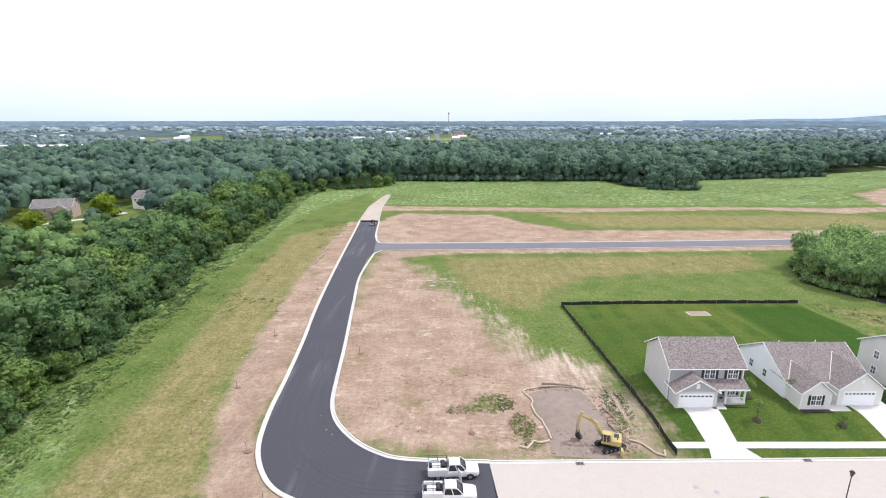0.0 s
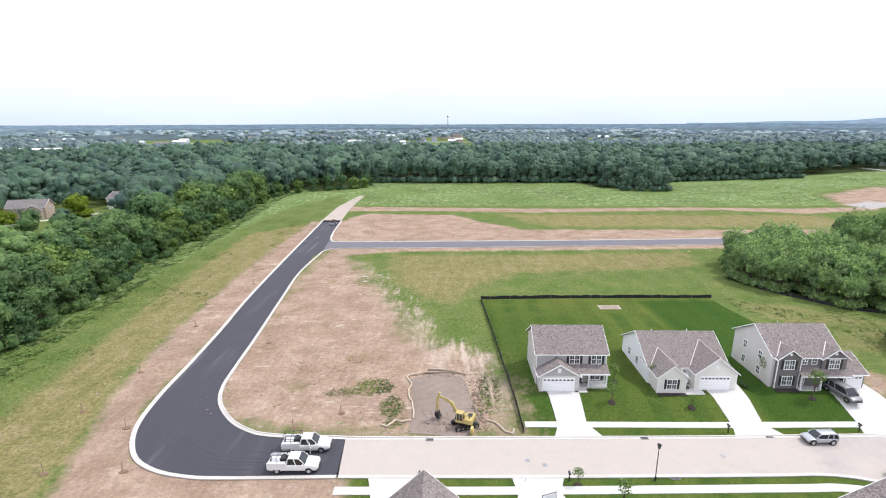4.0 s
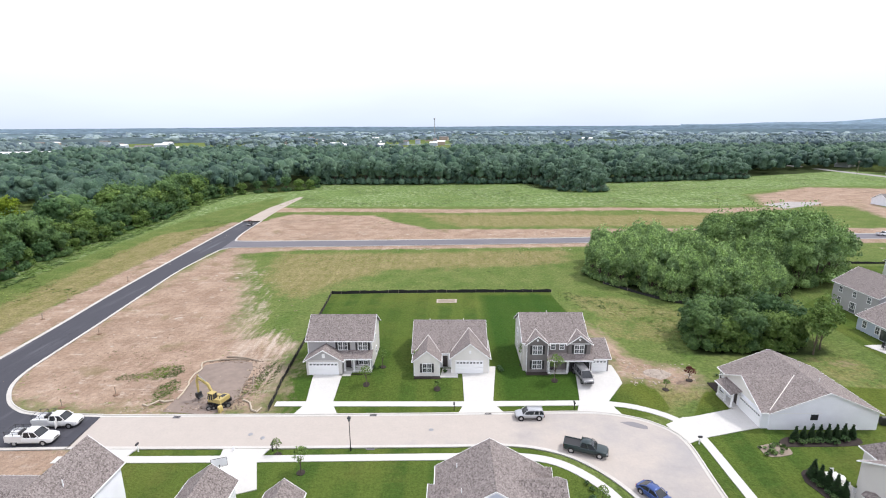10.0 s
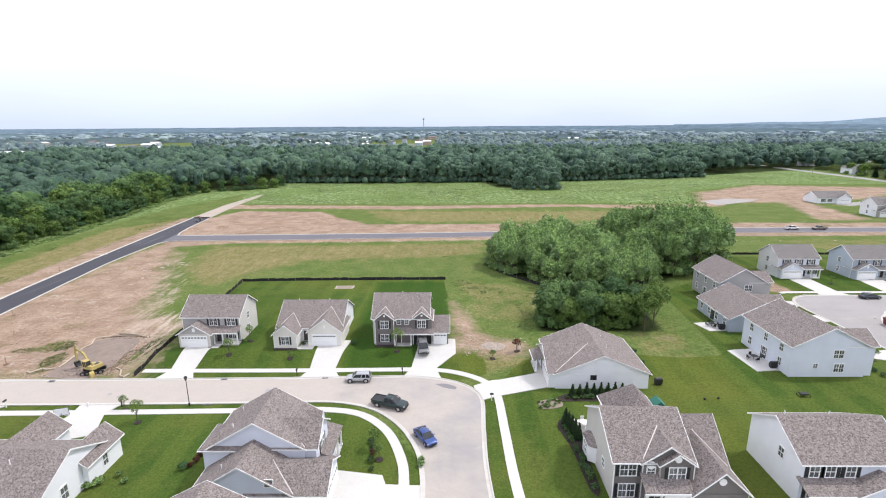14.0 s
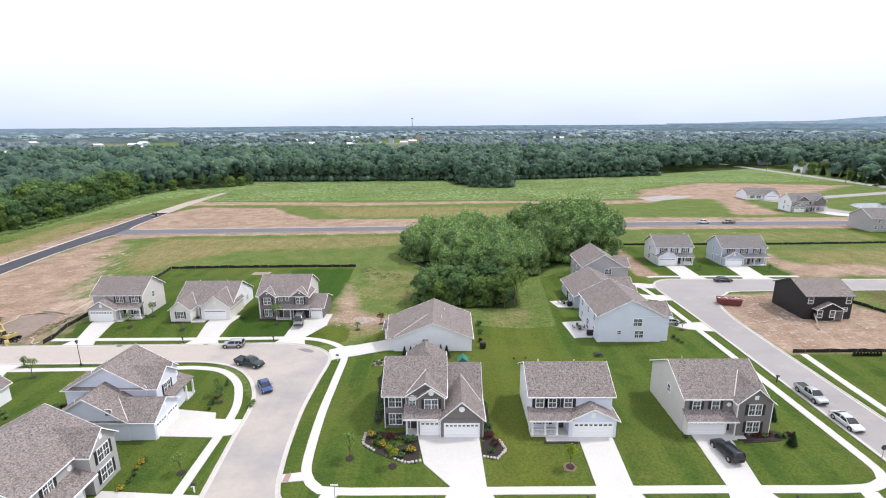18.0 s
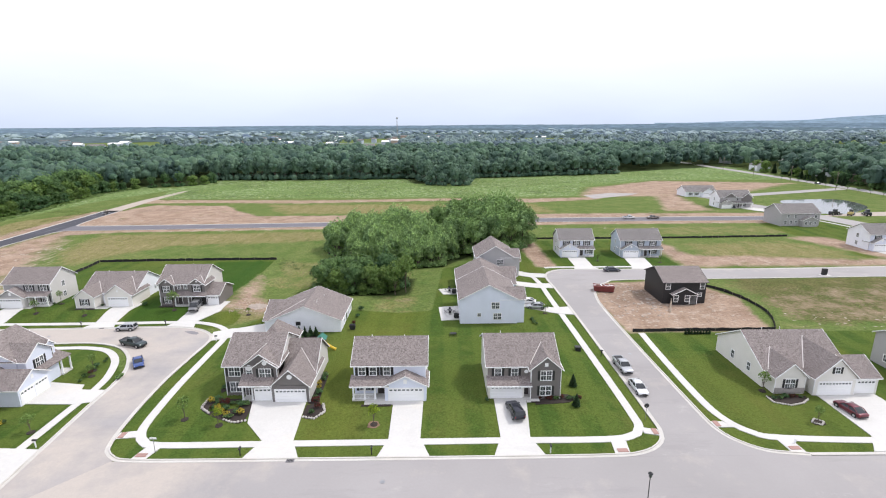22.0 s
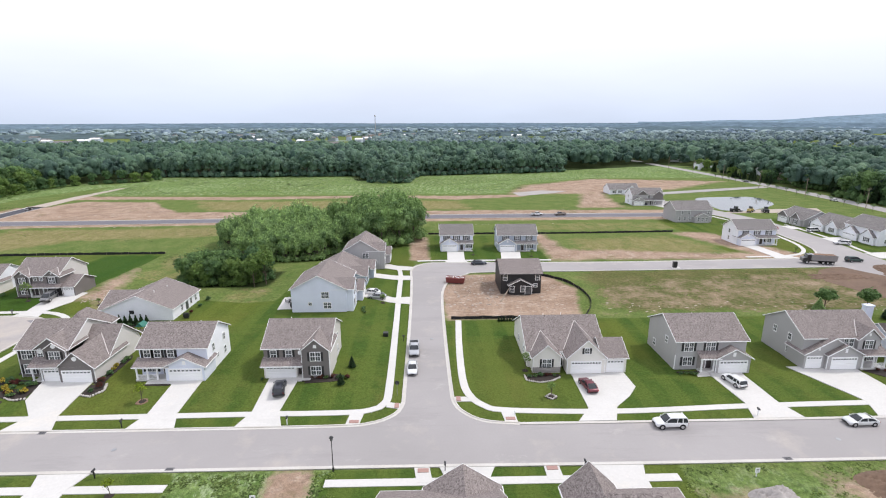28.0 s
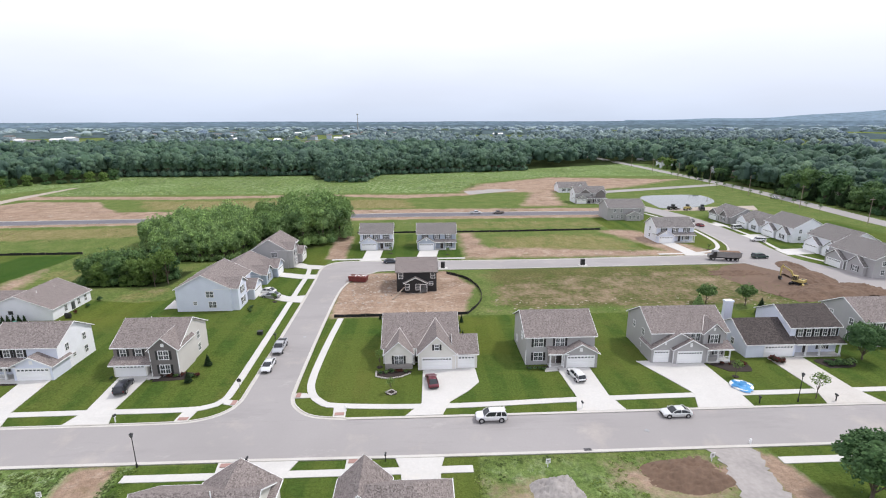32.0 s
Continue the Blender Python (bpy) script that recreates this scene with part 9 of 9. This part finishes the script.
part("slide", Shape().tube([(0.8, 0, 1.3), (1.8, 0, 0.6), (2.6, 0, 0.15)], 0.28, 6), plain("yellow_plastic", (0.65, 0.45, 0.03), 0.4), ps)
for x, y in ((124.8, 46.6), (127.0, 46.8)):
    tagged(part("garden_ball", Shape().blob((x, y, 0.16), 0.18, 2, 0.02), "shutter"), "dark round object on a lawn", "ball")

# country road: utility poles, a row of pines and gardens beyond
def utility_pole(x, y):
    root = empty("utility_pole", "tall wooden utility pole with crossarm", "utility pole", pose(x, y, 0, 0, 0, 8), "utility poles")
    part("pole", Shape().tube([(0, 0, -0.3), (0, 0, 11.5)], [0.17, 0.11], 8), "wood", root)
    part("crossarm", Shape().box(-1.3, -0.07, 10.5, 1.3, 0.07, 10.65), "wood", root)
    for u in (-1.1, -0.5, 0.5, 1.1):
        part("insulator", Shape().rod(u, 0, 10.65, 10.85, 0.05, 6), "steel", root)


for y in (142, 183, 226, 270, 315, 362, 410):
    utility_pole(384 + y * 0.04, y)
PINE = spruce(9, 9.5, 2.6, label="tall dark pine beside the country road", count=700)
for y in np.arange(286, 334, 4.2):
    plant(PINE, 414 + rng.uniform(-2, 3), y + rng.uniform(-1.5, 1.5), rng.uniform(0.4, 0.8), group="pines along the country road")
for y in np.arange(236, 400, 9.0):
    plant(OAKS[int(rng.integers(6))] if rng.random() < 0.45 else PINE, 424 + rng.uniform(-4, 4), y + rng.uniform(-2, 2), rng.uniform(0.6, 1.1), group="trees along the country road")
for y in np.arange(70, 236, 7.0):
    for row in range(2):
        plant(OAKS[(1, 5, 0, 2)[int(rng.integers(4))]] if row or rng.random() < 0.45 else PINE, 414 + row * 9 + rng.uniform(-2, 2), y, rng.uniform(0.85, 1.3), group="trees along the country road")
ROWTREE = sapling(64, 4.0, 1.1, "oak", "young street tree along the country road", 320)
for y in np.arange(170, 330, 9):
    plant(ROWTREE, 386 + y * 0.03, y, 1.0, group="street trees along the country road")


def far_house(x, y, w, d, h, wall, roof, label, turn=0):
    hh = House(x, y, label, turn, roof)
    hh.block(0, w, 0, d, h, "gx", d * 0.3, wall)
    hh.block(w * 0.55, w * 0.95, -2, d * 0.5, h * 0.85, "gy", w * 0.13, wall)
    for u in (0.15, 0.35):
        hh.window("S", 0, w * u, h - 1.2, 1.2, 1.3)
    hh.window("E", w, d * 0.5, h - 1.2, 1.2, 1.3)
    return hh


far_house(-178, 209, 15, 10, 5.2, "brick", "shingle_grey", "brick house in a clearing of the wood", 18)
far_house(-152, 238, 13, 10, 5.4, "cream_siding", "shingle_grey", "cream house with dark roof in a clearing", -12)
far_house(-196, 168, 14, 10, 4.5, "cream_siding", "shingle_grey", "house roof among the trees", 8)
drive([(-168, 196), (-161, 206), (-153, 213), (-147, 226), (-150, 228), (-156, 215), (-163, 208), (-171, 198)], "curving concrete drive in a clearing")
LIME = broadleaf(80, 8.6, 4.0, 0.8, "lime", 1700, 0.36, 10, label="bright yellow-green tree in a clearing")
plant(LIME, -151.5, 217.6, 1.25), plant(LIME, -151.7, 176, 1.2), plant(LIME, -168, 200, 0.6)
for x, y, w, d, h, wall, roof, lab, tr in ((446, 296, 15, 11, 5.2, "brick", "shingle_dark", "brick house among trees", 85), (452, 344, 18, 11, 5.4, "white_siding", "shingle_dark", "white house with red-brown roof among trees", 80), (452, 214, 14, 10, 4.4, "cream_siding", "shingle_grey", "cream house among trees", 85), (520, 512, 30, 14, 9, "white_siding", "red", "white house with a red roof far off among trees", 30), (446, 478, 18, 11, 6, "white_siding", "shingle_grey", "white house at the edge of the far wood", 40), (432, 392, 16, 11, 5, "white_siding", "shingle_grey", "white house beyond the field", 80)):
    far_house(x, y, w, d, h, wall, roof, lab, tr)

# far town: pale sheds and low buildings
for i in range(90):
    x = rng.uniform(-900, 330) if i < 78 else rng.uniform(330, 1100)
    y = rng.uniform(760, 1450)
    w, d, h = rng.uniform(10, 30), rng.uniform(9, 18), rng.uniform(3, 6)
    b_ = empty("far_building", "pale low building far off among trees", "building", pose(x, y, 0, 0, 0, rng.uniform(-15, 15)), "far town")
    part("wall", Shape().box(0, 0, -0.5, w, d, h + 3), "blue_siding" if rng.random() < 0.7 else "brick", b_)
    part("roof", Shape().prism([(-0.6, h + 2.8), (d / 2, h + 5.5), (d + 0.6, h + 2.8)], "x", -0.6, w + 0.6), "trim" if rng.random() < 0.4 else "shingle_grey", b_)
for x, y, w, d in ((-520, 560, 90, 40), (-610, 590, 60, 30)):
    b_ = empty("far_building", "long low brick school far off with white roof", "building", pose(x, y, 0, 0, 0, 12))
    part("wall", Shape().box(0, 0, -0.5, w, d, 12), "brick", b_)
    part("roof", Shape().box(-0.5, -0.5, 12, w + 0.5, d + 0.5, 12.6), "trim", b_)
    for u in np.arange(5, w - 5, 8):
        part("window", Shape().box(u, -0.06, 7, u + 4, 0.02, 9.5), "glass", b_)
for i, (x, y, w, d) in enumerate(((-420, 720, 210, 60), (-250, 900, 300, 90), (-90, 1080, 240, 80), (120, 1200, 200, 60), (-700, 980, 260, 80))):
    tagged(part("far_field", Shape().slab([(x, y), (x + w, y + 12), (x + w - 20, y + d), (x - 15, y + d - 8)], -0.1, 0.06), plain("pale_far_pasture", (0.14, 0.19, 0.13), 1.0, grain=0.02, vary=0.25)), "pale green pasture between far woods", "field", kind="structure")
wt_ = empty("water_tower", "slim grey mast far off on the horizon", "tower", pose(14, 1480, 0))
part("shaft", Shape().tube([(0, 0, 0), (0, 0, 62)], [1.6, 0.8], 8), "steel", wt_)
part("head", Shape().blob((0, 0, 60), (3, 3, 2.6), 2, 0.0), "steel", wt_)

# road details: kerb ramp pads, gutter grates, covers and a damp stain
M["stain"] = plain("damp_dark_asphalt", (0.205, 0.195, 0.205), 0.8, grain=3, vary=0.15)
M["pad"] = plain("brick_red_ramp_pad", (0.36, 0.22, 0.19), 0.9, grain=6, vary=0.2)
for x, y, w, d in ((168.5, 15.5, 0.7, 1.3), (162.4, 11.4, 1.4, 0.7), (178.3, 17.2, 0.7, 1.3), (185.8, 11.5, 1.4, 0.7), (92.4, 16.0, 0.7, 1.3), (97.7, 11.5, 1.4, 0.7), (172.8, 0.5, 1.4, 0.7), (189.4, 0.5, 1.4, 0.7)):
    tagged(part("ramp_pad", Shape().box(x - w / 2, y - d / 2, 0.0, x + w / 2, y + d / 2, 0.165), "pad"), "brick-red ribbed pad on a kerb ramp", "pad", kind="structure")
for x, y in ((46.8, 54.2), (47.6, 46.4), (64.0, 54.7), (17.5, 53.5), (118.0, 10.1), (221.0, 1.4), (140.2, 1.8)):
    g = empty("storm_drain", "dark iron gutter grate beside the kerb", "drain", pose(x, y, 0))
    part("frame", Shape().box(-0.55, -0.3, 0.0, 0.55, 0.3, 0.075), "stain", g)
    for u in (-0.36, -0.18, 0.0, 0.18, 0.36):
        part("slot", Shape().box(u - 0.06, -0.24, 0.07, u + 0.06, 0.24, 0.085), "shutter", g)
for x, y in ((30.2, 49.4), (32.2, 48.6), (55.6, 50.6), (130.6, 6.0), (174.2, 40.0), (231.0, 5.2)):
    tagged(part("manhole_cover", Shape().tube([(x, y, 0.0), (x, y, 0.045)], 0.34, 14), "steel"), "round iron manhole cover in the street", "manhole cover")
tagged(part("road_patch", Shape().slab(curve([(83.0, 52.6), (84.8, 52.7), (86.6, 51.6), (86.4, 50.9), (84.6, 51.4), (83.0, 52.6)], 0.4)[:-1], 0.0, 0.036), "stain"), "damp dark patch on the street", "road", kind="structure")
bx = empty("utility_box", "dark green utility box on a lawn by the pavement", "cabinet", pose(164.6, 41.6, 0))
part("cabinet", Shape().box(-0.5, -0.45, -0.05, 0.5, 0.45, 0.75).box(-0.54, -0.49, 0.7, 0.54, 0.49, 0.8), "black_metal", bx)

# pale tyre marks swept round the bend of the new road
M["tyre_dust"] = plain("dusty_tyre_mark", (0.056, 0.056, 0.068), 0.9, grain=1.2, vary=0.6)
g_w, g_e = evened(curve(G_W), 120), evened(curve(G_E), 120)
marks = Shape()
for i, (a0, a1, f0, f1) in enumerate(((66, 112, 0.30, 0.58), (62, 108, 0.50, 0.78), (72, 118, 0.70, 0.40), (60, 98, 0.62, 0.72), (78, 116, 0.22, 0.30), (80, 119, 0.48, 0.15))):
    for shift in (0.0, 0.16):
        line = []
        for j in range(a0, a1):
            u = (j - a0) / (a1 - a0)
            f = f0 + (f1 - f0) * (3 * u * u - 2 * u ** 3) + shift + 0.02 * math.sin(j * 0.35 + i)
            line.append((g_w[j][0] * (1 - f) + g_e[j][0] * f, g_w[j][1] * (1 - f) + g_e[j][1] * f))
        b_ = band(line, 0.09 + 0.04 * (i % 3), 0.0, 0.033 + i * 0.003 + shift * 0.009)
        marks.add(b_.v, b_.f)
tagged(part("tyre_marks", marks, "tyre_dust"), "pale dusty tyre marks swept round the fresh asphalt", "tyre marks", kind="stuff")
# churned mud, roots and litter round the pit
M["mud"] = plain("dark_churned_mud", (0.17, 0.125, 0.095), 1.0, grain=2.0, vary=0.5)
clods("churned_mud", [(rng.normal(24.6, 0.8), rng.uniform(55.5, 70)) for _ in range(160)] + [(rng.normal(20.0, 2.6), rng.normal(57.4, 1.4)) for _ in range(90)] + [(rng.uniform(14, 24), rng.normal(71.4, 0.5)) for _ in range(70)], 0.15, "mud", "dark churned mud round the pit")
clods("pale_litter", [(rng.normal(19.4, 1.2), rng.normal(57.6, 0.8)) for _ in range(14)] + [(rng.uniform(-14, 24), rng.uniform(60, 130)) for _ in range(40)] + [(rng.uniform(8, 16), rng.normal(55.4, 0.5)) for _ in range(40)], 0.13, "lump", "pale lumps of dry clay and litter")
for i in range(16):
    x, y, a = rng.normal(24.8, 0.7), rng.uniform(56, 71), rng.uniform(0, 3.1)
    l_ = rng.uniform(0.6, 2.2)
    tagged(part("branch", Shape().tube([(x, y, 0.08), (x + math.cos(a) * l_ * 0.5, y + math.sin(a) * l_ * 0.5, 0.24), (x + math.cos(a) * l_, y + math.sin(a) * l_, 0.1)], [0.06, 0.05, 0.02], 5), "wood"), "broken grey branch among churned mud", "branch")

M["chalky"] = plain("chalky_pale_clay", (0.42, 0.36, 0.30), 1.0, grain=2.0, vary=0.3)


def crusts(name, places, size, label):
    """Thin ragged plates of dried clay lying on the ground."""
    s = Shape()
    for x, y in places:
        k_ = size * rng.uniform(0.3, 1.4)
        s.blob((x, y, 0), (k_ * rng.uniform(0.8, 2.6), k_ * rng.uniform(0.5, 1.1), 0.03), 1, 0.9, x)
    tagged(part(name, s, "chalky"), label, "clay crust", kind="stuff")


crusts("clay_crusts", [(rng.uniform(-14, 250), 155.6 + rng.normal(0, 0.8)) for _ in range(60)] + [(x_, 183 + (x_ - 100) * 0.02 + rng.normal(0, 2.4)) for x_ in rng.uniform(-20, 250, 110)] + [(rng.uniform(-14, 2), rng.uniform(74, 130)) for _ in range(40)] + [(rng.uniform(-10, 210), 235 + rng.normal(0, 2.5)) for _ in range(60)], 0.32, "pale crusts of dried clay scattered over bare ground")
crusts("plot_crusts", [(rng.uniform(178, 208), rng.uniform(52, 82)) for _ in range(170)] + [(rng.uniform(214, 290), rng.uniform(98, 106)) for _ in range(70)] + [(rng.uniform(215, 292), rng.uniform(51.5, 60)) for _ in range(110)], 0.17, "pale crusts of dried clay on raw building plots")

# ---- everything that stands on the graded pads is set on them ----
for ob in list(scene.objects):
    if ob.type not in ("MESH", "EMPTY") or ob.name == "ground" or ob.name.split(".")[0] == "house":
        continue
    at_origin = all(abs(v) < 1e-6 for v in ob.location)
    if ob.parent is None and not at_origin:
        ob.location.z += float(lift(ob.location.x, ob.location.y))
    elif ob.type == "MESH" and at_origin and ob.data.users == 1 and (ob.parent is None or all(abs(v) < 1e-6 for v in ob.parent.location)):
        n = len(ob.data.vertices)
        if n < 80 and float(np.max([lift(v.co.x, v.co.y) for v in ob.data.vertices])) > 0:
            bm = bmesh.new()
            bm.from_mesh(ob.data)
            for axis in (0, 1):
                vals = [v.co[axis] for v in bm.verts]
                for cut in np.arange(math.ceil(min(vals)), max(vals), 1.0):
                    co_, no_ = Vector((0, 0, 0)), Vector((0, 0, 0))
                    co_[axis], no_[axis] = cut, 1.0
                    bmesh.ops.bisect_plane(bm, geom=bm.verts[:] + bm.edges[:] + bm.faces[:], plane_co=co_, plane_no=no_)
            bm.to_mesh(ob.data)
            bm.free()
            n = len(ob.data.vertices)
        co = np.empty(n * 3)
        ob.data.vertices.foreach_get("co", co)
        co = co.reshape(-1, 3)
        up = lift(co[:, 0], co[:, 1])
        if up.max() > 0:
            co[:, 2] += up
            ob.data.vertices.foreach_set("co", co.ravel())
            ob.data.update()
